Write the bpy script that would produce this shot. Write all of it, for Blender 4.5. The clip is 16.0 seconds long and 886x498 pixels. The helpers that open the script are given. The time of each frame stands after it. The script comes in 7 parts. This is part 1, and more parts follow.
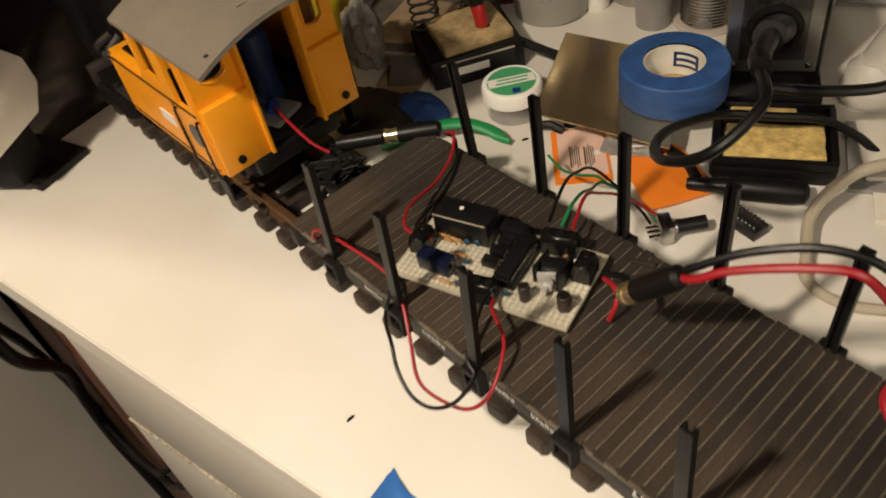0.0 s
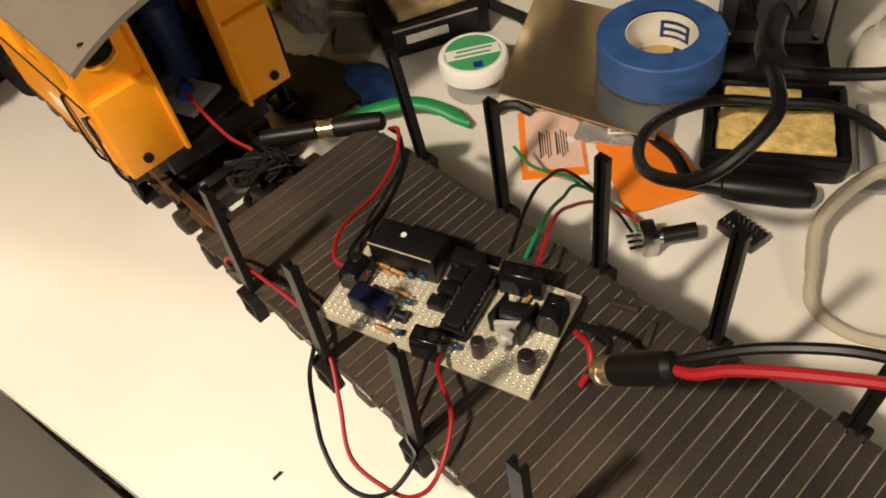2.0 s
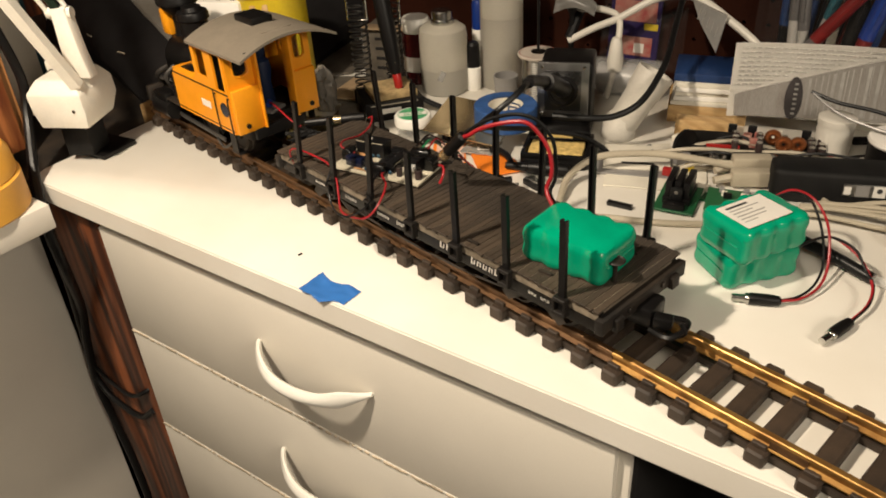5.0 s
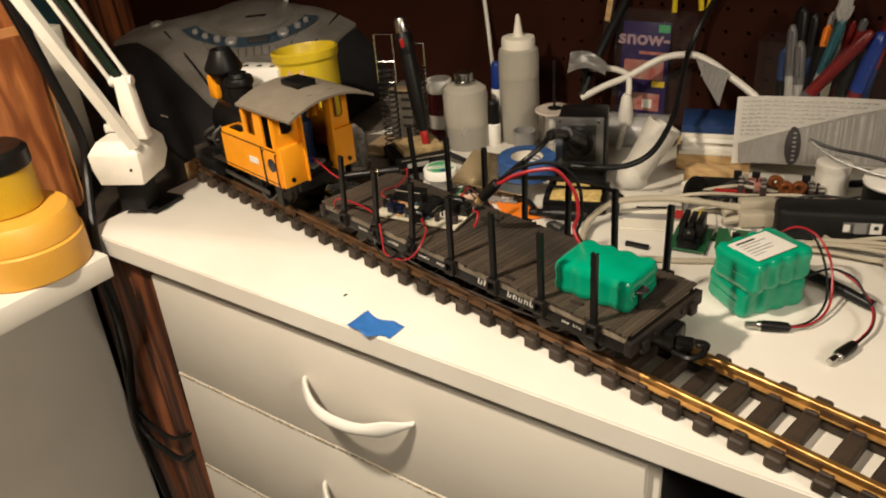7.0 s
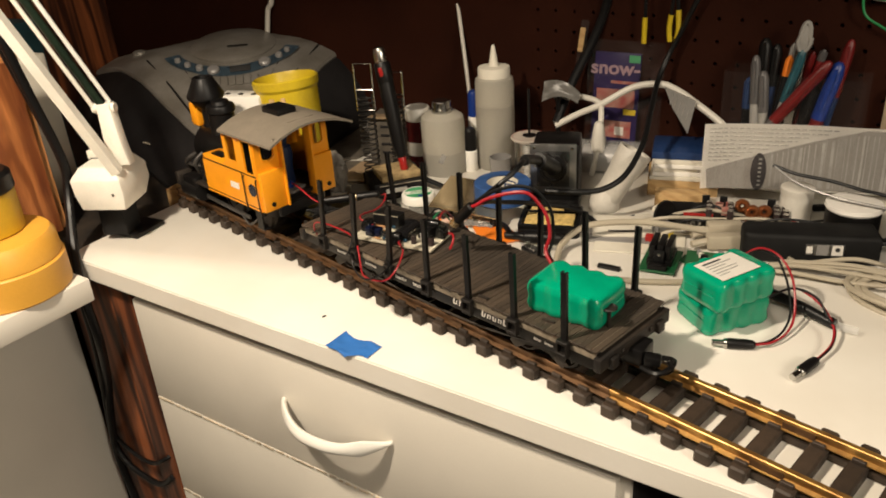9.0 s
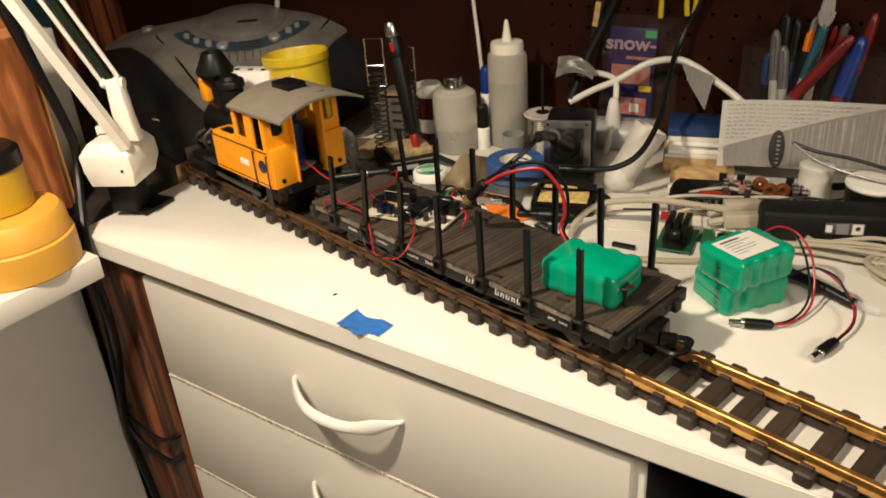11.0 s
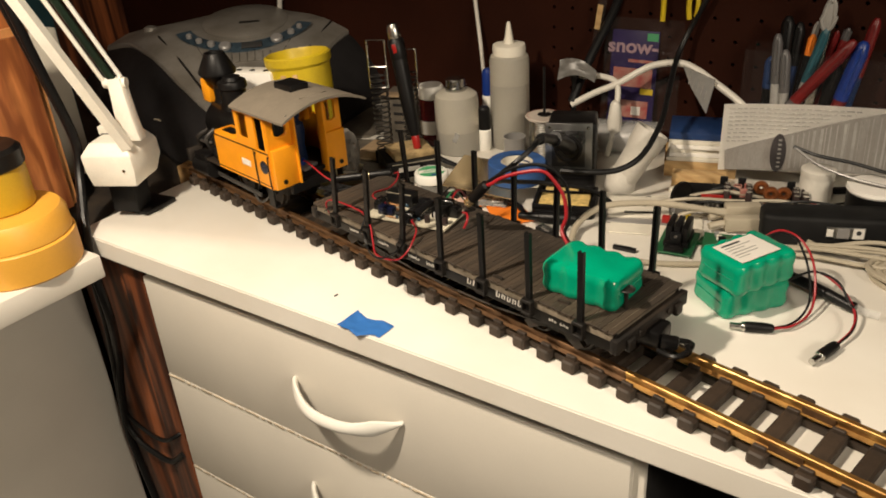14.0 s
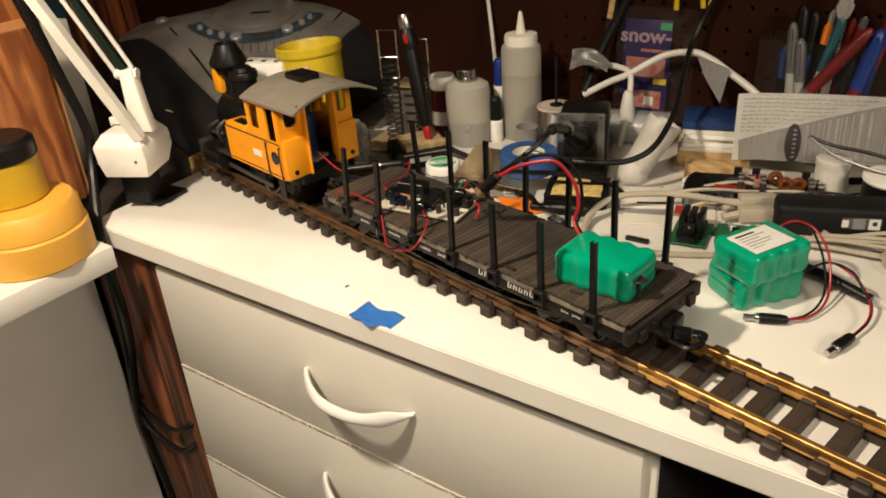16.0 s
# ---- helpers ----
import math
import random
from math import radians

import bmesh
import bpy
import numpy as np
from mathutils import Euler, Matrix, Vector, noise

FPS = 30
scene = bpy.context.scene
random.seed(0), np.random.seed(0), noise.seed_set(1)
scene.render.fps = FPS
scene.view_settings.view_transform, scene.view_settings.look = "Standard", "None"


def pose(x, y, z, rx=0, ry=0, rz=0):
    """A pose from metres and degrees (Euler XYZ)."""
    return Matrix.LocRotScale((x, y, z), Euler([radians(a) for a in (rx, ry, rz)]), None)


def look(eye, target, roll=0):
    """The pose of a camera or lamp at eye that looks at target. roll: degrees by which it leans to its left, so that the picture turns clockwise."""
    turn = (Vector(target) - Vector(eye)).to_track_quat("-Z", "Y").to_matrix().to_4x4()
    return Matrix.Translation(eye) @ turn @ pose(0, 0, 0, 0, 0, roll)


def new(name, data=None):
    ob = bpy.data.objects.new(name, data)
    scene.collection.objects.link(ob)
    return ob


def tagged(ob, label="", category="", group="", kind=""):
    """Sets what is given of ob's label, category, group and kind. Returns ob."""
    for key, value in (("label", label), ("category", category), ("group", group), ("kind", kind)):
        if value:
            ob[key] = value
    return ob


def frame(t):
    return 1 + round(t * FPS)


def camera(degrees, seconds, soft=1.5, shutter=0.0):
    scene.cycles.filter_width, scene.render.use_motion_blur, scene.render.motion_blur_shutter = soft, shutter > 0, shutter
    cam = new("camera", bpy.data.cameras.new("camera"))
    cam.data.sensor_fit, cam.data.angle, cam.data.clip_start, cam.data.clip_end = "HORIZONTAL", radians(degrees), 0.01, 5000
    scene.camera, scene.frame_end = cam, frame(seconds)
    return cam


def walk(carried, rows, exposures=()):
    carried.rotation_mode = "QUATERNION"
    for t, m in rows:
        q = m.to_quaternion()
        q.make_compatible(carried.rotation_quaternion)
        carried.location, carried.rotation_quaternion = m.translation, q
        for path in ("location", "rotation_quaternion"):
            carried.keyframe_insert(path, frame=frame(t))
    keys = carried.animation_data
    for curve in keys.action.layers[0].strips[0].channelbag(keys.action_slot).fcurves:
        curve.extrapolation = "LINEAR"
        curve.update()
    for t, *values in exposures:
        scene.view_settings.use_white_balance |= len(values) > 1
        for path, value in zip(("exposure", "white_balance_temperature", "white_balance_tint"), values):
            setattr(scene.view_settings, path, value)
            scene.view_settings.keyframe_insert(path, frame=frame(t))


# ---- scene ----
cam = camera(58.44, 16.0, soft=1.8, shutter=0.4)
PATH = [
    (0.0, -0.1868, -0.1529, 0.3068, 44.88, 8.96, 47.27),
    (0.5, -0.2219, -0.1126, 0.2966, 42.15, 8.34, 46.82),
    (1.0, -0.2319, -0.0994, 0.2833, 39.61, 8.16, 46.65),
    (1.5, -0.2336, -0.0977, 0.2818, 39.10, 8.23, 46.00),
    (2.0, -0.2309, -0.0973, 0.2857, 39.84, 8.03, 45.84),
    (2.5, -0.2312, -0.1001, 0.2873, 40.68, 8.23, 45.92),
    (3.0, -0.2011, -0.1418, 0.3146, 47.89, 7.16, 46.30),
    (3.5, -0.1144, -0.2212, 0.3309, 51.83, 3.94, 42.27),
    (3.6, -0.0937, -0.2381, 0.3331, 52.29, 3.85, 42.44),
    (4.0, 0.0038, -0.2985, 0.3337, 53.41, 2.84, 45.32),
    (4.2, 0.0274, -0.3199, 0.3332, 54.11, 2.91, 45.38),
    (4.5, 0.0600, -0.3387, 0.3543, 55.08, 4.53, 45.00),
    (4.7, 0.0739, -0.3489, 0.3511, 56.14, 3.29, 46.14),
    (6.8, 0.1172, -0.4088, 0.3634, 60.24, 4.36, 46.75),
    (7.0, 0.1130, -0.4186, 0.3700, 61.33, 3.97, 46.03),
    (7.5, 0.1348, -0.4223, 0.3723, 62.03, 4.12, 44.76),
    (8.0, 0.1420, -0.4261, 0.3728, 63.22, 3.65, 43.68),
    (8.5, 0.1372, -0.4266, 0.3740, 63.93, 3.64, 43.80),
    (9.0, 0.1298, -0.4281, 0.3725, 63.35, 3.50, 44.80),
    (9.5, 0.1268, -0.4265, 0.3702, 62.96, 3.59, 45.23),
    (10.0, 0.1219, -0.4252, 0.3670, 62.46, 3.45, 45.40),
    (12.5, 0.1224, -0.4245, 0.3659, 61.80, 3.69, 45.58),
    (13.0, 0.1220, -0.4246, 0.3663, 61.89, 3.55, 45.68),
    (13.5, 0.1221, -0.4241, 0.3683, 61.90, 3.36, 45.73),
    (14.0, 0.1218, -0.4257, 0.3663, 62.10, 3.32, 45.67),
    (14.5, 0.1219, -0.4255, 0.3653, 62.09, 3.35, 45.68),
    (15.0, 0.1208, -0.4257, 0.3642, 61.90, 3.26, 46.05),
    (15.5, 0.1203, -0.4249, 0.3647, 61.63, 3.60, 46.14),
    (16.0, 0.1204, -0.4248, 0.3644, 61.55, 3.68, 46.39),
]
EXPOSURES = [(0.0, -0.32), (1.0, -0.10), (2.0, -0.04), (2.6, 0.0), (3.1, 0.35), (3.5, 0.75), (4.0, 0.5), (4.7, 0.17), (6.8, 0.07), (7.5, 0.08), (8.5, 0.14), (10.0, 0.16), (12.4, 0.13), (14.0, 0.11), (16.0, 0.10)]
walk(cam, [(t, pose(x, y, z, rx, ry, rz)) for t, x, y, z, rx, ry, rz in PATH], EXPOSURES)

# ---- light ----
world = bpy.data.worlds.new("world")
scene.world = world
world.use_nodes = True
world.node_tree.nodes["Background"].inputs["Color"].default_value = (0.010, 0.008, 0.006, 1)
world.node_tree.nodes["Background"].inputs["Strength"].default_value = 1.0


def lamp_light(name, kind, m, power, colour, size):
    data = bpy.data.lights.new(name, kind)
    data.energy, data.color = power, colour
    ob = new(name, data)
    ob.matrix_world = m
    if kind == "AREA":
        data.shape, data.size, data.size_y = "RECTANGLE", size, size
    else:
        data.shadow_soft_size = size
    return ob


HEAD, AIM = Vector((-0.35, -0.50, 0.71)), Vector((-0.36, -0.46, 0.0))
bulb = lamp_light("desk_lamp_bulb", "SPOT", look(HEAD, AIM), 36.0, (1.0, 0.845, 0.66), 0.024)
bulb.data.spot_size, bulb.data.spot_blend = radians(126), 0.50
# two added fill lights with no fixture: one from the right, one overhead
lamp_light("right_fill_light", "AREA", look((1.32, -0.40, 0.86), (-0.3, 0.1, 0.0)), 12.0, (1.0, 0.87, 0.70), 0.34)
lamp_light("overhead_fill_light", "AREA", look((0.3, -1.2, 1.58), (0.2, -1.0, 0.0)), 10.0, (1.0, 0.86, 0.67), 0.5)


# ---- materials ----
def surface(name, colour, rough=0.5, metal=0.0, vary=0.12, grain=400.0, stain=25.0, bump=0.05, second=None, alpha=1.0,
            glass=0.0, object_vary=0.0, stretch=None, coat=0.0, depth=0.0006, spec=0.5):
    """A node material with grain and stains at two scales, a varied gloss and a fine relief."""
    m = bpy.data.materials.new(name)
    m.use_nodes = True
    n, l = m.node_tree.nodes, m.node_tree.links
    b = n["Principled BSDF"]
    co = n.new("ShaderNodeTexCoord")
    mp = n.new("ShaderNodeMapping")
    l.new(co.outputs["Object"], mp.inputs["Vector"])
    if stretch:
        mp.inputs["Scale"].default_value = stretch
    fine, big = n.new("ShaderNodeTexNoise"), n.new("ShaderNodeTexNoise")
    for t, s, d in ((fine, grain, 3.0), (big, stain, 4.0)):
        t.inputs["Scale"].default_value, t.inputs["Detail"].default_value = s, d
        l.new(mp.outputs["Vector"], t.inputs["Vector"])
    ramp = n.new("ShaderNodeMapRange")
    ramp.inputs["From Min"].default_value, ramp.inputs["From Max"].default_value = 0.35, 0.65
    l.new(big.outputs["Fac"], ramp.inputs["Value"])
    other = second or [c * (1 - vary * 1.6) for c in colour]
    mix = n.new("ShaderNodeMix")
    mix.data_type = "RGBA"
    mix.inputs["A"].default_value, mix.inputs["B"].default_value = (*colour, 1), (*other, 1)
    l.new(ramp.outputs["Result"], mix.inputs["Factor"])
    dark = n.new("ShaderNodeHueSaturation")
    l.new(mix.outputs["Result"], dark.inputs["Color"])
    val = n.new("ShaderNodeMapRange")
    val.inputs["To Min"].default_value, val.inputs["To Max"].default_value = 1 - vary, 1 + vary
    l.new(fine.outputs["Fac"], val.inputs["Value"])
    last = val.outputs["Result"]
    if object_vary:
        info, ov, mul = n.new("ShaderNodeObjectInfo"), n.new("ShaderNodeMapRange"), n.new("ShaderNodeMath")
        ov.inputs["To Min"].default_value, ov.inputs["To Max"].default_value = 1 - object_vary, 1 + object_vary
        l.new(info.outputs["Random"], ov.inputs["Value"])
        mul.operation = "MULTIPLY"
        l.new(ov.outputs["Result"], mul.inputs[0])
        l.new(last, mul.inputs[1])
        last = mul.outputs["Value"]
    l.new(last, dark.inputs["Value"])
    l.new(dark.outputs["Color"], b.inputs["Base Color"])
    rr = n.new("ShaderNodeMapRange")
    rr.inputs["To Min"].default_value, rr.inputs["To Max"].default_value = max(0.03, rough - 0.1), min(1.0, rough + 0.1)
    l.new(big.outputs["Fac"], rr.inputs["Value"])
    l.new(rr.outputs["Result"], b.inputs["Roughness"])
    b.inputs["Metallic"].default_value = metal
    b.inputs["Specular IOR Level"].default_value = spec
    b.inputs["Alpha"].default_value = alpha
    b.inputs["Transmission Weight"].default_value = glass
    b.inputs["Coat Weight"].default_value = coat
    if bump:
        bp = n.new("ShaderNodeBump")
        bp.inputs["Strength"].default_value, bp.inputs["Distance"].default_value = bump, depth
        l.new(fine.outputs["Fac"], bp.inputs["Height"])
        l.new(bp.outputs["Normal"], b.inputs["Normal"])
    return m


laminate = surface("white_laminate", (0.80, 0.77, 0.70), 0.42, vary=0.03, grain=900, stain=7, second=(0.72, 0.68, 0.60), bump=0.04)
drawer_paint = surface("cream_drawer_board", (0.70, 0.66, 0.58), 0.5, vary=0.03, grain=700, stain=12, bump=0.05)
white_plastic = surface("white_plastic", (0.80, 0.78, 0.72), 0.32, vary=0.04, stain=40)
ivory = surface("ivory_enamel", (0.82, 0.79, 0.70), 0.35, vary=0.06, stain=30)
tie_plastic = surface("dark_brown_plastic", (0.046, 0.030, 0.019), 0.62, vary=0.25, grain=1200, stain=70, object_vary=0.25, bump=0.35)
brass = surface("tarnished_brass", (0.56, 0.33, 0.10), 0.40, 0.75, vary=0.18, stain=60, second=(0.32, 0.165, 0.05))
rail_brown = surface("brown_rail", (0.17, 0.09, 0.04), 0.5, 0.6, vary=0.25, stain=70)
black_plastic = surface("black_plastic", (0.0065, 0.006, 0.006), 0.40, vary=0.25, stain=60, bump=0.08, spec=0.28)
car_black = surface("dusty_black_plastic", (0.011, 0.0095, 0.0085), 0.6, vary=0.35, grain=900, stain=32, second=(0.036, 0.026, 0.018), bump=0.25, spec=0.35)
sill_black = surface("black_painted_sill", (0.0055, 0.005, 0.0048), 0.55, vary=0.4, grain=700, stain=40, second=(0.012, 0.0095, 0.0075), bump=0.2, spec=0.25)
plank_mat = surface("weathered_deck_boards", (0.0105, 0.0085, 0.0072), 0.66, vary=0.6, grain=900, stain=22, second=(0.039, 0.0265, 0.0165),
                    object_vary=0.35, stretch=(2, 0.6, 1), bump=0.5)
dust = plank_mat.node_tree.nodes["Principled BSDF"]
dust.inputs["Sheen Weight"].default_value, dust.inputs["Sheen Roughness"].default_value = 0.26, 0.45
dust.inputs["Sheen Tint"].default_value = (0.75, 0.58, 0.42, 1.0)
groove_dust = surface("dusty_groove", (0.22, 0.18, 0.13), 0.9, vary=0.5, grain=260, stain=45, second=(0.12, 0.098, 0.07))
perf = surface("tan_perfboard", (0.44, 0.40, 0.30), 0.6, vary=0.12, stain=60)
solder = surface("tinned_pads", (0.66, 0.62, 0.50), 0.40, 0.25, vary=0.2, grain=2000)
chip_black = surface("moulded_black_epoxy", (0.008, 0.008, 0.0085), 0.32, vary=0.2, spec=0.4)
jack_brass = surface("bright_nickel_brass", (0.70, 0.56, 0.34), 0.22, 0.9, vary=0.1)
smoked = surface("smoked_clear_plastic", (0.03, 0.03, 0.03), 0.15, alpha=0.12)
matte_black = surface("matte_black_rubber", (0.008, 0.0078, 0.0078), 0.65, vary=0.3, stain=40, spec=0.25)
sink_metal = surface("dull_aluminium", (0.74, 0.72, 0.68), 0.34, 0.45, vary=0.1)
terminal_black = surface("glossy_black_nylon", (0.006, 0.006, 0.006), 0.2, vary=0.2)
navy = surface("navy_relay_case", (0.006, 0.009, 0.026), 0.25, vary=0.15)
steel = surface("bright_steel", (0.55, 0.54, 0.51), 0.25, 1.0, vary=0.08)
copper = surface("copper_wire", (0.55, 0.23, 0.08), 0.3, 0.9, vary=0.2)
red_wire = surface("red_insulation", (0.32, 0.010, 0.016), 0.38, vary=0.1)
black_wire = surface("black_insulation", (0.006, 0.006, 0.0063), 0.4, vary=0.15, spec=0.28)
green_wire = surface("green_insulation", (0.01, 0.20, 0.07), 0.4, vary=0.1)
grey_cable = surface("grey_beige_cable", (0.42, 0.37, 0.28), 0.5, vary=0.08)
white_cable = surface("white_cable", (0.66, 0.63, 0.56), 0.45, vary=0.06)
pack_green = surface("green_shrink_wrap", (0.0, 0.31, 0.17), 0.22, vary=0.06, stain=50, coat=0.12, bump=0.06)
label_white = surface("white_paper_label", (0.75, 0.72, 0.66), 0.6, vary=0.05)
ink = surface("black_print", (0.03, 0.03, 0.03), 0.7)
grey_ink = surface("grey_print", (0.30, 0.29, 0.27), 0.8, vary=0.2, grain=300)
loco_orange = surface("orange_plastic", (0.86, 0.33, 0.010), 0.36, vary=0.05, stain=45, bump=0.05)
roof_grey = surface("matt_grey_roof", (0.205, 0.175, 0.135), 0.6, vary=0.10, stain=40, bump=0.15)
tape_blue = surface("blue_masking_tape", (0.026, 0.088, 0.27), 0.6, vary=0.16, grain=900, stain=80, stretch=(1, 1, 4), bump=0.2)
card_white = surface("white_card_core", (0.72, 0.68, 0.58), 0.7, vary=0.06)
foam_blue = surface("blue_foam", (0.01, 0.055, 0.22), 0.8, vary=0.2, bump=0.4)
strap_green = surface("green_strap", (0.01, 0.25, 0.07), 0.45, vary=0.1)
sheet_brass = surface("brown_metal_sheet", (0.64, 0.50, 0.29), 0.17, 0.9, vary=0.04, grain=90, stain=8, stretch=(1, 8, 1), bump=0.0)
brush = sheet_brass.node_tree.nodes.new("ShaderNodeTangent")
brush.direction_type, brush.axis = "RADIAL", "X"
sheet_brass.node_tree.links.new(brush.outputs["Tangent"], sheet_brass.node_tree.nodes["Principled BSDF"].inputs["Tangent"])
sheet_brass.node_tree.nodes["Principled BSDF"].inputs["Anisotropic"].default_value = 0.85
orange_paper = surface("orange_paper", (0.85, 0.22, 0.015), 0.6, vary=0.05)
pink_paper = surface("pale_pink_paper", (0.72, 0.50, 0.40), 0.65, vary=0.05)
sponge = surface("yellow_sponge", (0.70, 0.50, 0.17), 0.9, vary=0.25, grain=500, stain=150, bump=1.0)
sponge_tan = surface("tan_sponge", (0.42, 0.30, 0.14), 0.9, vary=0.25, grain=500, stain=120, bump=1.0)
milk = surface("milky_plastic", (0.74, 0.70, 0.60), 0.44, vary=0.06, stain=20, glass=0.62)
milk_low = surface("milky_plastic_with_liquid", (0.64, 0.605, 0.52), 0.38, vary=0.06, stain=20, glass=0.58)
maroon = surface("maroon_liquid", (0.07, 0.008, 0.010), 0.25, vary=0.1)
clear = surface("clear_plastic", (0.75, 0.75, 0.73), 0.12, vary=0.03, alpha=0.22)
card_grey_film = surface("grey_plastic_flap", (0.13, 0.125, 0.115), 0.35, vary=0.2, stain=40, bump=0.3, grain=150)
film_clear = surface("crinkled_clear_film", (0.16, 0.155, 0.15), 0.15, vary=0.1, alpha=0.08, bump=0.8, grain=120, depth=0.004)
pcb_green = surface("green_circuit_board", (0.01, 0.10, 0.035), 0.4, vary=0.15)
ply = surface("orange_plywood", (0.50, 0.185, 0.055), 0.45, vary=0.45, grain=70, stain=17, second=(0.13, 0.034, 0.010), stretch=(2.6, 2.6, 0.34), bump=0.2)
dark_wood = surface("dark_stained_wood", (0.30, 0.090, 0.030), 0.42, vary=0.4, grain=60, stain=7, second=(0.030, 0.009, 0.005), stretch=(7, 7, 0.35), bump=0.25)
pine = surface("raw_pine", (0.55, 0.36, 0.16), 0.6, vary=0.12, grain=120, stretch=(1, 8, 8))
peg = surface("brown_hardboard", (0.030, 0.0082, 0.0040), 0.75, vary=0.2, grain=300, stain=6, bump=0.08, spec=0.08)
# also colours the sheets that stand in for shade in the kneehole
black_void = surface("black_backing_and_shade", (0.006, 0.005, 0.005), 0.9)
silver_plastic = surface("silver_grey_plastic", (0.30, 0.29, 0.28), 0.36, 0.25, vary=0.06, stain=20)
clear_thin = surface("thin_clear_plastic", (0.6, 0.6, 0.58), 0.12, vary=0.03, alpha=0.006, spec=0.05)
bright_foil = surface("bright_foil", (0.80, 0.79, 0.76), 0.24, 0.7, vary=0.1, bump=0.6, grain=220)
resistor_tan = surface("tan_resistor", (0.42, 0.22, 0.085), 0.4, vary=0.15)
dusty_silver = surface("dusty_silver_plastic", (0.26, 0.245, 0.22), 0.42, 0.3, vary=0.12, grain=260, stain=16, second=(0.17, 0.155, 0.13))
tape_pale_blue = surface("pale_blue_masking_tape", (0.03, 0.16, 0.50), 0.6, vary=0.14, grain=900, bump=0.2)
blue_panel = surface("slate_blue_panel", (0.075, 0.12, 0.16), 0.45, vary=0.12)
speaker_black = surface("charcoal_grille", (0.014, 0.013, 0.0135), 0.6, vary=0.3, grain=600, stain=18, bump=0.4, spec=0.3)
yellow_tub = surface("yellow_plastic", (0.62, 0.46, 0.012), 0.4, vary=0.12, stain=30, second=(0.50, 0.36, 0.02))
folder_blue = surface("dull_blue_card", (0.010, 0.035, 0.12), 0.5, vary=0.1)
dull_white = surface("dull_white_pipe", (0.55, 0.52, 0.46), 0.55, vary=0.1, stain=40)
amber_tub = surface("amber_plastic", (0.72, 0.37, 0.05), 0.45, vary=0.06)
blue_plastic = surface("blue_plastic", (0.008, 0.035, 0.22), 0.35, vary=0.08)
red_plastic = surface("red_plastic", (0.30, 0.012, 0.010), 0.35, vary=0.08)
paper = surface("white_paper", (0.84, 0.81, 0.75), 0.75, vary=0.05, grain=200, bump=0.1)
plain_wall = surface("dull_wall_paint", (0.22, 0.18, 0.13), 0.8, vary=0.06, stain=3)
dark_floor = surface("dark_floor", (0.06, 0.045, 0.035), 0.7, vary=0.2, stain=5)
magenta_card = surface("purple_packet_print", (0.022, 0.012, 0.075), 0.4, vary=0.15, spec=0.2)
blue_figure = surface("blue_figure_paint", (0.006, 0.016, 0.05), 0.5, vary=0.15)
green_print = surface("green_print", (0.06, 0.33, 0.14), 0.5, vary=0.08)
pink_print = surface("pale_red_print", (0.32, 0.055, 0.05), 0.5, vary=0.25, grain=250, stain=70, second=(0.38, 0.22, 0.17))


def wood_figure(m, scale, stretch, dark, amount, twist):
    """Lays the wavering bands of sawn timber over a material's colour."""
    n, l = m.node_tree.nodes, m.node_tree.links
    b = n["Principled BSDF"]
    was = b.inputs["Base Color"].links[0].from_socket
    co, mp, wave, ramp, mix = [n.new(k) for k in ("ShaderNodeTexCoord", "ShaderNodeMapping", "ShaderNodeTexWave", "ShaderNodeMapRange", "ShaderNodeMix")]
    mp.inputs["Scale"].default_value = stretch
    mp.inputs["Rotation"].default_value = (0.12, 0.2, 0.1)
    wave.bands_direction = "DIAGONAL"
    wave.inputs["Scale"].default_value, wave.inputs["Distortion"].default_value = scale, twist
    wave.inputs["Detail"].default_value, wave.inputs["Detail Scale"].default_value = 3.0, 1.4
    ramp.inputs["From Min"].default_value, ramp.inputs["From Max"].default_value = 0.45, 0.95
    ramp.inputs["To Max"].default_value = amount
    mix.data_type = "RGBA"
    mix.inputs["B"].default_value = (*dark, 1)
    l.new(co.outputs["Object"], mp.inputs["Vector"])
    l.new(mp.outputs["Vector"], wave.inputs["Vector"])
    l.new(wave.outputs["Fac"], ramp.inputs["Value"])
    l.new(ramp.outputs["Result"], mix.inputs["Factor"])
    l.new(was, mix.inputs["A"])
    l.new(mix.outputs["Result"], b.inputs["Base Color"])


wood_figure(ply, 14.0, (1.0, 1.6, 0.30), (0.16, 0.045, 0.012), 0.85, 7.0)
wood_figure(dark_wood, 10.0, (2.2, 2.2, 0.16), (0.028, 0.008, 0.004), 0.9, 5.0)
wood_figure(pine, 26.0, (0.4, 1.6, 1.6), (0.34, 0.19, 0.07), 0.5, 3.0)


# ---- mesh tools ----
def bm_new():
    return bmesh.new()


def box(bm, c, s, rz=0.0, bev=0.0, rx=0.0, ry=0.0, seg=2):
    r = bmesh.ops.create_cube(bm, size=1.0, matrix=pose(*c, rx, ry, rz) @ Matrix.Diagonal((*s, 1)))
    if bev > 0:
        edges = list({e for v in r["verts"] for e in v.link_edges})
        bmesh.ops.bevel(bm, geom=edges, offset=bev, segments=seg, affect="EDGES", profile=0.5)
    return bm


def cyl(bm, a, b, r0, r1=None, n=16, caps=True):
    a, b = Vector(a), Vector(b)
    m = Matrix.Translation((a + b) / 2) @ (b - a).to_track_quat("Z", "Y").to_matrix().to_4x4()
    bmesh.ops.create_cone(bm, cap_ends=caps, segments=n, radius1=r0, radius2=r0 if r1 is None else r1, depth=(b - a).length, matrix=m)
    return bm


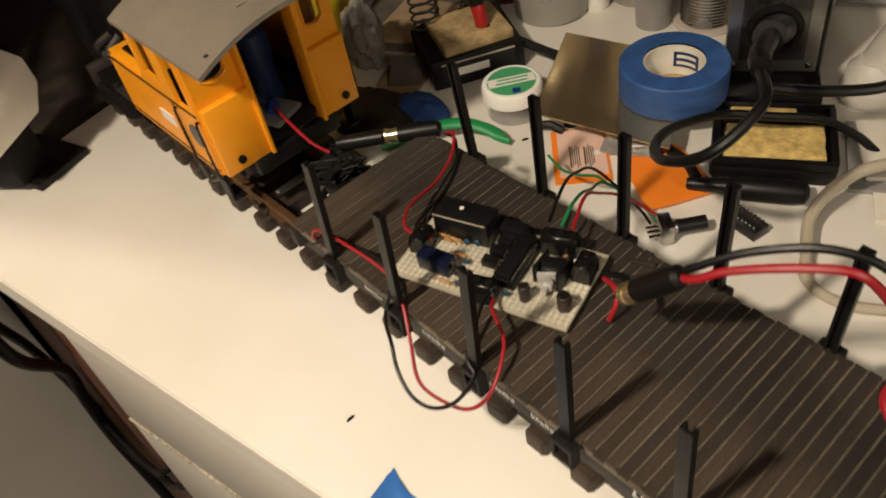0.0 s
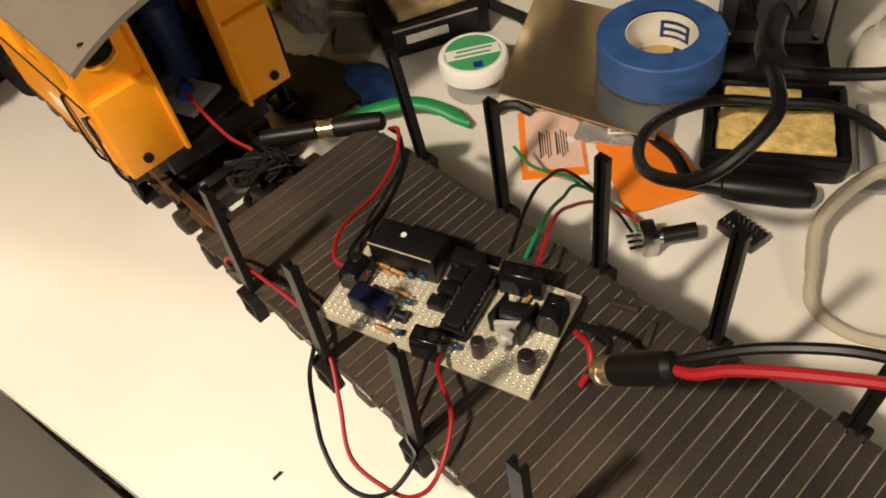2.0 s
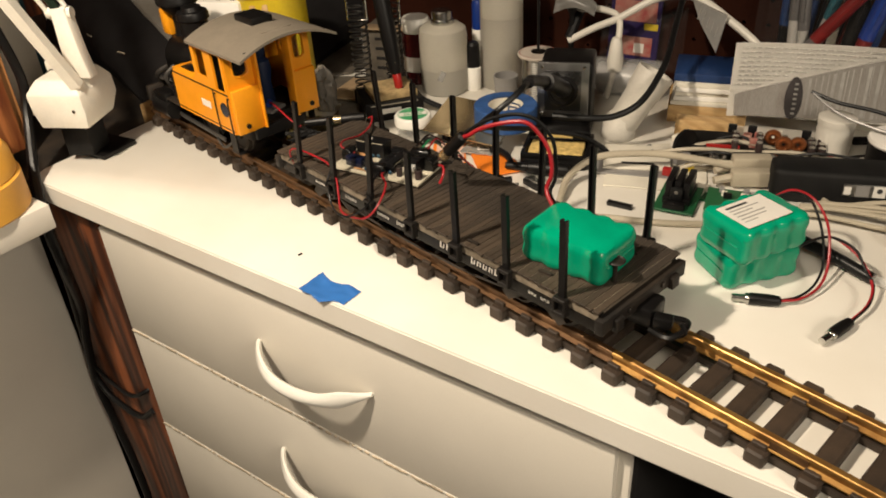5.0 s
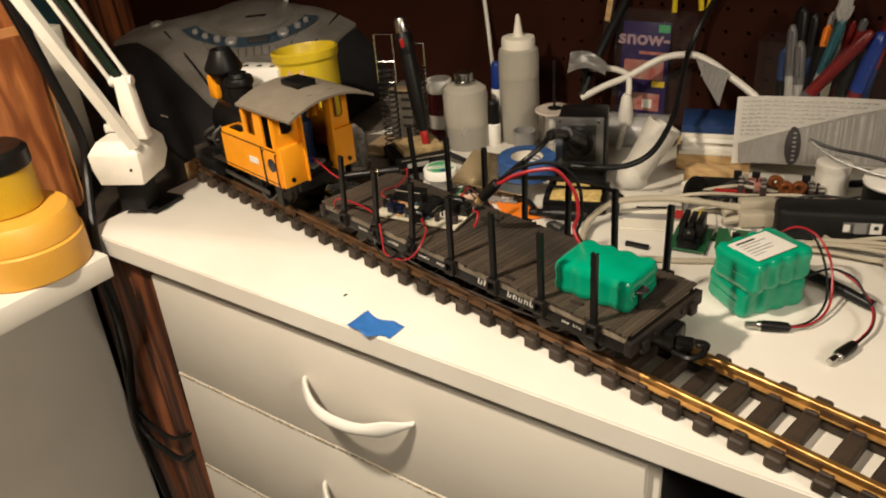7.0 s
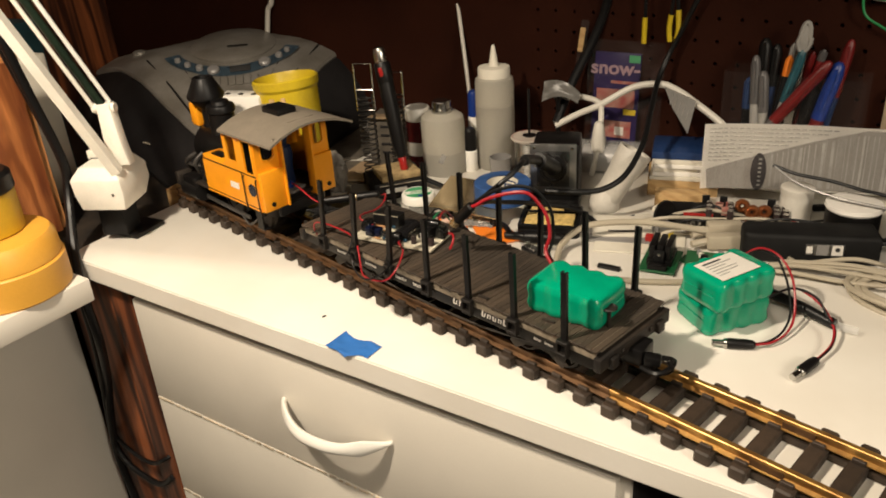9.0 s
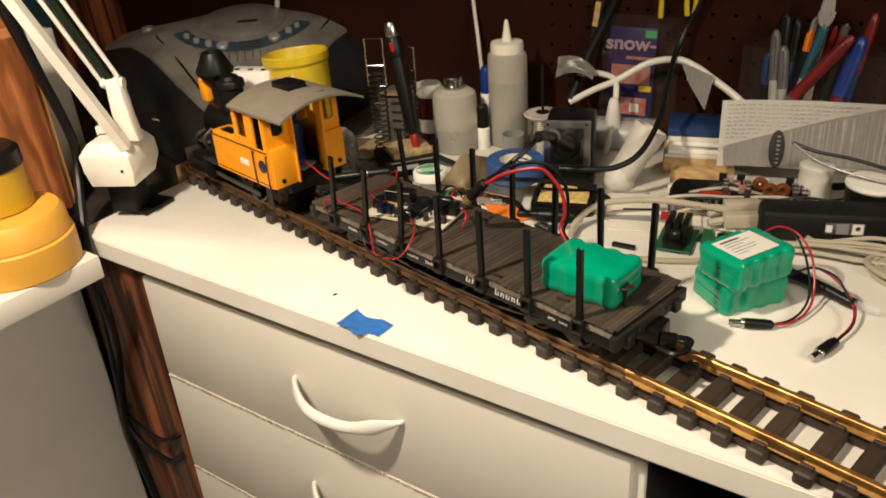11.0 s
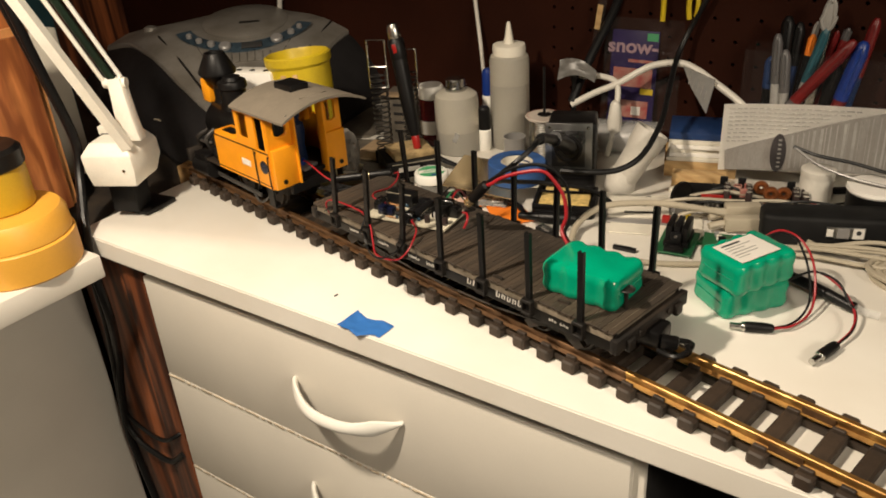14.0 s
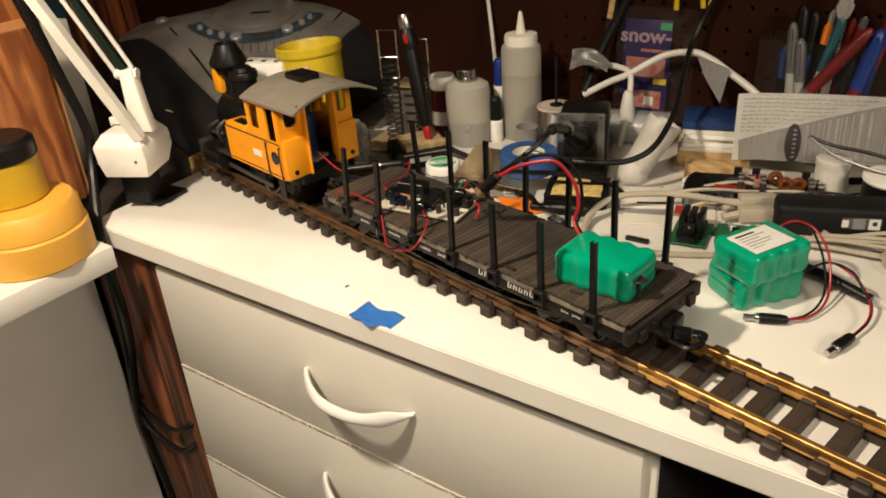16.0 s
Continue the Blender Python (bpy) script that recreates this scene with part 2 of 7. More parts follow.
def lathe(bm, prof, n=28, c=(0, 0, 0), m=None):
    rings = []
    for r, z in prof:
        ring = []
        for k in range(n):
            p = Vector((c[0] + r * math.cos(2 * math.pi * k / n), c[1] + r * math.sin(2 * math.pi * k / n), c[2] + z))
            ring.append(bm.verts.new(m @ p if m else p))
        rings.append(ring)
    for a, b in zip(rings, rings[1:]):
        for k in range(n):
            bm.faces.new((a[k], a[(k + 1) % n], b[(k + 1) % n], b[k]))
    for ring, flip in ((rings[0], True), (rings[-1], False)):
        bm.faces.new(ring[::-1] if flip else ring)
    return bm


def smooth_path(pts, per=8):
    p = [Vector(q) for q in pts]
    p = [p[0] * 2 - p[1]] + p + [p[-1] * 2 - p[-2]]
    out = []
    for i in range(1, len(p) - 2):
        a, b, c, d = p[i - 1:i + 3]
        for k in range(per):
            t = k / per
            out.append(0.5 * (2 * b + (c - a) * t + (2 * a - 5 * b + 4 * c - d) * t * t + (3 * b - a - 3 * c + d) * t ** 3))
    out.append(p[-2])
    return out


def tube(bm, pts, r, n=8, per=8):
    path = smooth_path(pts, per) if len(pts) > 2 else [Vector(q) for q in pts]
    up, rings = Vector((0.3, 0.2, 1)), []
    for i, q in enumerate(path):
        d = (path[min(i + 1, len(path) - 1)] - path[max(i - 1, 0)]).normalized()
        side = d.cross(up)
        side = side.normalized() if side.length > 1e-4 else d.orthogonal().normalized()
        up = side.cross(d).normalized()
        rings.append([bm.verts.new(q + r * (math.cos(2 * math.pi * k / n) * side + math.sin(2 * math.pi * k / n) * up)) for k in range(n)])
    for a, b in zip(rings, rings[1:]):
        for k in range(n):
            bm.faces.new((a[k], a[(k + 1) % n], b[(k + 1) % n], b[k]))
    bm.faces.new(rings[0][::-1])
    bm.faces.new(rings[-1])
    return bm


def prism(bm, poly, lo, hi, m=None, axis="z"):
    """A closed outline pulled from lo to hi along an axis."""
    def at(p, h):
        q = {"z": (p[0], p[1], h), "y": (p[0], h, p[1]), "x": (h, p[0], p[1])}[axis]
        return m @ Vector(q) if m else Vector(q)
    a, b = [bm.verts.new(at(p, lo)) for p in poly], [bm.verts.new(at(p, hi)) for p in poly]
    bm.faces.new(a[::-1])
    bm.faces.new(b)
    for k in range(len(poly)):
        bm.faces.new((a[k], a[(k + 1) % len(poly)], b[(k + 1) % len(poly)], b[k]))
    return bm


def rounded(w, d, r, n=5, cx=0.0, cy=0.0):
    out = []
    for sx, sy, a0 in ((1, 1, 0), (-1, 1, 90), (-1, -1, 180), (1, -1, 270)):
        for k in range(n + 1):
            a = radians(a0 + 90 * k / n)
            out.append((cx + sx * (w / 2 - r) + r * math.cos(a), cy + sy * (d / 2 - r) + r * math.sin(a)))
    return out


def soften(bm, off, seg=2, limit=25):
    bmesh.ops.recalc_face_normals(bm, faces=bm.faces)
    edges = [e for e in bm.edges if len(e.link_faces) == 2 and e.calc_face_angle(0) > radians(limit)]
    bmesh.ops.bevel(bm, geom=edges, offset=off, segments=seg, affect="EDGES", profile=0.5)
    return bm


def mesh_of(name, bm, material, sharp=35):
    bmesh.ops.recalc_face_normals(bm, faces=bm.faces)
    me = bpy.data.meshes.new(name)
    bm.to_mesh(me)
    bm.free()
    me.materials.append(material)
    me.polygons.foreach_set("use_smooth", [True] * len(me.polygons))
    me.set_sharp_from_angle(angle=radians(sharp))
    return me


def part(name, bm, material, parent, label="", kind=""):
    ob = new(name, mesh_of(name, bm, material))
    ob.parent = parent
    return tagged(ob, label, kind=kind)


def thing(name, label, category, x=0.0, y=0.0, z=0.0, rz=0.0, group="", rx=0.0, ry=0.0, kind=""):
    ob = new(name)
    ob.empty_display_size = 0.02
    ob.matrix_world = pose(x, y, z, rx, ry, rz)
    return tagged(ob, label, category, group, kind)


def single(name, bm, material, label, category, group="", kind=""):
    return tagged(new(name, mesh_of(name, bm, material)), label, category, group, kind)


# the desk's own frame: u along its front edge, v inwards
DESK = pose(-0.730, -0.184, 0, 0, 0, 11.3)


def desk(u, v, z=0.0):
    return tuple(DESK @ Vector((u, v, z)))


def in_desk(ob):
    ob.matrix_world = DESK
    return ob


# ---- room ----
FLOOR_Z, CEIL_Z = -0.76, 1.64


def structure(name, c, s, material, label, rz=0.0, frame_m=DESK):
    ob = single(name, box(bm_new(), c, s, rz), material, label, name.split("_")[0], kind="structure")
    ob.matrix_world = frame_m
    return ob


structure("floor", (0.3, -0.9, FLOOR_Z - 0.02), (4.4, 4.0, 0.04), dark_floor, "dark worn floor under the benches")
structure("ceiling", (0.3, -0.9, CEIL_Z + 0.02), (4.4, 4.0, 0.04), plain_wall, "dull painted ceiling of the workroom")
structure("wall_left", (-0.62, -0.9, 0.44), (0.04, 3.6, 2.36), dark_wood, "dark brown panelled side wall beside the bench")
structure("wall_right", (2.4, -0.9, 0.44), (0.04, 3.6, 2.36), plain_wall, "dull painted side wall")
structure("wall_front", (0.9, -2.8, 0.44), (3.0, 0.04, 2.36), plain_wall, "dull painted wall behind the bench user")
PEG_V = 0.52


def pegboard():
    """The back wall: hardboard with a grid of real holes one inch apart, over a dark backing."""
    bm = bm_new()
    step, r = 0.0254, 0.0024
    u0, z0, nu, nz = 0.30, 0.02, 32, 16
    for i in range(nu):
        for j in range(nz):
            cu, cz = u0 + (i + 0.5) * step, z0 + (j + 0.5) * step
            sq = [bm.verts.new((cu + sx * step / 2, PEG_V, cz + sz * step / 2)) for sx, sz in ((-1, -1), (1, -1), (1, 1), (-1, 1))]
            ring = [(cu + r * math.cos(radians(225 + 45 * k)), cz + r * math.sin(radians(225 + 45 * k))) for k in range(8)]
            hole = [bm.verts.new((a, PEG_V, b)) for a, b in ring]
            deep = [bm.verts.new((a, PEG_V + 0.005, b)) for a, b in ring]
            for k in range(8):
                bm.faces.new((hole[k], hole[(k + 1) % 8], deep[(k + 1) % 8], deep[k]))
            for q in range(4):
                bm.faces.new((sq[q], sq[(q + 1) % 4], hole[(2 * q + 2) % 8], hole[2 * q + 1], hole[2 * q]))
    bmesh.ops.remove_doubles(bm, verts=bm.verts, dist=1e-5)
    u1, z1 = u0 + nu * step, z0 + nz * step
    for a, b, c, d in ((-0.64, -0.76, u0, 1.64), (u1, -0.76, 2.42, 1.64), (u0, -0.76, u1, z0), (u0, z1, u1, 1.64)):
        bm.faces.new([bm.verts.new(q) for q in ((a, PEG_V, b), (c, PEG_V, b), (c, PEG_V, d), (a, PEG_V, d))])
    wall = single("wall_back", bm, peg, "dark brown perforated hardboard wall behind the bench", "wall", kind="structure")
    wall.matrix_world = DESK
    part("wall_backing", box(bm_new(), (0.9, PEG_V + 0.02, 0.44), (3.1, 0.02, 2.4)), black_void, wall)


pegboard()


# ---- benches ----
def worktop():
    t = in_desk(thing("worktop", "white laminate bench top with a rounded front corner", "worktop"))
    poly = [(1.75, 0.0), (1.75, 0.515), (-0.012, 0.515), (-0.004, 0.03)]
    poly += [(0.022 - 0.026 * math.cos(radians(a)), 0.026 - 0.026 * math.sin(radians(a))) for a in range(15, 91, 15)]
    part("top_board", soften(prism(bm_new(), poly, -0.0240, 0.0), 0.0011), laminate, t)
    part("front_edging", box(bm_new(), (0.90, -0.0002, -0.0120), (1.74, 0.0010, 0.0200)), laminate, t)
    return t


chipped = surface("chipped_board_edge", (0.62, 0.52, 0.38), 0.8, vary=0.3)


def drawer_unit():
    t = in_desk(thing("drawer_unit", "cream drawer cabinet with white bow handles under the bench top", "drawer cabinet"))
    u0, u1 = 0.0855, 0.639
    part("body", box(bm_new(), ((u0 + u1) / 2, 0.27, -0.43), (u1 - u0 - 0.004, 0.48, 0.65)), drawer_paint, t)
    part("side_panel", box(bm_new(), (u1 + 0.003, 0.26, -0.39), (0.012, 0.49, 0.73), bev=0.001), drawer_paint, t)
    # black sheet over the cream side: the kneehole's shade put into colour
    part("kneehole_shade_sheet", box(bm_new(), (u1 + 0.0105, 0.262, -0.39), (0.003, 0.486, 0.73)), black_void, t, "black sheet for the shade on the kneehole side")
    tops = (-0.0375, -0.166, -0.3055, -0.445)
    for k, z in enumerate(tops):
        h = 0.1275 if k == 0 else 0.1385
        front = part("drawer_front", box(bm_new(), ((u0 + u1) / 2, 0.018, z - h / 2), (u1 - u0, 0.018, h), bev=0.0012), drawer_paint, t)
        bm, cu, cz = bm_new(), 0.3660, -0.0945 - 0.1360 * k
        rings = []
        for i in range(25):
            s = -1 + 2 * i / 24
            a = abs(s) ** 2.3
            u, v, zc = cu + 0.066 * s, 0.009 - 0.0310 * (1 - a), cz + 0.004 * a
            taper = 1 - 0.72 * max(0.0, (abs(s) - 0.62) / 0.38) ** 1.6
            wz, wv = (0.0060 + 0.0032 * max(0.0, 1 - abs(abs(s) - 0.70) / 0.28)) * taper, 0.0050 * (1 - 0.3 * a)
            rings.append([bm.verts.new((u, v + wv * math.cos(q), zc + wz * math.sin(q))) for q in [2 * math.pi * m / 10 for m in range(10)]])
        for a, b in zip(rings, rings[1:]):
            for m in range(10):
                bm.faces.new((a[m], a[(m + 1) % 10], b[(m + 1) % 10], b[m]))
        bm.faces.new(rings[0])
        bm.faces.new(rings[-1][::-1])
        part("handle", bm, white_plastic, front, "white plastic bow handle")
        bm = bm_new()
        q = u0 + 0.002
        while k and q < u1 - 0.01:
            w = random.uniform(0.001, 0.007)
            box(bm, (q + w / 2, 0.0082, z - random.uniform(0.0, 0.0012)), (w, 0.0014, random.uniform(0.0008, 0.0020)))
            q += w + random.choice((0.0006, 0.001, 0.004))
        if k:
            part("chipped_edge", bm, chipped, front, "pale chipped coating along the drawer edge")
        else:
            bm.free()
    return t


def side_bench():
    t = in_desk(thing("side_bench", "white laminate side bench top over a beige cabinet end", "worktop"))
    part("top_board", box(bm_new(), (-0.3130, -0.4725, -0.013), (0.770, 0.90, 0.026), bev=0.0015), laminate, t)
    part("cabinet_end", box(bm_new(), (-0.3915, -0.4665, -0.40), (0.640, 0.97, 0.72), bev=0.001), drawer_paint, t)
    return t


def post():
    t = in_desk(thing("wooden_post", "dark reddish-brown stained wooden post bound with black cable", "post"))
    part("timber", box(bm_new(), (0.0062, 0.052, -0.395), (0.152, 0.06, 0.73), bev=0.006), dark_wood, t)
    part("batten", box(bm_new(), (0.0560, 0.018, -0.395), (0.040, 0.010, 0.73), bev=0.003), dark_wood, t)
    for z in (-0.27,):
        bm = bm_new()
        tube(bm, [(-0.064, 0.04, z - 0.005), (-0.056, 0.018, z - 0.012), (-0.02, 0.012, z - 0.022), (0.03, 0.008, z - 0.020), (0.062, 0.008, z - 0.002), (0.0735, 0.03, z + 0.008)], 0.0028)
        part("cable_band", bm, black_wire, t)
    return t


worktop()
drawer_unit()
side_bench()
post()
shelf = in_desk(thing("side_shelf", "black dusty shelf in the corner beside the bench end", "shelf"))
part("board", box(bm_new(), (-0.31, 0.245, -0.030), (0.58, 0.53, 0.036), bev=0.002), car_black, shelf)
# black panel added so that the kneehole reads as deep shade
kneehole = in_desk(thing("kneehole_shade_panel", "black panel for the shade at the back of the kneehole", "panel", kind="structure"))
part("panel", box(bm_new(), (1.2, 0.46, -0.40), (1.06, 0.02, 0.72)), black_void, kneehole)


# ---- track ----
PITCH = 0.02457
RAIL_Y = (-0.0268, 0.0208)


def track():
    t = thing("model_track", "straight brass model railway track on dark brown ties", "track")
    prof = [(-0.0034, 0), (0.0034, 0), (0.0034, 0.0009), (0.0008, 0.0022), (0.0010, 0.0052), (0.0023, 0.0062), (0.0023, 0.0085),
            (0.0018, 0.0090), (-0.0018, 0.0090), (-0.0023, 0.0085), (-0.0023, 0.0062), (-0.0010, 0.0052), (-0.0008, 0.0022), (-0.0034, 0.0009)]
    for y in RAIL_Y:
        # rails turn from brass to brown at the car's end: its shade is coloured in
        for lo, hi, m, lab in ((-0.765, -0.128, rail_brown, "brown rail with the train's shade in its colour"), (-0.1275, 0.30, brass, "bright worn brass rail")):
            part("rail", prism(bm_new(), [(y + a, 0.0105 + b) for a, b in prof], lo, hi, axis="x"), m, t, lab)
    bm = bm_new()
    box(bm, (0, 0.0015, 0.0050), (0.0118, 0.0770, 0.0104), bev=0.0014, seg=1)
    for y in RAIL_Y:
        for s in (-1, 1):
            box(bm, (0, y + s * 0.0042, 0.0118), (0.0085, 0.0030, 0.0036), bev=0.0005, seg=1)
    me = mesh_of("tie", bm, tie_plastic)
    # four sections of eleven ties, a little further apart at each joint
    for k in [q for first in (0.2495, -0.0259, -0.2997, -0.5751) for q in [first - PITCH * i for i in range(11)] if q > -0.762]:
        ob = new("tie", me)
        ob.parent = t
        ob.matrix_local = pose(k + random.uniform(-0.0006, 0.0006), random.uniform(-0.0005, 0.0005), 0, 0, 0, random.uniform(-1, 1))
    for y in RAIL_Y:
        for x in (-0.0110, -0.2857, -0.5602):
            part("rail_joiner", box(bm_new(), (x, y, 0.0140), (0.022, 0.0052, 0.0062), bev=0.0006), rail_brown, t, "folded brass rail joiner")
        part("web_strip", box(bm_new(), (-0.235, y, 0.0035), (1.06, 0.004, 0.005)), tie_plastic, t)
    return t


track()


# ---- flat car ----
DECK = 0.0612


def flat_car():
    t = thing("flat_car", "weathered black model flat car with tall stakes along both sides", "flat car", -0.297, -0.0035, 0)
    L, Wd = 0.340, 0.0880
    part("deck_core", box(bm_new(), (0, 0, DECK - 0.00445), (L - 0.004, Wd - 0.004, 0.0080)), groove_dust, t, "pale dust in the board joints")
    n = 68
    w = L / n
    meshes = []
    for v in range(4):
        bm = bm_new()
        box(bm, (0, 0, 0), (w - 0.00048, Wd, 0.0016), bev=0.0002, seg=1)
        for q in bm.verts:
            q.co.z += 0.00025 * noise.noise(Vector((q.co.x * 300, q.co.y * 60, v * 7.0)))
        meshes.append(mesh_of("plank", bm, plank_mat))
    for k in range(n):
        ob = new("plank", meshes[k % 4])
        ob.parent = t
        ob.matrix_local = pose(-L / 2 + (k + 0.5) * w, random.uniform(-0.0006, 0.0006), DECK - 0.0008 + random.uniform(-0.00012, 0.00012))
    for s in (-1, 1):
        y = s * (Wd / 2 - 0.001)
        part("side_sill", box(bm_new(), (0, y - math.copysign(0.0040, y), DECK - 0.0110), (L - 0.002, 0.0042, 0.0150), bev=0.0006), sill_black, t)
        part("truss_rod", tube(bm_new(), [(-0.13, y * 0.8, 0.042), (-0.05, y * 0.8, 0.031), (0.05, y * 0.8, 0.031), (0.13, y * 0.8, 0.042)], 0.0009, 6), car_black, t)
    for s in (-1, 1):
        x = s * (L / 2 + 0.001)
        end = part("end_beam", box(bm_new(), (x, 0, DECK - 0.0105), (0.0060, Wd + 0.002, 0.0110), bev=0.0008), car_black, t)
        for y in (-0.030, 0.030):
            part("end_bracket", box(bm_new(), (x + s * 0.004, y, DECK - 0.013), (0.004, 0.008, 0.009), bev=0.0006), car_black, end)
        for y in (-0.018, 0.018):
            part("bolt_head", cyl(bm_new(), (x, y, DECK - 0.010), (x + s * 0.0045, y, DECK - 0.010), 0.0018, n=8), car_black, end)
    # stakes with their pockets
    bm = bm_new()
    prism(bm, [(-0.0023, -0.0012), (-0.0011, -0.0012), (-0.0011, 0.0006), (0.0011, 0.0006), (0.0011, -0.0012), (0.0023, -0.0012), (0.0023, 0.0017), (-0.0023, 0.0017)], -0.014, 0.054)
    stake_me = mesh_of("stake", bm, black_plastic)
    bm = bm_new()
    box(bm, (0, 0, 0), (0.0098, 0.0052, 0.0030), bev=0.0005, seg=1)
    box(bm, (0, 0, -0.0100), (0.0098, 0.0052, 0.0030), bev=0.0005, seg=1)
    box(bm, (-0.0040, 0.0, -0.005), (0.0016, 0.0048, 0.012), bev=0.0003, seg=1)
    box(bm, (0.0040, 0.0, -0.005), (0.0016, 0.0048, 0.012), bev=0.0003, seg=1)
    pocket_me = mesh_of("stake_pocket", bm, sill_black)
    lean = {(-1, -3): (2, -6), (-1, -2): (1, -9), (-1, -1): (2, -7), (-1, 0): (0, -2), (1, -3): (3, -4), (1, 0): (0, 3), (1, 1): (2, 7)}
    for s in (-1, 1):
        for k in range(-3, 4):
            x, y = 0.0045 + k * 0.0462, s * (Wd / 2 + 0.0002)
            ax, ay = lean.get((s, k), (random.uniform(-1.5, 1.5), random.uniform(-2, 2)))
            pocket = new("stake_pocket", pocket_me)
            pocket.parent = t
            pocket.matrix_local = pose(x, y + s * 0.002, DECK - 0.002)
            ob = new("stake", stake_me)
            ob.parent = t
            ob.matrix_local = pose(x, y, DECK, ax, ay * 0.4, 0 if s > 0 else 180)
    # small cast fittings on the boards
    for x, y, rz in ((-0.025, 0.040, 20), (-0.012, 0.036, 110), (0.120, -0.036, 8), (0.146, -0.024, 4), (0.060, -0.041, 0), (0.150, 0.030, 92)):
        y *= Wd / 0.096
        part("deck_fitting", box(bm_new(), (x, y, DECK + 0.0006), (0.010, 0.0022, 0.0022), rz, 0.0003), car_black, t)
    staff = part("brake_staff", cyl(bm_new(), (0.158, -0.012, DECK - 0.006), (0.158, -0.012, DECK + 0.016), 0.0014, n=8), car_black, t)
    bm = bm_new()
    lathe(bm, [(0.0052, 0), (0.0060, 0.0008), (0.0052, 0.0016), (0.0042, 0.0008)], 16, (0.158, -0.012, DECK + 0.0155))
    part("brake_wheel", bm, car_black, staff)
    # white lettering as strokes on the side
    y = -(Wd / 2 + 0.0014) + 0.0040
    groups = ((-0.1180, 0.0130, 0.0026, 6), (-0.0780, 0.0150, 0.0030, 5), (-0.0375, 0.0140, 0.0028, 6), (-0.0153, 0.0120, 0.0034, 5), (0.0317, 0.0190, 0.0058, 3),
              (0.0627, 0.0330, 0.0056, 6), (0.1150, 0.0070, 0.0022, 3), (0.1250, 0.0080, 0.0022, 3))
    for x0, wid, h, cnt in groups:
        bm = bm_new()
        w = wid / cnt
        for k in range(cnt):
            hh = h * (1.0 if k in (0, cnt - 2) else 0.74)
            xx, zz = x0 - 0.002 + w * k, DECK - 0.0142
            box(bm, (xx + w * 0.20, y, zz + hh / 2), (w * 0.17, 0.0003, hh), ry=9)
            box(bm, (xx + w * 0.66, y, zz + h * 0.34), (w * 0.15, 0.0003, h * 0.64), ry=9)
            box(bm, (xx + w * 0.42, y, zz + h * (0.62 if k % 2 else 0.08)), (w * 0.56, 0.0003, h * 0.11), ry=2)
        part("lettering", bm, label_white, t, "white painted bars of lettering")
    # trucks
    for s in (-1, 1):
        truck = part("truck", box(bm_new(), (s * 0.110, 0, 0.0405), (0.050, 0.030, 0.010), bev=0.002), car_black, t)
        for sy in (-1, 1):
            bm = bm_new()
            prism(bm, [(-0.028, 0.030), (-0.020, 0.040), (0.020, 0.040), (0.028, 0.030), (0.022, 0.025), (0.010, 0.033), (-0.010, 0.033), (-0.022, 0.025)], sy * 0.031 - 0.002, sy * 0.031 + 0.002,
                  Matrix.Translation((s * 0.110, 0, 0)), "y")
            part("side_frame", bm, car_black, truck)
        for dx in (-0.019, 0.019):
            x = s * 0.110 + dx
            part("axle", cyl(bm_new(), (x, -0.030, 0.0320), (x, 0.030, 0.0320), 0.0016, n=8), steel, truck)
            for sy in (-1, 1):
                bm = bm_new()
                m = pose(x, sy * 0.0235 + 0.0055, 0.0320, 90, 0, 0) if sy < 0 else pose(x, sy * 0.0235 - 0.0055, 0.0320, -90, 0, 0)
                lathe(bm, [(0.0020, 0.0), (0.0142, 0.0), (0.0142, 0.0018), (0.0125, 0.0022), (0.0122, 0.0062), (0.0100, 0.0066), (0.0090, 0.0052), (0.0040, 0.0052), (0.0035, 0.0075)], 24, m=m)
                part("wheel", bm, car_black, truck)
    # loop-and-hook couplers
    for s in (-1, 1):
        x = s * (L / 2)
        cp = part("coupler", box(bm_new(), (x + s * 0.009, 0.0, 0.0350), (0.024, 0.0090, 0.0045), bev=0.001), black_plastic, t)
        bm = bm_new()
        pts = [(x + s * 0.014, -0.009, 0.036), (x + s * 0.028, -0.011, 0.038), (x + s * 0.032, 0.0, 0.039), (x + s * 0.028, 0.011, 0.038), (x + s * 0.014, 0.009, 0.036)]
        tube(bm, pts, 0.0020, 6)
        part("coupler_loop", bm, black_plastic, cp)
        part("coupler_pocket", box(bm_new(), (x + s * 0.004, 0.001, 0.0420), (0.018, 0.022, 0.014), 8, 0.003), black_plastic, cp)
        part("coupler_spring", box(bm_new(), (x + s * 0.020, -0.004, 0.0430), (0.012, 0.009, 0.008), 24, 0.002), black_plastic, cp)
        bm = bm_new()
        tube(bm, [(x + s * 0.016, 0.0, 0.034), (x + s * 0.026, 0.0, 0.032), (x + s * 0.033, 0.0, 0.038), (x + s * 0.030, 0.0, 0.044)], 0.0018, 6)
        part("coupler_hook", bm, black_plastic, cp)
    return t


flat_car()


# ---- locomotive ----
def arch_window(x, y0, y1, z0, z1, n=6):
    """An opening with rounded top and bottom, as y, z pairs."""
    r = (y1 - y0) / 2
    c = (y0 + y1) / 2
    up = [(c + r * math.cos(radians(a)), z1 - r * 0.6 + r * 0.6 * math.sin(radians(a))) for a in range(0, 181, 180 // n)]
    dn = [(c + r * math.cos(radians(a)), z0 + r * 0.6 + r * 0.6 * math.sin(radians(a))) for a in range(180, 361, 180 // n)]
    return up + dn


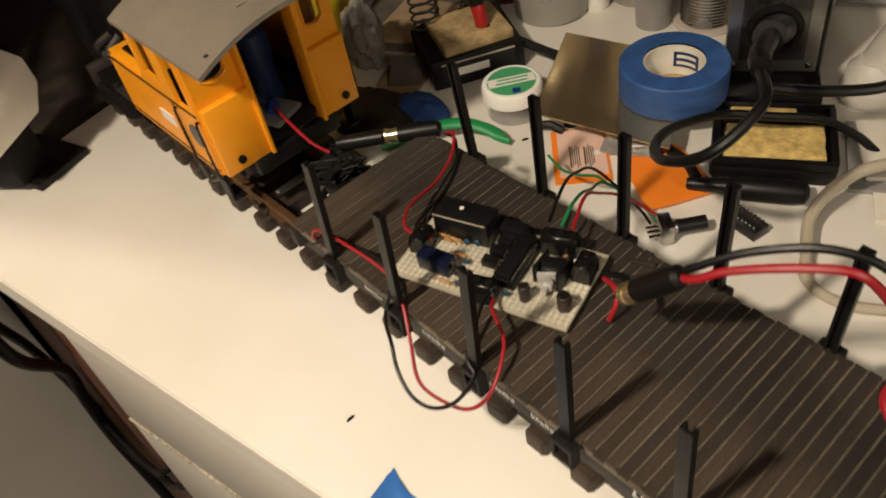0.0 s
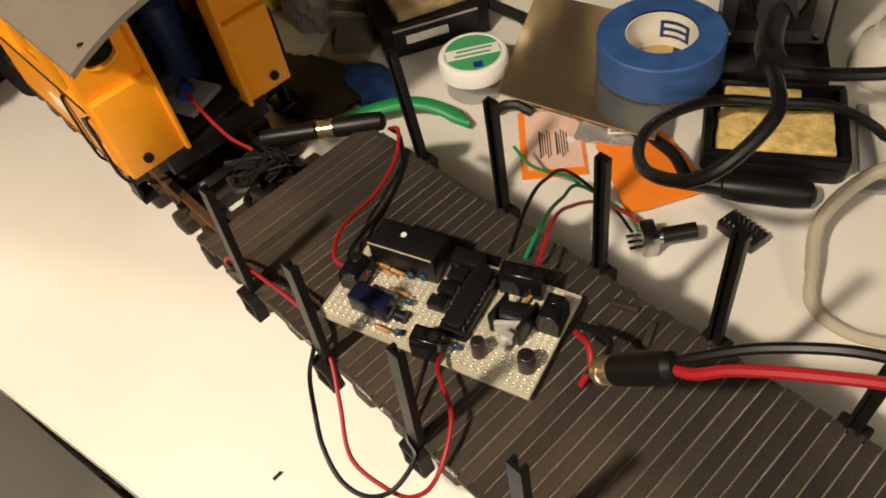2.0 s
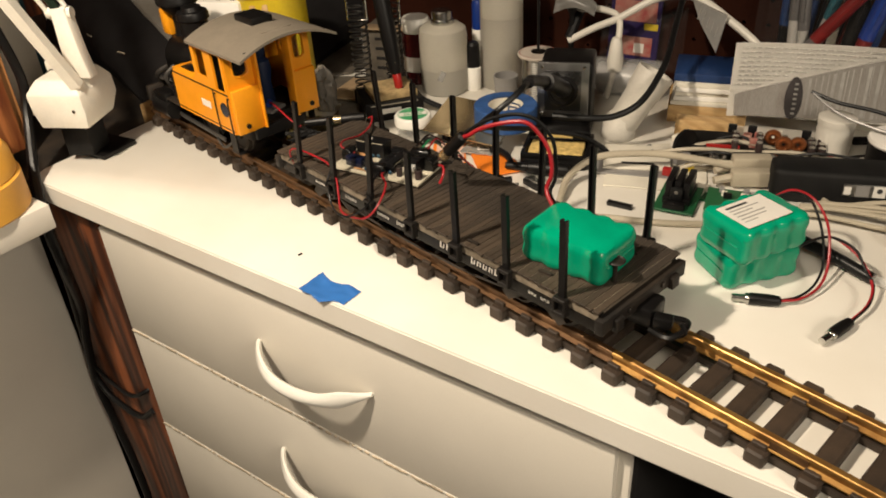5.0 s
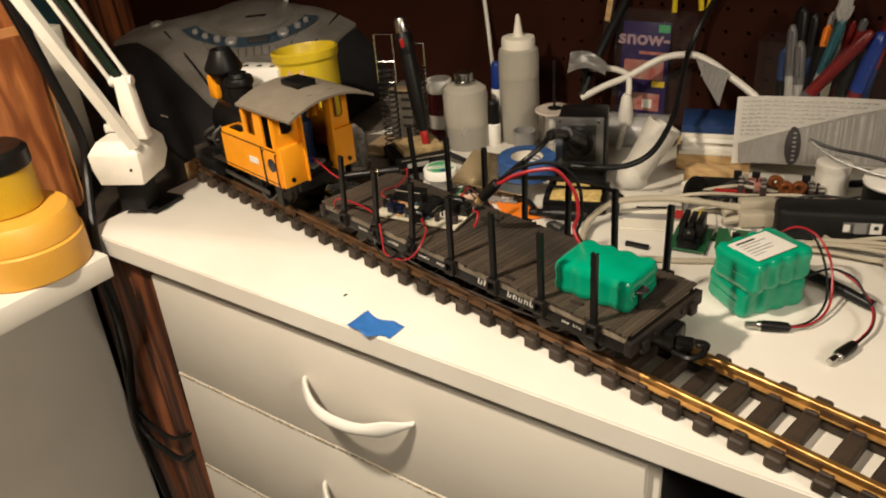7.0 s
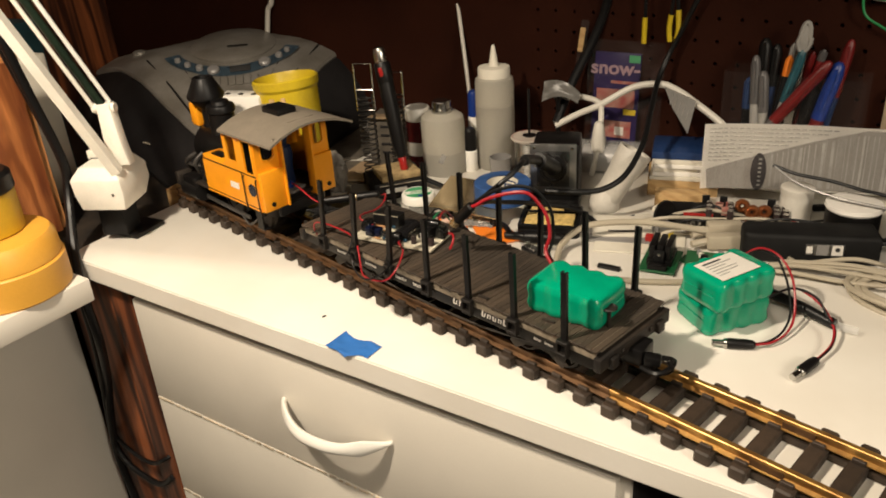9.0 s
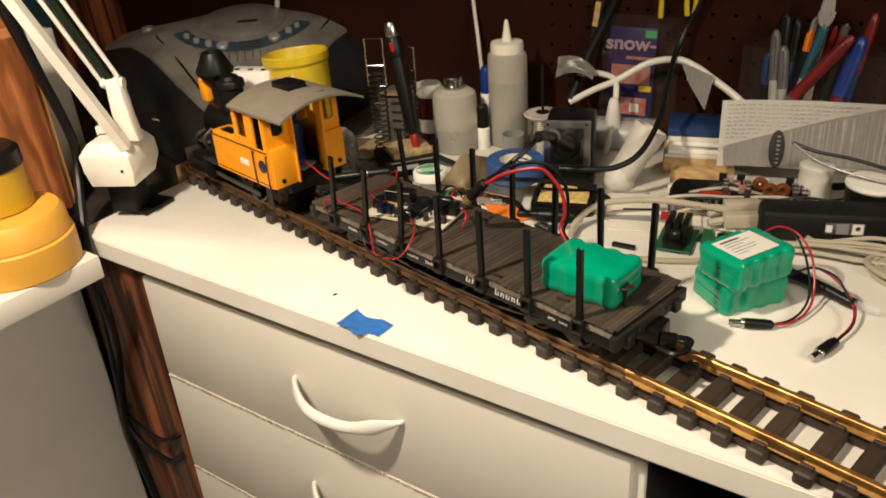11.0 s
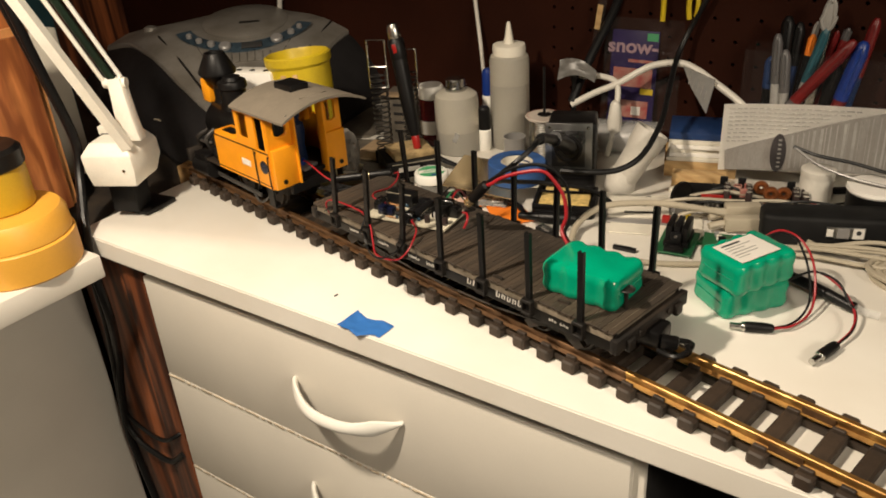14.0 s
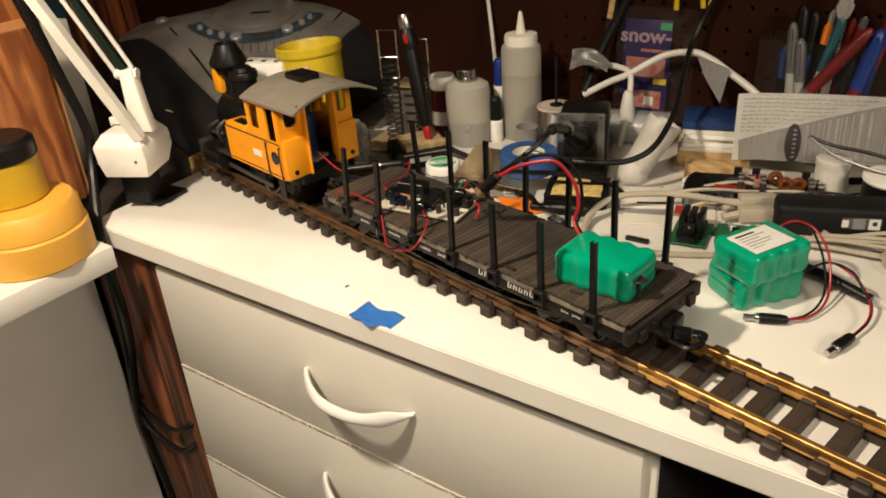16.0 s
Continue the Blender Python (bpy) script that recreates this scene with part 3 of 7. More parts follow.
def holed_panel(bm, outer, holes, lo, hi, axis):
    """A flat panel with openings that go through it: faces filled between the outlines."""
    def at(p, h):
        return Vector({"z": (p[0], p[1], h), "y": (p[0], h, p[1]), "x": (h, p[0], p[1])}[axis])
    for h in (lo, hi):
        edges = []
        for loop in [outer] + holes:
            vs = [bm.verts.new(at(p, h)) for p in loop]
            edges += [bm.edges.new((vs[k], vs[(k + 1) % len(vs)])) for k in range(len(vs))]
        bmesh.ops.triangle_fill(bm, use_beauty=True, edges=edges)
    for loop in [outer] + holes:
        a, b = [bm.verts.new(at(p, lo)) for p in loop], [bm.verts.new(at(p, hi)) for p in loop]
        for k in range(len(loop)):
            bm.faces.new((a[k], a[(k + 1) % len(loop)], b[(k + 1) % len(loop)], b[k]))
    bmesh.ops.remove_doubles(bm, verts=bm.verts, dist=1e-6)
    return bm


def locomotive():
    t = thing("model_locomotive", "small orange plastic model steam locomotive with a grey cab roof", "locomotive", -0.6080, -0.0010, 0)
    # local: rear wall at x = +0.080, front of tanks at x = -0.046
    W = 0.0450
    rear, front = 0.0715, -0.034
    zb, zt, ze = 0.0545, 0.0945, 0.132
    frame_part = part("chassis", box(bm_new(), (-0.0195, 0, 0.0480), (0.177, 0.060, 0.014), bev=0.002), car_black, t)
    part("footplate", box(bm_new(), (-0.012, 0, 0.0535), (0.170, 0.088, 0.0025), bev=0.0006), car_black, t)
    rect = lambda a, b, c, d: [(a, c), (b, c), (b, d), (a, d)]
    for s in (-1, 1):
        y = s * W
        # side: tank below the belt, cab pillars with window and doorway above
        outer = [(front, zb), (rear, zb), (rear, ze), (0.0675, ze), (0.0675, zt - 0.001), (0.0520, zt - 0.001), (0.0520, ze), (0.0390, ze), (0.0390, zt + 0.007),
                 (0.0215, zt + 0.007), (0.0215, ze), (0.0160, ze), (0.0160, zt + 0.006), (0.0100, zt), (front + 0.003, zt), (front, zt - 0.003)]
        bm = prism(bm_new(), outer, y - 0.0012, y + 0.0012, axis="y")
        box(bm, ((0.016 + rear) / 2, y, ze - 0.0022), (rear - 0.016, 0.0020, 0.0044))
        side = part("side_panel", bm, loco_orange, t)
        part("belt_line", box(bm_new(), ((front + rear) / 2, y + s * 0.0015, zt - 0.002), (rear - front, 0.0006, 0.0010)), black_plastic, side)
        part("panel_line", box(bm_new(), (0.0440, y + s * 0.0014, 0.0745), (0.0008, 0.0005, 0.036)), black_plastic, side)
        part("lower_line", box(bm_new(), ((front + rear) / 2, y + s * 0.0014, zb + 0.003), (rear - front, 0.0005, 0.0008)), black_plastic, side)
        part("maker_plate", box(bm_new(), (0.0270, y + s * 0.0016, 0.0745), (0.0160, 0.0006, 0.0065)), label_white, side, "small white plate with unreadable print")
        bm = bm_new()
        cyl(bm, (0.0605, y + s * 0.0012, 0.0765), (0.0605, y + s * 0.0018, 0.0765), 0.0068, n=20)
        part("badge", bm, navy, side, "round dark blue badge")
        part("tank_top", box(bm_new(), (front / 2 + 0.004, y - s * 0.011, zt + 0.0005), (abs(front) + 0.010, 0.022, 0.002), bev=0.0006), loco_orange, t)
        part("tank_hatch", box(bm_new(), (-0.014, y - s * 0.010, zt + 0.0022), (0.022, 0.010, 0.0016), bev=0.0005), black_plastic, t)
        part("tank_front", box(bm_new(), (front + 0.0012, y - s * 0.011, (zb + zt) / 2), (0.0024, 0.022, zt - zb), bev=0.001), loco_orange, t)
        for hx in (0.0480, 0.0715):
            part("handrail", tube(bm_new(), [(hx, y + s * 0.001, zt - 0.005), (hx, y + s * 0.003, zt - 0.007), (hx, y + s * 0.003, zb + 0.004), (hx, y + s * 0.001, zb - 0.004)], 0.0007, 6), black_plastic, side)
        part("window_edge", box(bm_new(), (0.0300, y + s * 0.0014, zt + 0.0078), (0.0185, 0.0006, 0.0012)), loco_orange, side)
        # rear wall leaf with a porthole and a bunker box
        a, b = (-W, -0.0165) if s < 0 else (0.0195, W)
        hole = arch_window(rear, a + 0.0075, b - 0.0065, 0.107, 0.129)
        rear_leaf = part("rear_leaf", holed_panel(bm_new(), rect(a, b, zb, ze + 0.002), [hole[::-1]], rear - 0.0012, rear + 0.0012, "x"), loco_orange, t)
        bm = bm_new()
        ring = [Vector((rear + 0.0014, p, q)) for p, q in arch_window(rear, a + 0.0070, b - 0.0060, 0.1065, 0.1295)]
        tube(bm, ring + [ring[0]], 0.0008, 6, per=2)
        part("window_rim", bm, loco_orange, rear_leaf)
        bm = bm_new()
        prism(bm, [(a, zb), (b, zb), (b, 0.0965), (a, 0.0965)], rear + 0.001, rear + 0.006, axis="x")
        soften(bm, 0.0010)
        part("bunker_face", bm, loco_orange, rear_leaf)
        edge = b if s < 0 else a
        part("door_flange", box(bm_new(), (rear + 0.002, edge, (zb + ze) / 2), (0.013, 0.0022, ze - zb), bev=0.0006), loco_orange, rear_leaf)
        part("bolt_head", cyl(bm_new(), (rear + 0.006, (a + b) / 2 + s * 0.004, zb + 0.007), (rear + 0.0075, (a + b) / 2 + s * 0.004, zb + 0.007), 0.0024, n=12), black_plastic, rear_leaf)
        # cab front
        part("cab_front", box(bm_new(), (0.016, s * (W - 0.0115), (zt + ze) / 2), (0.0024, 0.022, ze - zt)), loco_orange, t)
        part("cab_glass", box(bm_new(), (rear - 0.0016, (a + b) / 2, 0.1165), (0.0006, abs(b - a) - 0.006, 0.026)), smoked, t)
    # curved roof
    bm = bm_new()
    n, top = 14, []
    for k in range(n + 1):
        a = -1 + 2 * k / n
        top.append((a * 0.0505, 0.1465 - 0.0125 * a * a))
    poly = top + [(p, q - 0.0024) for p, q in top[::-1]]
    prism(bm, poly, 0.0175, 0.1130, axis="x")
    roof = part("roof", bm, roof_grey, t, "matt grey curved cab roof")
    part("roof_hatch", box(bm_new(), (0.0560, 0.002, 0.1490), (0.030, 0.022, 0.0065), bev=0.0012), black_plastic, roof, "black roof ventilator")
    part("roof_rib", box(bm_new(), (0.094, 0.0, 0.1463), (0.0030, 0.030, 0.0010), bev=0.0004), roof_grey, roof)
    for y in (-0.045, 0.045):
        part("rivet", cyl(bm_new(), (0.107, y * 0.92, 0.1350), (0.107, y * 0.92, 0.1385), 0.0013, n=10), steel, roof)
    # dark cab interior with backhead and a plain driver shape
    part("cab_floor", box(bm_new(), (0.0435, 0, 0.060), (0.058, 0.086, 0.004)), black_plastic, t)
    part("backhead", box(bm_new(), (0.012, 0, 0.090), (0.016, 0.060, 0.060), bev=0.004), black_plastic, t)
    # boiler, stack, dome, light
    part("boiler", lathe(bm_new(), [(0.020, 0.0), (0.0235, 0.001), (0.0235, 0.098), (0.0215, 0.101), (0.006, 0.102)], 28, m=pose(0.004, 0, 0.0850, 0, -90, 0)), black_plastic, t)
    bm = bm_new()
    lathe(bm, [(0.0100, 0.104), (0.0078, 0.112), (0.0080, 0.126), (0.0208, 0.1395), (0.0212, 0.1425), (0.0122, 0.1600), (0.0112, 0.1625), (0.0084, 0.1625), (0.0066, 0.150)], 28, (-0.088, 0, 0))
    part("smokestack", bm, black_plastic, t, "black flared smokestack")
    bm = bm_new()
    lathe(bm, [(0.0160, 0.104), (0.0142, 0.108), (0.0142, 0.126), (0.0164, 0.128), (0.0162, 0.133), (0.0150, 0.1355), (0.0110, 0.1362), (0.0095, 0.1400), (0.0030, 0.1412)], 28, (-0.060, 0, 0))
    part("sand_dome", bm, black_plastic, t)
    lamp = part("headlight", box(bm_new(), (-0.1085, 0, 0.1175), (0.018, 0.020, 0.028), bev=0.004), loco_orange, t)
    part("lens", cyl(bm_new(), (-0.1170, 0, 0.118), (-0.1190, 0, 0.118), 0.007, n=16), clear, lamp)
    part("lamp_bracket", box(bm_new(), (-0.107, 0, 0.1040), (0.010, 0.008, 0.008), bev=0.001), black_plastic, lamp)
    part("buffer_beam", box(bm_new(), (-0.108, 0, 0.0500), (0.006, 0.092, 0.016), bev=0.001), car_black, t)
    part("rear_beam", box(bm_new(), (0.0755, 0, 0.0500), (0.005, 0.056, 0.011), bev=0.001), black_plastic, t)
    pilot = part("pilot", box(bm_new(), (-0.114, 0, 0.030), (0.016, 0.070, 0.006), ry=-18, bev=0.001), black_plastic, t)
    for k in range(7):
        y = -0.030 + 0.010 * k
        part("pilot_bar", cyl(bm_new(), (-0.110, y * 0.8, 0.044), (-0.122, y, 0.024), 0.0016, n=6), black_plastic, pilot)
    # pipes and levers round the smokebox
    for k, (x0, z0, x1, z1, r) in enumerate(((-0.100, 0.060, -0.086, 0.080, 0.0030), (-0.078, 0.058, -0.070, 0.084, 0.0026), (-0.060, 0.060, -0.040, 0.072, 0.0022), (-0.104, 0.066, -0.060, 0.068, 0.0018))):
        for s in (-1, 1):
            part("pipe", tube(bm_new(), [(x0, s * 0.030, z0), ((x0 + x1) / 2, s * 0.036, (z0 + z1) / 2 + 0.003), (x1, s * 0.026, z1)], r, 8), rod_grey if k % 2 else car_black, t)
    for s in (-1, 1):
        part("air_pump", lathe(bm_new(), [(0.006, 0.0), (0.0075, 0.002), (0.0075, 0.012), (0.005, 0.014), (0.0065, 0.016), (0.0065, 0.026), (0.003, 0.028)], 16, (-0.052, s * 0.034, 0.0575)), black_plastic, t)
    part("cab_plate", box(bm_new(), (0.061, 0.000, 0.0640), (0.020, 0.022, 0.003), 20, 0.0006), plate_dull, t, "pale grey plate inside the cab doorway")
    part("wire_joint", tube(bm_new(), [(0.058, 0.002, 0.0665), (0.062, -0.001, 0.070), (0.066, -0.004, 0.069)], 0.0030, 8), blue_plastic, t, "blue wire joint")
    for s in (-1, 1):
        cyl_part = part("cylinder_block", cyl(bm_new(), (-0.098, s * 0.038, 0.041), (-0.064, s * 0.038, 0.041), 0.0105, n=20), black_plastic, t)
        part("valve_chest", box(bm_new(), (-0.081, s * 0.038, 0.0535), (0.026, 0.014, 0.009), bev=0.001), black_plastic, cyl_part)
        part("connecting_rod", box(bm_new(), (-0.020, s * 0.0345, 0.0335), (0.090, 0.0022, 0.0045), ry=2, bev=0.0005), rod_grey, t)
        part("side_pipe", tube(bm_new(), [(0.055, s * 0.036, 0.055), (0.050, s * 0.040, 0.040), (0.035, s * 0.042, 0.030), (0.020, s * 0.040, 0.034)], 0.0013, 6), rod_grey, t)
        step = part("cab_step", box(bm_new(), (0.062, s * 0.041, 0.0335), (0.014, 0.008, 0.0018), bev=0.0004), black_plastic, t)
        part("step_hanger", box(bm_new(), (0.062, s * 0.044, 0.044), (0.010, 0.0016, 0.022)), black_plastic, step)
        for x in (-0.022, 0.034):
            bm = bm_new()
            m = pose(x, s * 0.0235 - s * 0.0055, 0.0370, 90 if s < 0 else -90, 0, 0)
            lathe(bm, [(0.0030, 0.0), (0.0195, 0.0), (0.0195, 0.0018), (0.0175, 0.0022), (0.0170, 0.0062), (0.0150, 0.0066), (0.0140, 0.0046), (0.0055, 0.0046), (0.0050, 0.0080)], 28, m=m)
            part("driving_wheel", bm, car_black, t)
    bm = bm_new()
    tube(bm, [(0.092, -0.010, 0.037), (0.104, -0.012, 0.038), (0.110, 0.0, 0.038), (0.104, 0.012, 0.038), (0.092, 0.010, 0.037)], 0.0019, 6)
    part("rear_coupler", bm, car_black, t)
    return t


rod_grey = surface("dull_grey_rod", (0.07, 0.065, 0.06), 0.45, 0.4, vary=0.15)
plate_dull = surface("dull_grey_plate", (0.16, 0.155, 0.15), 0.5, vary=0.1)
locomotive()
bm = bm_new()
lathe(bm, [(0.0075, 0.0), (0.0085, 0.002), (0.0070, 0.020), (0.0092, 0.034), (0.0080, 0.042), (0.0035, 0.045), (0.0055, 0.050), (0.0060, 0.055), (0.0040, 0.060)], 14, (-0.566, 0.008, 0.062))
single("driver_figure", bm, blue_figure, "dark blue plain driver figure standing in the cab", "figurine")

# ---- circuit board on the car ----
BOARD = (-0.4000, -0.0392, DECK + 0.0003, 17.0)
BT = 0.0034


def circuit_board():
    t = thing("circuit_board", "tan perfboard motor controller with terminals, relay and chips on the deck", "circuit board", BOARD[0], BOARD[1], BOARD[2], BOARD[3])
    z = BT
    part("perfboard", box(bm_new(), (0.041, 0.0215, BT - 0.0008), (0.0822, 0.0430, 0.0016), bev=0.0002, seg=1), perf, t)
    # pads with a dimple, joined
    bm = bm_new()
    for i in range(32):
        for j in range(16):
            x, y = 0.0013 + 0.00254 * (i + 0.25), 0.0013 + 0.00254 * (j + 0.5)
            ro = [bm.verts.new((x + 0.00108 * math.cos(math.pi * k / 3), y + 0.00108 * math.sin(math.pi * k / 3), z + 0.00002)) for k in range(6)]
            rt = [bm.verts.new((x + 0.00078 * math.cos(math.pi * k / 3), y + 0.00078 * math.sin(math.pi * k / 3), z + 0.00030)) for k in range(6)]
            ri = [bm.verts.new((x + 0.00034 * math.cos(math.pi * k / 3), y + 0.00034 * math.sin(math.pi * k / 3), z + 0.00002)) for k in range(6)]
            for a, b in ((ro, rt), (rt, ri)):
                for k in range(6):
                    bm.faces.new((a[k], a[(k + 1) % 6], b[(k + 1) % 6], b[k]))
    part("solder_pad", bm, solder, t, kind="stuff")
    bm = bm_new()
    for i in range(8):
        for j in range(4):
            cyl(bm, (0.006 + i * 0.010, 0.005 + j * 0.011, 0.0), (0.006 + i * 0.010, 0.005 + j * 0.011, BT - 0.0014), 0.0007, n=6)
    part("trimmed_leads", bm, steel, t, kind="stuff")

    def terminal(x, y, rz, poles=2):
        bm = bm_new()
        w = 0.0051 * poles
        prism(bm, [(-0.0042, 0), (0.0042, 0), (0.0042, 0.0060), (0.0028, 0.0098), (-0.0028, 0.0098), (-0.0042, 0.0070)], -w / 2, w / 2, pose(x, y, z, 0, 0, rz), "x")
        soften(bm, 0.0003, 1)
        tb = part("terminal_block", bm, terminal_black, t)
        for k in range(poles):
            c = pose(x, y, z, 0, 0, rz) @ Vector((-w / 2 + 0.0051 * (k + 0.5), 0, 0.0098))
            bm = bm_new()
            cyl(bm, (c.x, c.y, c.z - 0.001), (c.x, c.y, c.z + 0.0002), 0.0017, n=12)
            part("clamp_screw", bm, steel if (k + poles) % 2 else chip_black, tb)

    terminal(0.0060, 0.0185, 92)
    terminal(0.0450, 0.0030, 6)
    terminal(0.0775, 0.0290, 92)
    terminal(0.0625, 0.0385, 8, 3)
    big = part("large_relay", box(bm_new(), (0.0205, 0.0335, z + 0.0066), (0.0265, 0.0125, 0.0130), 2, 0.0006), chip_black, t, "large black relay case with a white dot")
    part("edge_line", box(bm_new(), (0.0205, 0.02710, z + 0.0129), (0.0255, 0.0004, 0.0005), 2), grey_cable, big)
    part("white_dot", cyl(bm_new(), (0.0185, 0.0345, z + 0.0128), (0.0185, 0.0345, z + 0.0134), 0.0011, n=12), label_white, big)
    part("low_connector", box(bm_new(), (0.0405, 0.0395, z + 0.0030), (0.0120, 0.0062, 0.0060), 2, 0.0005), chip_black, t)
    part("small_relay", box(bm_new(), (0.0185, 0.0098, z + 0.0042), (0.0155, 0.0072, 0.0082), -2, 0.0006), navy, t, "dark blue relay case")
    part("diode", cyl(bm_new(), (0.0282, 0.0098, z + 0.0020), (0.0318, 0.0098, z + 0.0020), 0.0022, n=12), chip_black, t)
    # microcontroller in its socket
    soc = part("socket", box(bm_new(), (0.0495, 0.0235, z + 0.0022), (0.0100, 0.0270, 0.0044), 0, 0.0003), black_plastic, t)
    part("chip", box(bm_new(), (0.0495, 0.0235, z + 0.0060), (0.0066, 0.0262, 0.0032), 0, 0.0005), chip_black, soc)
    for s in (-1, 1):
        for k in range(10):
            part("pin", box(bm_new(), (0.0495 + s * 0.0039, 0.0121 + 0.00254 * k, z + 0.0050), (0.0006, 0.0011, 0.0030)), steel, soc)
    for x, y in ((0.0400, 0.0325), (0.0395, 0.0262), (0.0390, 0.0195)):
        part("optocoupler", box(bm_new(), (x, y, z + 0.0024), (0.0066, 0.0050, 0.0036), 3, 0.0004), chip_black, t)
    # regulator on a folded sink
    sink = part("heat_sink", box(bm_new(), (0.0660, 0.0205, z + 0.0028), (0.0016, 0.0105, 0.0046), -70, 0.0002), sink_metal, t)
    part("sink_fin", box(bm_new(), (0.0720, 0.0220, z + 0.0055), (0.0012, 0.0120, 0.0100), -8, 0.0002), black_plastic, sink)
    part("sink_fin", box(bm_new(), (0.0610, 0.0230, z + 0.0050), (0.0012, 0.0110, 0.0090), -8, 0.0002), black_plastic, sink)
    part("regulator", box(bm_new(), (0.0665, 0.0240, z + 0.0050), (0.0100, 0.0046, 0.0090), 14, 0.0004), chip_black, t)
    part("fixing_screw", cyl(bm_new(), (0.0665, 0.0180, z + 0.0040), (0.0675, 0.0110, z + 0.0040), 0.0014, n=10), sink_metal, sink)
    part("nut", cyl(bm_new(), (0.0668, 0.0165, z + 0.0040), (0.0671, 0.0140, z + 0.0040), 0.0030, n=6), sink_metal, sink)
    for x, y, r in ((0.0605, 0.0085, 0.0025), (0.0770, 0.0100, 0.0030)):
        bm = bm_new()
        lathe(bm, [(r, 0), (r, 0.0065), (r * 0.92, 0.0075), (r * 0.6, 0.0076)], 18, (x, y, z))
        can = part("electrolytic_can", bm, dark_can, t)
        part("can_top", cyl(bm_new(), (x, y, z + 0.0074), (x, y, z + 0.0080), r * 0.75, n=16), steel, can)
    for x, y, a in ((0.0140, 0.0248, -4), (0.0185, 0.0262, -4), (0.0245, 0.0190, -6), (0.0262, 0.0030, -2), (0.0665, 0.0335, 80), (0.0120, 0.0268, -4)):
        d = Vector((math.cos(radians(a)), math.sin(radians(a)), 0))
        c = Vector((x, y, z + 0.0016))
        bm = bm_new()
        lathe(bm, [(0.0005, -0.0030), (0.0010, -0.0026), (0.0008, -0.0018), (0.0008, 0.0018), (0.0010, 0.0026), (0.0005, 0.0030)], 10,
              m=Matrix.Translation(c) @ d.to_track_quat("Z", "Y").to_matrix().to_4x4())
        tube(bm, [c - d * 0.0055 - Vector((0, 0, 0.0016)), c - d * 0.0048, c - d * 0.003], 0.0003, 5, 3)
        tube(bm, [c + d * 0.0055 - Vector((0, 0, 0.0016)), c + d * 0.0048, c + d * 0.003], 0.0003, 5, 3)
        part("resistor", bm, resistor_tan, t)
    for x, y in ((0.0240, 0.0262), (0.0285, 0.0272), (0.0292, 0.0160), (0.0322, 0.0036), (0.0530, 0.0065)):
        bm = bm_new()
        bmesh.ops.create_uvsphere(bm, u_segments=12, v_segments=8, radius=0.0017, matrix=pose(x, y, z + 0.0022) @ Matrix.Diagonal((1, 0.6, 1, 1)))
        part("disc_capacitor", bm, teal_cap, t)
    return t


dark_can = surface("brown_sleeve", (0.045, 0.030, 0.028), 0.3, vary=0.2)
teal_cap = surface("teal_dipped_capacitor", (0.012, 0.05, 0.085), 0.35, vary=0.15)
circuit_board()


def cord(name, pts, r, material, label, category="wire", n=8, group=""):
    dx, dy = {"board wires": (0.0034, 0.0016), "battery leads": (0.0025, 0.0002)}.get(group, (0.0, 0.0))
    return single(name, tube(bm_new(), [(p[0] + dx, p[1] + dy, p[2]) for p in pts], r, n), material, label, category, group)


# wires of the board
cord("red_wire", [(-0.399, -0.019, 0.070), (-0.4085, -0.0245, 0.075), (-0.4215, -0.012, 0.072), (-0.430, 0.010, 0.066), (-0.438, 0.028, 0.066), (-0.4485, 0.040, 0.068), (-0.4560, 0.0405, 0.0645)],
     0.00080, red_wire, "red wire from the board's end terminal to the connector", group="board wires")
cord("black_wire", [(-0.398, -0.016, 0.070), (-0.4065, -0.0205, 0.073), (-0.4175, -0.009, 0.066), (-0.4255, 0.011, 0.062), (-0.4345, 0.0275, 0.0625), (-0.4460, 0.0385, 0.0660), (-0.4560, 0.0405, 0.0645)],
     0.00085, black_wire, "black wire from the board's end terminal to the connector", group="board wires")
cord("red_wire", [(-0.3550, -0.0255, 0.069), (-0.3500, -0.031, 0.071), (-0.3360, -0.039, 0.070), (-0.3290, -0.0535, 0.062), (-0.3333, -0.061, 0.0535), (-0.3434, -0.0645, 0.05), (-0.3600, -0.0655, 0.050),
     (-0.3745, -0.0565, 0.056), (-0.3860, -0.0490, 0.0635), (-0.4000, -0.0445, 0.0690), (-0.4250, -0.0460, 0.0715), (-0.4440, -0.0480, 0.0705), (-0.4500, -0.0490, 0.064), (-0.4490, -0.0450, 0.050)],
     0.00078, red_wire, "long red wire looped over the side of the car", group="board wires")
cord("black_wire", [(-0.3590, -0.0265, 0.069), (-0.3545, -0.034, 0.069), (-0.3460, -0.0500, 0.0640), (-0.3391, -0.0534, 0.061), (-0.3377, -0.0645, 0.058), (-0.3444, -0.0711, 0.054), (-0.3545, -0.0732, 0.054), (-0.3653, -0.0705, 0.058), (-0.3741, -0.0651, 0.064),
     (-0.3890, -0.0570, 0.0600), (-0.3935, -0.0480, 0.0690), (-0.4060, -0.0420, 0.0705), (-0.4220, -0.0420, 0.0680), (-0.4420, -0.0480, 0.0640), (-0.4520, -0.0500, 0.058)],
     0.00082, black_wire, "long black wire looped over the side of the car", group="board wires")
cord("red_wire", [(-0.3268, 0.0080, 0.072), (-0.3200, 0.0060, 0.0735), (-0.3160, 0.0020, 0.070), (-0.3165, -0.0020, 0.0635)], 0.00105, red_wire, "short red wire from the power terminal to the deck", group="board wires")
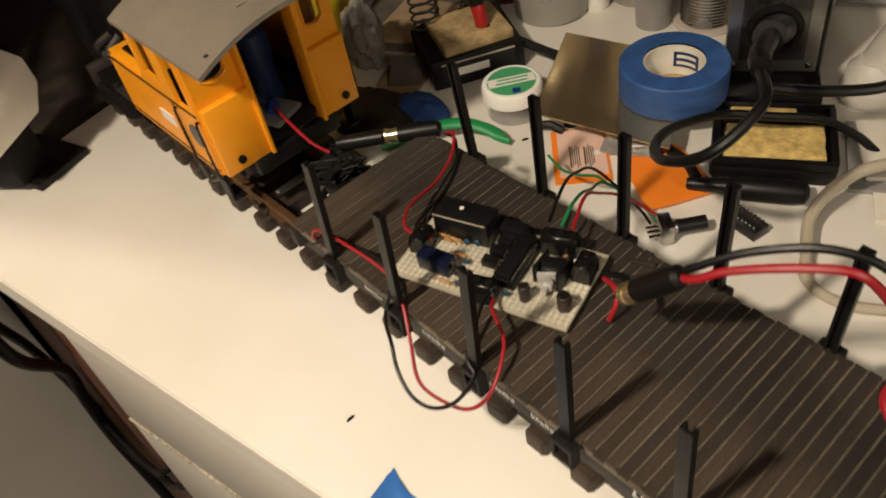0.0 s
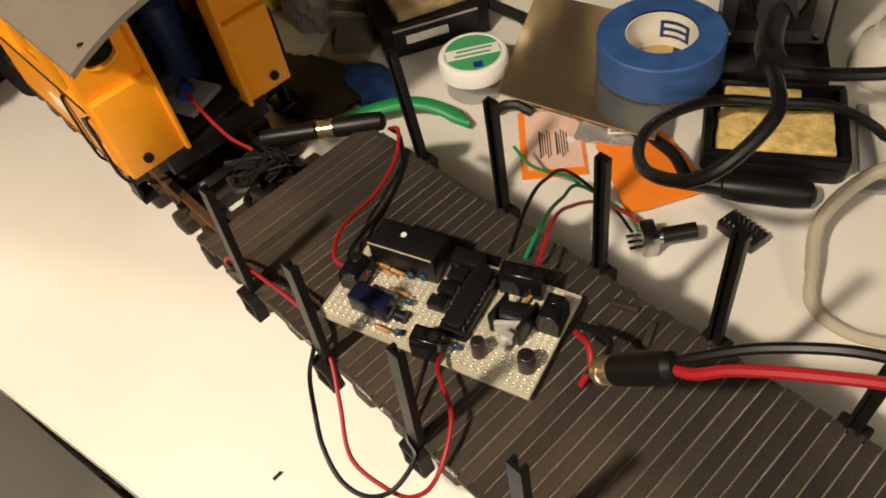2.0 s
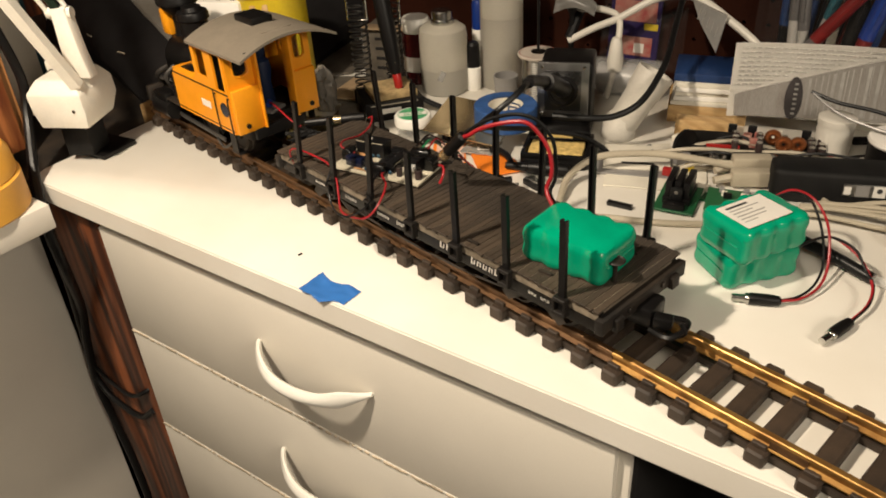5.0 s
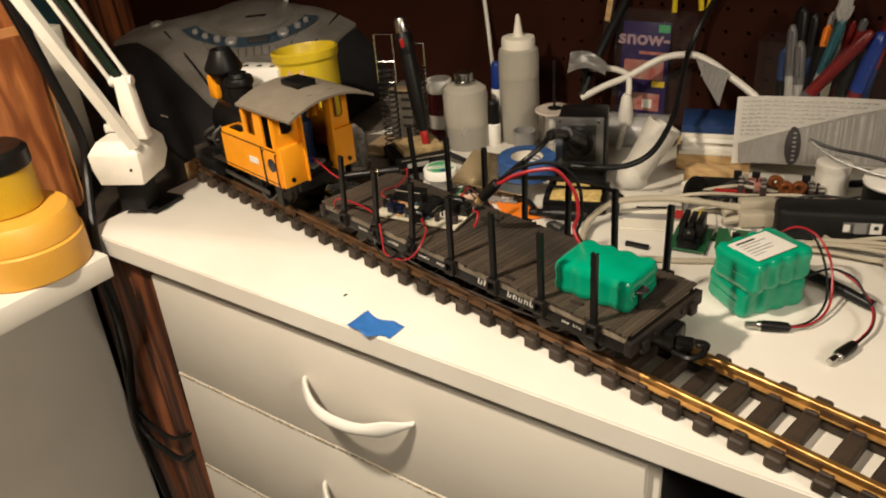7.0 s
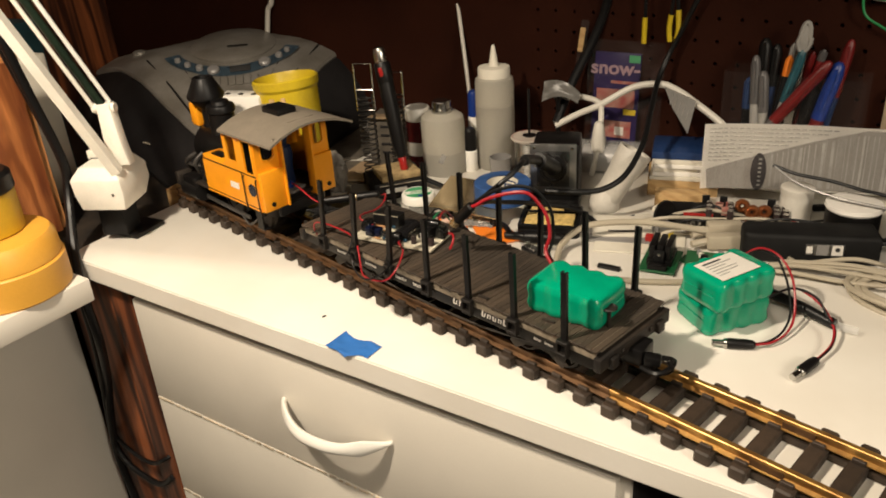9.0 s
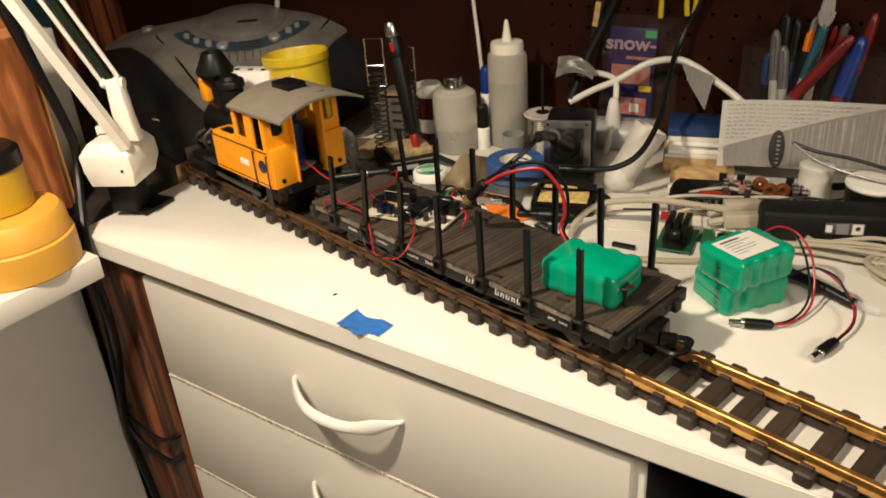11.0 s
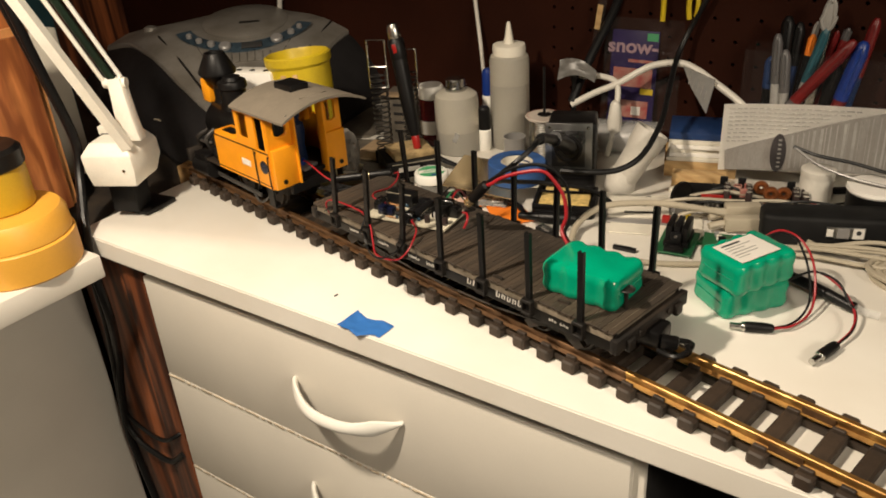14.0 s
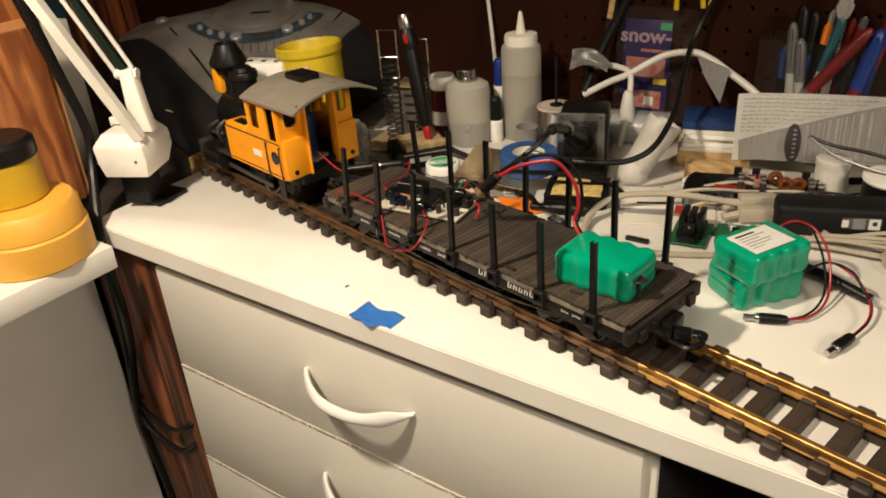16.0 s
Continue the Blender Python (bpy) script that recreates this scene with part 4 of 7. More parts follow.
cord("black_wire", [(-0.3275, 0.0110, 0.072), (-0.3180, 0.0110, 0.0760), (-0.3120, 0.0070, 0.0800), (-0.3085, -0.0010, 0.0850), (-0.3063, -0.0062, 0.0885)], 0.0013, black_wire, "short black wire from the power terminal to the jack", group="board wires")

# ---- barrel connectors ----
def inline_jack(x, y, z, rz, ry, label, group="barrel connectors", scale=1.0):
    t = thing("barrel_jack", label, "connector", x, y, z, rz, group, ry=ry)
    m = Matrix.Diagonal((scale, scale, scale, 1)) @ pose(0, 0, 0, 0, 90, 0)
    part("ring", lathe(bm_new(), [(0.0022, 0.004), (0.0042, 0.0042), (0.0042, 0.0060), (0.0036, 0.0062), (0.0036, 0.0098), (0.0042, 0.0100), (0.0042, 0.0112)], 18, m=m), jack_brass, t, "bright threaded metal ring")
    part("lug", box(bm_new(), (0.0015, 0, 0.0006), (0.0070, 0.0034, 0.0008), bev=0.0002), steel, t)
    part("sleeve", lathe(bm_new(), [(0.0030, 0.0110), (0.0044, 0.0115), (0.0046, 0.0200), (0.0044, 0.0290), (0.0040, 0.0330), (0.0022, 0.0345)], 18, m=m), black_plastic, t)
    return t


inline_jack(-0.3036, -0.0063, 0.0900, 5.3, -47, "black barrel jack with a bright metal ring on the deck")
cord("red_lead", [(-0.2830, -0.0048, 0.1140), (-0.2774, -0.0040, 0.1170), (-0.2700, -0.0005, 0.1225), (-0.2545, 0.0060, 0.1290), (-0.2400, 0.0130, 0.1310), (-0.2317, 0.0180, 0.1224), (-0.2246, 0.0200, 0.1108), (-0.2209, 0.0180, 0.0966), (-0.2218, 0.0140, 0.0855), (-0.2120, 0.0090, 0.0790), (-0.2060, 0.0070, 0.0780)],
     0.0015, red_wire, "thick red lead arching from the jack to the battery pack", group="battery leads")
cord("black_lead", [(-0.2835, -0.0030, 0.1150), (-0.2800, -0.0020, 0.1190), (-0.2673, 0.0050, 0.1280), (-0.2502, 0.0130, 0.1342), (-0.2355, 0.0190, 0.1319), (-0.2264, 0.0240, 0.1195), (-0.2240, 0.0260, 0.1049), (-0.2225, 0.0240, 0.0904), (-0.2235, 0.0200, 0.0801), (-0.2125, 0.0140, 0.0764), (-0.2050, 0.0120, 0.0760)],
     0.0014, black_wire, "thick black lead arching from the jack to the battery pack", group="battery leads")
jack2 = inline_jack(-0.4841, 0.0216, 0.0605, 44.5, -4, "black barrel plug with a bright ring behind the locomotive", scale=1.0)
part("rear_sleeve", lathe(bm_new(), [(0.0016, -0.024), (0.0034, -0.0225), (0.0040, -0.016), (0.0040, 0.0030), (0.0030, 0.0036)], 18, m=pose(0, 0, 0, 0, 90, 0)), black_plastic, jack2)
tangle = []
for k in range(150):
    a = k * 2.13
    rr = 0.0045 + 0.0085 * abs(math.sin(k * 0.37))
    tangle.append((-0.497 + rr * math.cos(a) * 1.05, 0.001 + rr * math.sin(a * 1.13) * 1.15, 0.0440 + 0.0090 * math.sin(k * 0.93)))
single("wire_tangle", tube(bm_new(), tangle, 0.00085, 5, 2), matte_black, "tangle of black wire between locomotive and car", "wire")
cord("red_wire", [(-0.501, -0.003, 0.059), (-0.510, -0.007, 0.064), (-0.524, -0.008, 0.070), (-0.540, -0.006, 0.072), (-0.552, -0.004, 0.070)], 0.00085, red_wire, "red wire running into the locomotive cab", group="board wires")


# ---- battery packs ----
def battery_pack(x, y, z, rz, label, nx=3, ny=1, w=0.062, d=0.051, h=0.027, ry=0.0, rx=0.0, name="battery_pack"):
    """Shrink-wrapped cells: rounded sides follow the row of cells inside."""
    t = thing(name, label, "battery pack", x, y, z, rz, "battery packs", rx=rx, ry=ry)
    bm = bm_new()
    cols, rows, layers = 44, 18, 10
    lumps = 4

    def outline(k, shrink):
        pts = []
        r = 0.006
        base = rounded(w - 2 * shrink, d - 2 * shrink, max(0.001, r - shrink * 0.5), 5)
        dense = []
        for a, b in zip(base, base[1:] + base[:1]):
            va, vb = Vector((*a, 0)), Vector((*b, 0))
            steps = max(1, int((vb - va).length / 0.0022))
            dense += [va.lerp(vb, q / steps) for q in range(steps)]
        for p in dense:
            dent = 0.0
            if abs(abs(p.y) - (d / 2 - shrink)) < 1e-4:
                ph = (p.x / w + 0.5) * lumps
                dent = 0.0021 * (abs(math.cos(math.pi * ph)) ** 3)
                p.y -= math.copysign(dent, p.y)
            pts.append(p)
        return pts

    prof = [(0.0050, 0.0), (0.0018, 0.0010), (0.0004, 0.0035), (0.0, 0.0070), (0.0009, h / 2), (0.0, h - 0.0070), (0.0004, h - 0.0035), (0.0018, h - 0.0010), (0.0050, h)]
    rings = []
    count = None
    for shrink, zz in prof:
        o = outline(0, shrink)
        count = count or len(o)
        # resample each ring to the same count
        seg = [0.0]
        for a, b in zip(o, o[1:] + o[:1]):
            seg.append(seg[-1] + (b - a).length)
        ring = []
        for k in range(count):
            s, i = seg[-1] * k / count, 0
            while seg[i + 1] < s:
                i += 1
            p = o[i].lerp(o[(i + 1) % len(o)], (s - seg[i]) / max(1e-9, seg[i + 1] - seg[i]))
            wob = 0.0006 * noise.noise(Vector((p.x * 90, p.y * 90, zz * 90 + x * 50))) - (0.0008 * abs(math.cos(math.pi * (p.x / w + 0.5) * lumps)) ** 3 if zz > h * 0.7 else 0.0)
            ring.append(bm.verts.new((p.x, p.y, zz + wob)))
        rings.append(ring)
    for a, b in zip(rings, rings[1:]):
        for k in range(count):
            bm.faces.new((a[k], a[(k + 1) % count], b[(k + 1) % count], b[k]))
    bm.faces.new(rings[0][::-1])
    bm.faces.new(rings[-1])
    part("wrap", bm, pack_green, t)
    for s in (-1, 1):
        bm = bm_new()
        tube(bm, [(s * (w / 2 - 0.0006), d * q, h * 0.5) for q in (-0.36, -0.2, 0.0, 0.2, 0.36)], 0.0007, 6)
        part("wrap_seam", bm, pack_green, t)
    return t


battery_pack(-0.1725, -0.0095, DECK, 5.7, "glossy green shrink-wrapped battery pack lying on the car deck", w=0.0625, d=0.0450, h=0.0258)
low = battery_pack(-0.1272, 0.1384, 0, 62.5, "green shrink-wrapped battery pack at the bottom of a stack", w=0.0620, d=0.0480, h=0.0275)
high = battery_pack(-0.1223, 0.1326, 0.0276, 71, "green battery pack with a white label on top of another", w=0.0620, d=0.0480, h=0.0275)
sticker = part("label", box(bm_new(), (-0.0035, -0.001, 0.0281), (0.042, 0.0317, 0.0003), 3), label_white, high, "white printed label")
for k, (wd, th) in enumerate(((0.020, 0.0022), (0.027, 0.0010), (0.018, 0.0010), (0.026, 0.0010), (0.024, 0.0010), (0.012, 0.0008))):
    part("print_line", box(bm_new(), (-0.006 - (0.028 - wd) / 2, 0.0100 - 0.0040 * k, 0.02833), (wd, th, 0.0001), 3), ink if k == 0 else grey_ink, sticker)

# leads and plugs of the stack
def barrel_plug(x, y, rz, label):
    t = thing("barrel_plug", label, "connector", x, y, 0.0045, rz, "barrel plugs")
    m = pose(0, 0, 0, 0, 90, 0)
    part("barrel", lathe(bm_new(), [(0.0016, -0.010), (0.0027, -0.0098), (0.0027, 0.0), (0.0034, 0.0)], 16, m=m), steel, t, "bright metal barrel")
    part("collar", lathe(bm_new(), [(0.0034, -0.001), (0.0040, 0.0), (0.0040, 0.002)], 16, m=m), steel, t)
    part("grip", lathe(bm_new(), [(0.0038, 0.001), (0.0044, 0.003), (0.0043, 0.016), (0.0036, 0.022), (0.0022, 0.0235)], 16, m=m), black_plastic, t)
    return t


barrel_plug(-0.1035, 0.0980, 33, "black barrel plug with a bright metal tip on the bench")
barrel_plug(-0.0425, 0.0970, 82, "black barrel plug with a bright metal tip on the bench")
for k, (mat_, off) in enumerate(((red_wire, 0.0), (black_wire, -0.0034))):
    nm = "red_lead" if k == 0 else "black_lead"
    cord(nm, [(-0.1290, 0.1700 + off, 0.0460), (-0.1180, 0.1764, 0.0545 + off * 0.5), (-0.1044, 0.1806 + off, 0.0520), (-0.0910 + off, 0.1763 + off, 0.0440), (-0.0826 + off, 0.1727 + off, 0.0300), (-0.0741 + off, 0.1584, 0.0130),
              (-0.0716 + off, 0.1416, 0.0060), (-0.0753 + off * 0.6, 0.1222 - off * 0.5, 0.0045), (-0.0838, 0.1110 - off * 0.3, 0.0045)],
         0.0010, mat_, nm.split("_")[0] + " lead curling from the battery stack to a plug", group="stack leads")
    cord(nm, [(-0.1010, 0.1620 + off, 0.0180), (-0.0847, 0.1766 + off, 0.0270 - off * 0.4), (-0.0654 - off * 0.4, 0.1722, 0.0260 - off * 0.5), (-0.0520 - off * 0.3, 0.1688 + off, 0.0180), (-0.0425, 0.1605 - off * 0.6, 0.0100),
              (-0.0380 - off * 0.2, 0.1440, 0.0060), (-0.0394 - off * 0.2, 0.1200, 0.0045)],
         0.0010, mat_, nm.split("_")[0] + " lead curling from the battery stack to a plug", group="stack leads")
cord("sleeved_cable", [(-0.112, 0.188, 0.010), (-0.080, 0.184, 0.008), (-0.0485, 0.1785, 0.0050)], 0.0046, black_wire, "black sleeved cable tail lying by the battery stack", "cable", 12)
cord("vinyl_tubing", [(-0.0480, 0.1784, 0.0050), (-0.040, 0.178, 0.0048), (-0.030, 0.180, 0.0045)], 0.0035, clear, "clear vinyl tubing on the cable tail", "tubing")

# ---- near things on the bench ----
def tape_strip():
    t = in_desk(thing("tape_strip", "torn strip of blue masking tape stuck at the bench edge", "tape"))
    bm = bm_new()
    n, rows = 16, 12
    grid = []
    for i in range(n + 1):
        col = []
        for j in range(rows + 1):
            s, q = i / n, j / rows
            top, low = 0.0262 - 0.0050 * s - 0.0045 * math.sin(math.pi * min(1.0, s * 1.5)) * (s < 0.67), -0.0030 + 0.0045 * s
            rag = 0.0016 * noise.noise(Vector((s * 11, 3.1, 0))) - (0.0042 * math.sin(math.pi * (s - 0.25) / 0.5) if 0.25 < s < 0.75 else 0.0)
            u = 0.3778 + 0.0440 * s + 0.0016 * (1 - s) * q + 0.0010 * noise.noise(Vector((q * 7, 5.2, 0)))
            v = top + (low + rag - top) * q
            lift = 0.0007 + 0.0018 * max(0.0, noise.noise(Vector((s * 5, q * 4, 1.7)))) + 0.0050 * max(0.0, 0.28 - s) * q
            drop = max(0.0, -v - 0.0030)
            col.append(bm.verts.new((u, v if drop == 0 else -0.0030 - drop * 0.4, lift - drop * 0.9)))
        grid.append(col)
    for i in range(n):
        for j in range(rows):
            bm.faces.new((grid[i][j], grid[i + 1][j], grid[i + 1][j + 1], grid[i][j + 1]))
    part("strip", bm, tape_pale_blue, t)


tape_strip()
for p, rz, s in (((-0.399, -0.082), 92, 0.0055), ((-0.476, 0.119), 60, 0.005)):
    single("wire_scrap", box(bm_new(), (p[0], p[1], 0.0009), (s * 0.75, 0.0010, 0.0012), rz, 0.0003), black_wire, "tiny black scrap of insulation on the bench", "scrap", "scraps")
single("chip_offcut", box(bm_new(), (-0.2509, 0.1524, 0.0022), (0.0225, 0.0048, 0.0042), 14, 0.0006), chip_black, "small dark rod lying on the bench behind the car", "rod")

# dual-in-line module lying on its back
mod = thing("pin_module", "small black chip module with rows of pins lying on the bench", "chip", -0.3314, 0.1326, 0, -10)
part("body", box(bm_new(), (0, 0, 0.0035), (0.0200, 0.0105, 0.0060), 0, 0.0005), chip_black, mod)
for s in (-1, 1):
    for k in range(7):
        part("pin", cyl(bm_new(), (-0.0076 + 0.00254 * k, s * 0.0034, 0.0062), (-0.0076 + 0.00254 * k, s * 0.0034, 0.0088), 0.0006, n=6), steel, mod)

# control knob with three wires
pot = thing("potentiometer", "bare potentiometer with a black shaft and soldered wires", "potentiometer", -0.3590, 0.1015, 0, 51)
part("can", box(bm_new(), (0, 0, 0.0070), (0.0075, 0.0130, 0.0125), 0, 0.0015), steel, pot)
part("bushing", cyl(bm_new(), (0.0035, 0, 0.0070), (0.0095, 0, 0.0072), 0.0034, n=16), steel, pot)
part("shaft", cyl(bm_new(), (0.0060, 0, 0.0072), (0.0212, 0, 0.0076), 0.0037, n=18), black_plastic, pot, "black plastic shaft")
for k in (-1, 0, 1):
    part("lug", box(bm_new(), (-0.0060, 0.0035 * k, 0.0060), (0.0065, 0.0016, 0.0006)), steel, pot)
for mat_, nm, pts in ((green_wire, "green_wire", [(-0.3640, 0.1010, 0.009), (-0.374, 0.105, 0.010), (-0.3890, 0.091, 0.030), (-0.3810, 0.070, 0.045), (-0.3700, 0.051, 0.062), (-0.3595, 0.033, 0.074), (-0.3550, 0.021, 0.073)]),
                      (black_wire, "black_wire", [(-0.3660, 0.0990, 0.008), (-0.378, 0.101, 0.014), (-0.3920, 0.087, 0.040), (-0.3860, 0.066, 0.056), (-0.3740, 0.044, 0.070), (-0.3610, 0.020, 0.073)]),
                      (red_wire, "red_wire", [(-0.3620, 0.1040, 0.008), (-0.372, 0.102, 0.014), (-0.3770, 0.088, 0.030), (-0.3720, 0.066, 0.050), (-0.3600, 0.042, 0.072), (-0.3500, 0.022, 0.073)]),
                      (green_wire, "green_wire", [(-0.3880, 0.091, 0.030), (-0.398, 0.094, 0.028), (-0.410, 0.095, 0.022), (-0.424, 0.096, 0.018), (-0.437, 0.099, 0.020)])):
    cord(nm, pts, 0.0008, mat_, nm.split("_")[0] + " wire between the potentiometer and the board", group="control wires")

# flux tub
tub = thing("flux_tub", "round white tub with a green and white printed lid", "tub", -0.5030, 0.1380, 0, 20)
tub.scale = (1, 1, 0.95)
part("pot", lathe(bm_new(), [(0.0165, 0), (0.0175, 0.001), (0.0180, 0.0140), (0.0170, 0.0150)], 32), clear, tub, "clear lower pot")
lid = part("lid", lathe(bm_new(), [(0.0185, 0.0130), (0.0195, 0.0140), (0.0195, 0.0225), (0.0185, 0.0240), (0.0168, 0.0246), (0.0160, 0.0242)], 36), white_plastic, tub, "white screw lid")
disc = part("lid_label", lathe(bm_new(), [(0.0156, 0.0243), (0.0156, 0.0246)], 36), green_print, lid, "green and white paper label")
part("label_band", box(bm_new(), (0, 0.0, 0.02475), (0.0300, 0.0085, 0.0003), 35), label_white, disc)
for k in range(2):
    part("print_line", box(bm_new(), (0.001 * k, 0.002 - 0.004 * k, 0.0250), (0.020, 0.0016, 0.0001), 35), green_print, disc)
part("blue_mark", box(bm_new(), (0.0075, -0.0090, 0.02475), (0.0050, 0.0050, 0.0002), 30), blue_plastic, disc)

# crumpled blue pad and green strap behind the car
bm = bm_new()
rows = []
for r, z in ((0.002, 0.0115), (0.009, 0.0105), (0.015, 0.0080), (0.0182, 0.004), (0.0175, 0.0005)):
    ring = []
    for k in range(26):
        a = 2 * math.pi * k / 26
        rr = r * (1 + 0.28 * noise.noise(Vector((2.2 * math.cos(a), 2.2 * math.sin(a), 0.3))))
        ring.append(bm.verts.new((-0.5535 + rr * 1.15 * math.cos(a), 0.0990 + rr * 0.9 * math.sin(a), z * (1 + 0.35 * noise.noise(Vector((r * 150 * math.cos(a), r * 150 * math.sin(a), 4)))))))
    rows.append(ring)
for a, b in zip(rows, rows[1:]):
    for k in range(26):
        bm.faces.new((a[k], a[(k + 1) % 26], b[(k + 1) % 26], b[k]))
bm.faces.new(rows[0])
bm.faces.new(rows[-1][::-1])
single("foam_pad", bm, foam_blue, "crumpled dark blue foam pad on the bench", "pad")
bm = bm_new()
path = smooth_path([(-0.541, 0.056, 0.006), (-0.526, 0.077, 0.011), (-0.512, 0.095, 0.012), (-0.496, 0.105, 0.009), (-0.4790, 0.1090, 0.003)], 8)
prev = None
for i, p in enumerate(path):
    d = (path[min(i + 1, len(path) - 1)] - path[max(i - 1, 0)]).normalized()
    side = d.cross(Vector((0, 0, 1))).normalized()
    w = 0.0047 * min(1.0, 0.35 + (len(path) - 1 - i) * 0.16)
    row = [bm.verts.new(q) for q in [p + side * w * math.cos(math.pi * j / 7) + Vector((0, 0, 0.0034 * math.sin(math.pi * j / 7))) for j in range(8)] + [p - Vector((0, 0, 0.0010))]]
    if prev:
        for k in range(9):
            bm.faces.new((prev[k], prev[(k + 1) % 9], row[(k + 1) % 9], row[k]))
    else:
        bm.faces.new(row)
    prev = row
bm.faces.new(prev[::-1])
single("green_strap", bm, strap_green, "curved green plastic handle lying on the bench", "handle")

# printed packets under the metal sheet
card = thing("pink_packet", "pale pink instruction card with an orange border", "packet", -0.4385, 0.1275, 0.0, 45)
part("border", box(bm_new(), (0, 0, 0.0006), (0.0330, 0.0500, 0.0008)), orange_paper, card)
inner = part("card", box(bm_new(), (0.001, 0.002, 0.0013), (0.0280, 0.0430, 0.0006)), pink_paper, card)
for k in range(2):
    for j in range(5):
        part("print_line", box(bm_new(), (-0.0060 + 0.0085 * k - 0.0012 * (j % 2), -0.002, 0.00165), (0.0010, 0.0200 - 0.003 * ((j + k) % 3), 0.0001)) if j == 0 else
             box(bm_new(), (-0.0060 + 0.0085 * k + 0.0013 * j, -0.002, 0.00165), (0.0006, 0.0210 - 0.003 * ((j + k) % 3), 0.0001)), ink, inner)
part("punched_hole", cyl(bm_new(), (0.0095, 0.0, 0.0014), (0.0095, 0.0, 0.0017), 0.0022, n=14), label_white, inner)
bm = bm_new()
prism(bm, [(-0.4175, 0.1376), (-0.3778, 0.1111), (-0.3720, 0.1190), (-0.3567, 0.1476), (-0.3948, 0.1653), (-0.4330, 0.1650)], 0.0018, 0.0030)
single("orange_packet", bm, orange_paper, "bright orange plastic packet lying on the bench", "packet")
foil = thing("foil_bag", "crinkled silver bag with a printed label", "bag", -0.4205, 0.1560, 0.0032, 25)
bm = bm_new()
bmesh.ops.create_grid(bm, x_segments=18, y_segments=18, size=0.017)
for q in bm.verts:
    q.co.z = 0.0006 + 0.0032 * abs(noise.noise(Vector((q.co.x * 210, q.co.y * 210, 0.7))))
bmesh.ops.solidify(bm, geom=bm.faces[:], thickness=0.0005)
part("film", bm, bright_foil, foil)
part("label", box(bm_new(), (0.006, -0.006, 0.0036), (0.016, 0.010, 0.0004), 15), label_white, foil)
for k in range(4):
    part("print_line", box(bm_new(), (0.006, -0.009 + 0.002 * k, 0.0039), (0.012, 0.0008, 0.0001), 15), ink, foil)

# flat metal plate with a tape roll lying on it
sheet = thing("metal_sheet", "brown brushed metal plate under the roll of tape", "metal sheet")
bm = bm_new()
prism(bm, [(-0.4730, 0.1250), (-0.3880, 0.1445), (-0.4320, 0.2255), (-0.5170, 0.2060)], 0.0174, 0.0187)
part("sheet", soften(bm, 0.0002, 1), sheet_brass, sheet)
for x, y in ((-0.4640, 0.1480), (-0.4030, 0.1560), (-0.4410, 0.2120), (-0.5030, 0.1960)):
    part("foot", cyl(bm_new(), (x, y, 0.0), (x, y, 0.0175), 0.0045, n=14), black_plastic, sheet)
roll = thing("tape_roll", "roll of blue masking tape lying on the metal plate", "tape roll", -0.4195, 0.1905, 0.0076, 30)
bm = bm_new()
lathe(bm, [(0.0195, 0.0112), (0.0335, 0.0112), (0.0345, 0.0120), (0.0345, 0.0312), (0.0335, 0.0320), (0.0195, 0.0320)], 48)
fs = [f for f in bm.faces if len(f.verts) > 4]
bmesh.ops.delete(bm, geom=fs, context="FACES_ONLY")
part("tape", bm, tape_blue, roll)
roll.scale = (0.92, 0.92, 1)
bm = bm_new()
for r0, r1 in ((0.0195, 0.0172),):
    lathe(bm, [(0.0194, 0.0112), (0.0194, 0.0310), (0.0184, 0.0310), (0.0184, 0.0112)], 48)
bmesh.ops.delete(bm, geom=[f for f in bm.faces if len(f.verts) > 4], context="FACES_ONLY")
core = part("core", bm, card_white, roll, "off-white cardboard core with blue print")
bm = bm_new()
prev = None
for k in range(9):
    a = radians(38 + 7.2 * k)
    row = [bm.verts.new((0.0182 * math.cos(a), 0.0182 * math.sin(a), zz)) for zz in (0.0165, 0.0268)]
    if prev:
        bm.faces.new((prev[0], row[0], row[1], prev[1]))
    prev = row
part("core_print", bm, folder_blue, core)
for z in (0.0195, 0.0238):
    bm, prev = bm_new(), None
    for k in range(7):
        a = radians(46 + 7.2 * k)
        row = [bm.verts.new((0.0180 * math.cos(a), 0.0180 * math.sin(a), z + q)) for q in (-0.0011, 0.0011)]
        if prev:
            bm.faces.new((prev[0], row[0], row[1], prev[1]))
        prev = row
    part("print_line", bm, card_white, core)
hook = cord("black_hook", [(-0.4760, 0.1260, 0.004), (-0.4740, 0.1310, 0.005), (-0.4690, 0.1350, 0.005), (-0.4640, 0.1360, 0.004), (-0.4600, 0.1368, 0.0034)], 0.0028, black_plastic, "curved black plastic clip lying under the sheet edge", "clip")

# sponge tray and handle of a second iron
tray = thing("sponge_tray", "black soldering sponge tray with a yellow sponge", "sponge tray", -0.3545, 0.1945, 0, 31)
bm = bm_new()
prism(bm, rounded(0.066, 0.056, 0.007), 0.0, 0.0090)
part("base", soften(bm, 0.0008), black_plastic, tray)
for x, y, sx, sy in ((0, -0.0255, 0.064, 0.004), (0, 0.0255, 0.064, 0.004), (-0.0305, 0, 0.004, 0.050), (0.0305, 0, 0.004, 0.050), (0, 0.012, 0.060, 0.0030)):
    part("rim", box(bm_new(), (x, y, 0.0115), (sx, sy, 0.0052), 0, 0.0008), black_plastic, tray)
bm = bm_new()
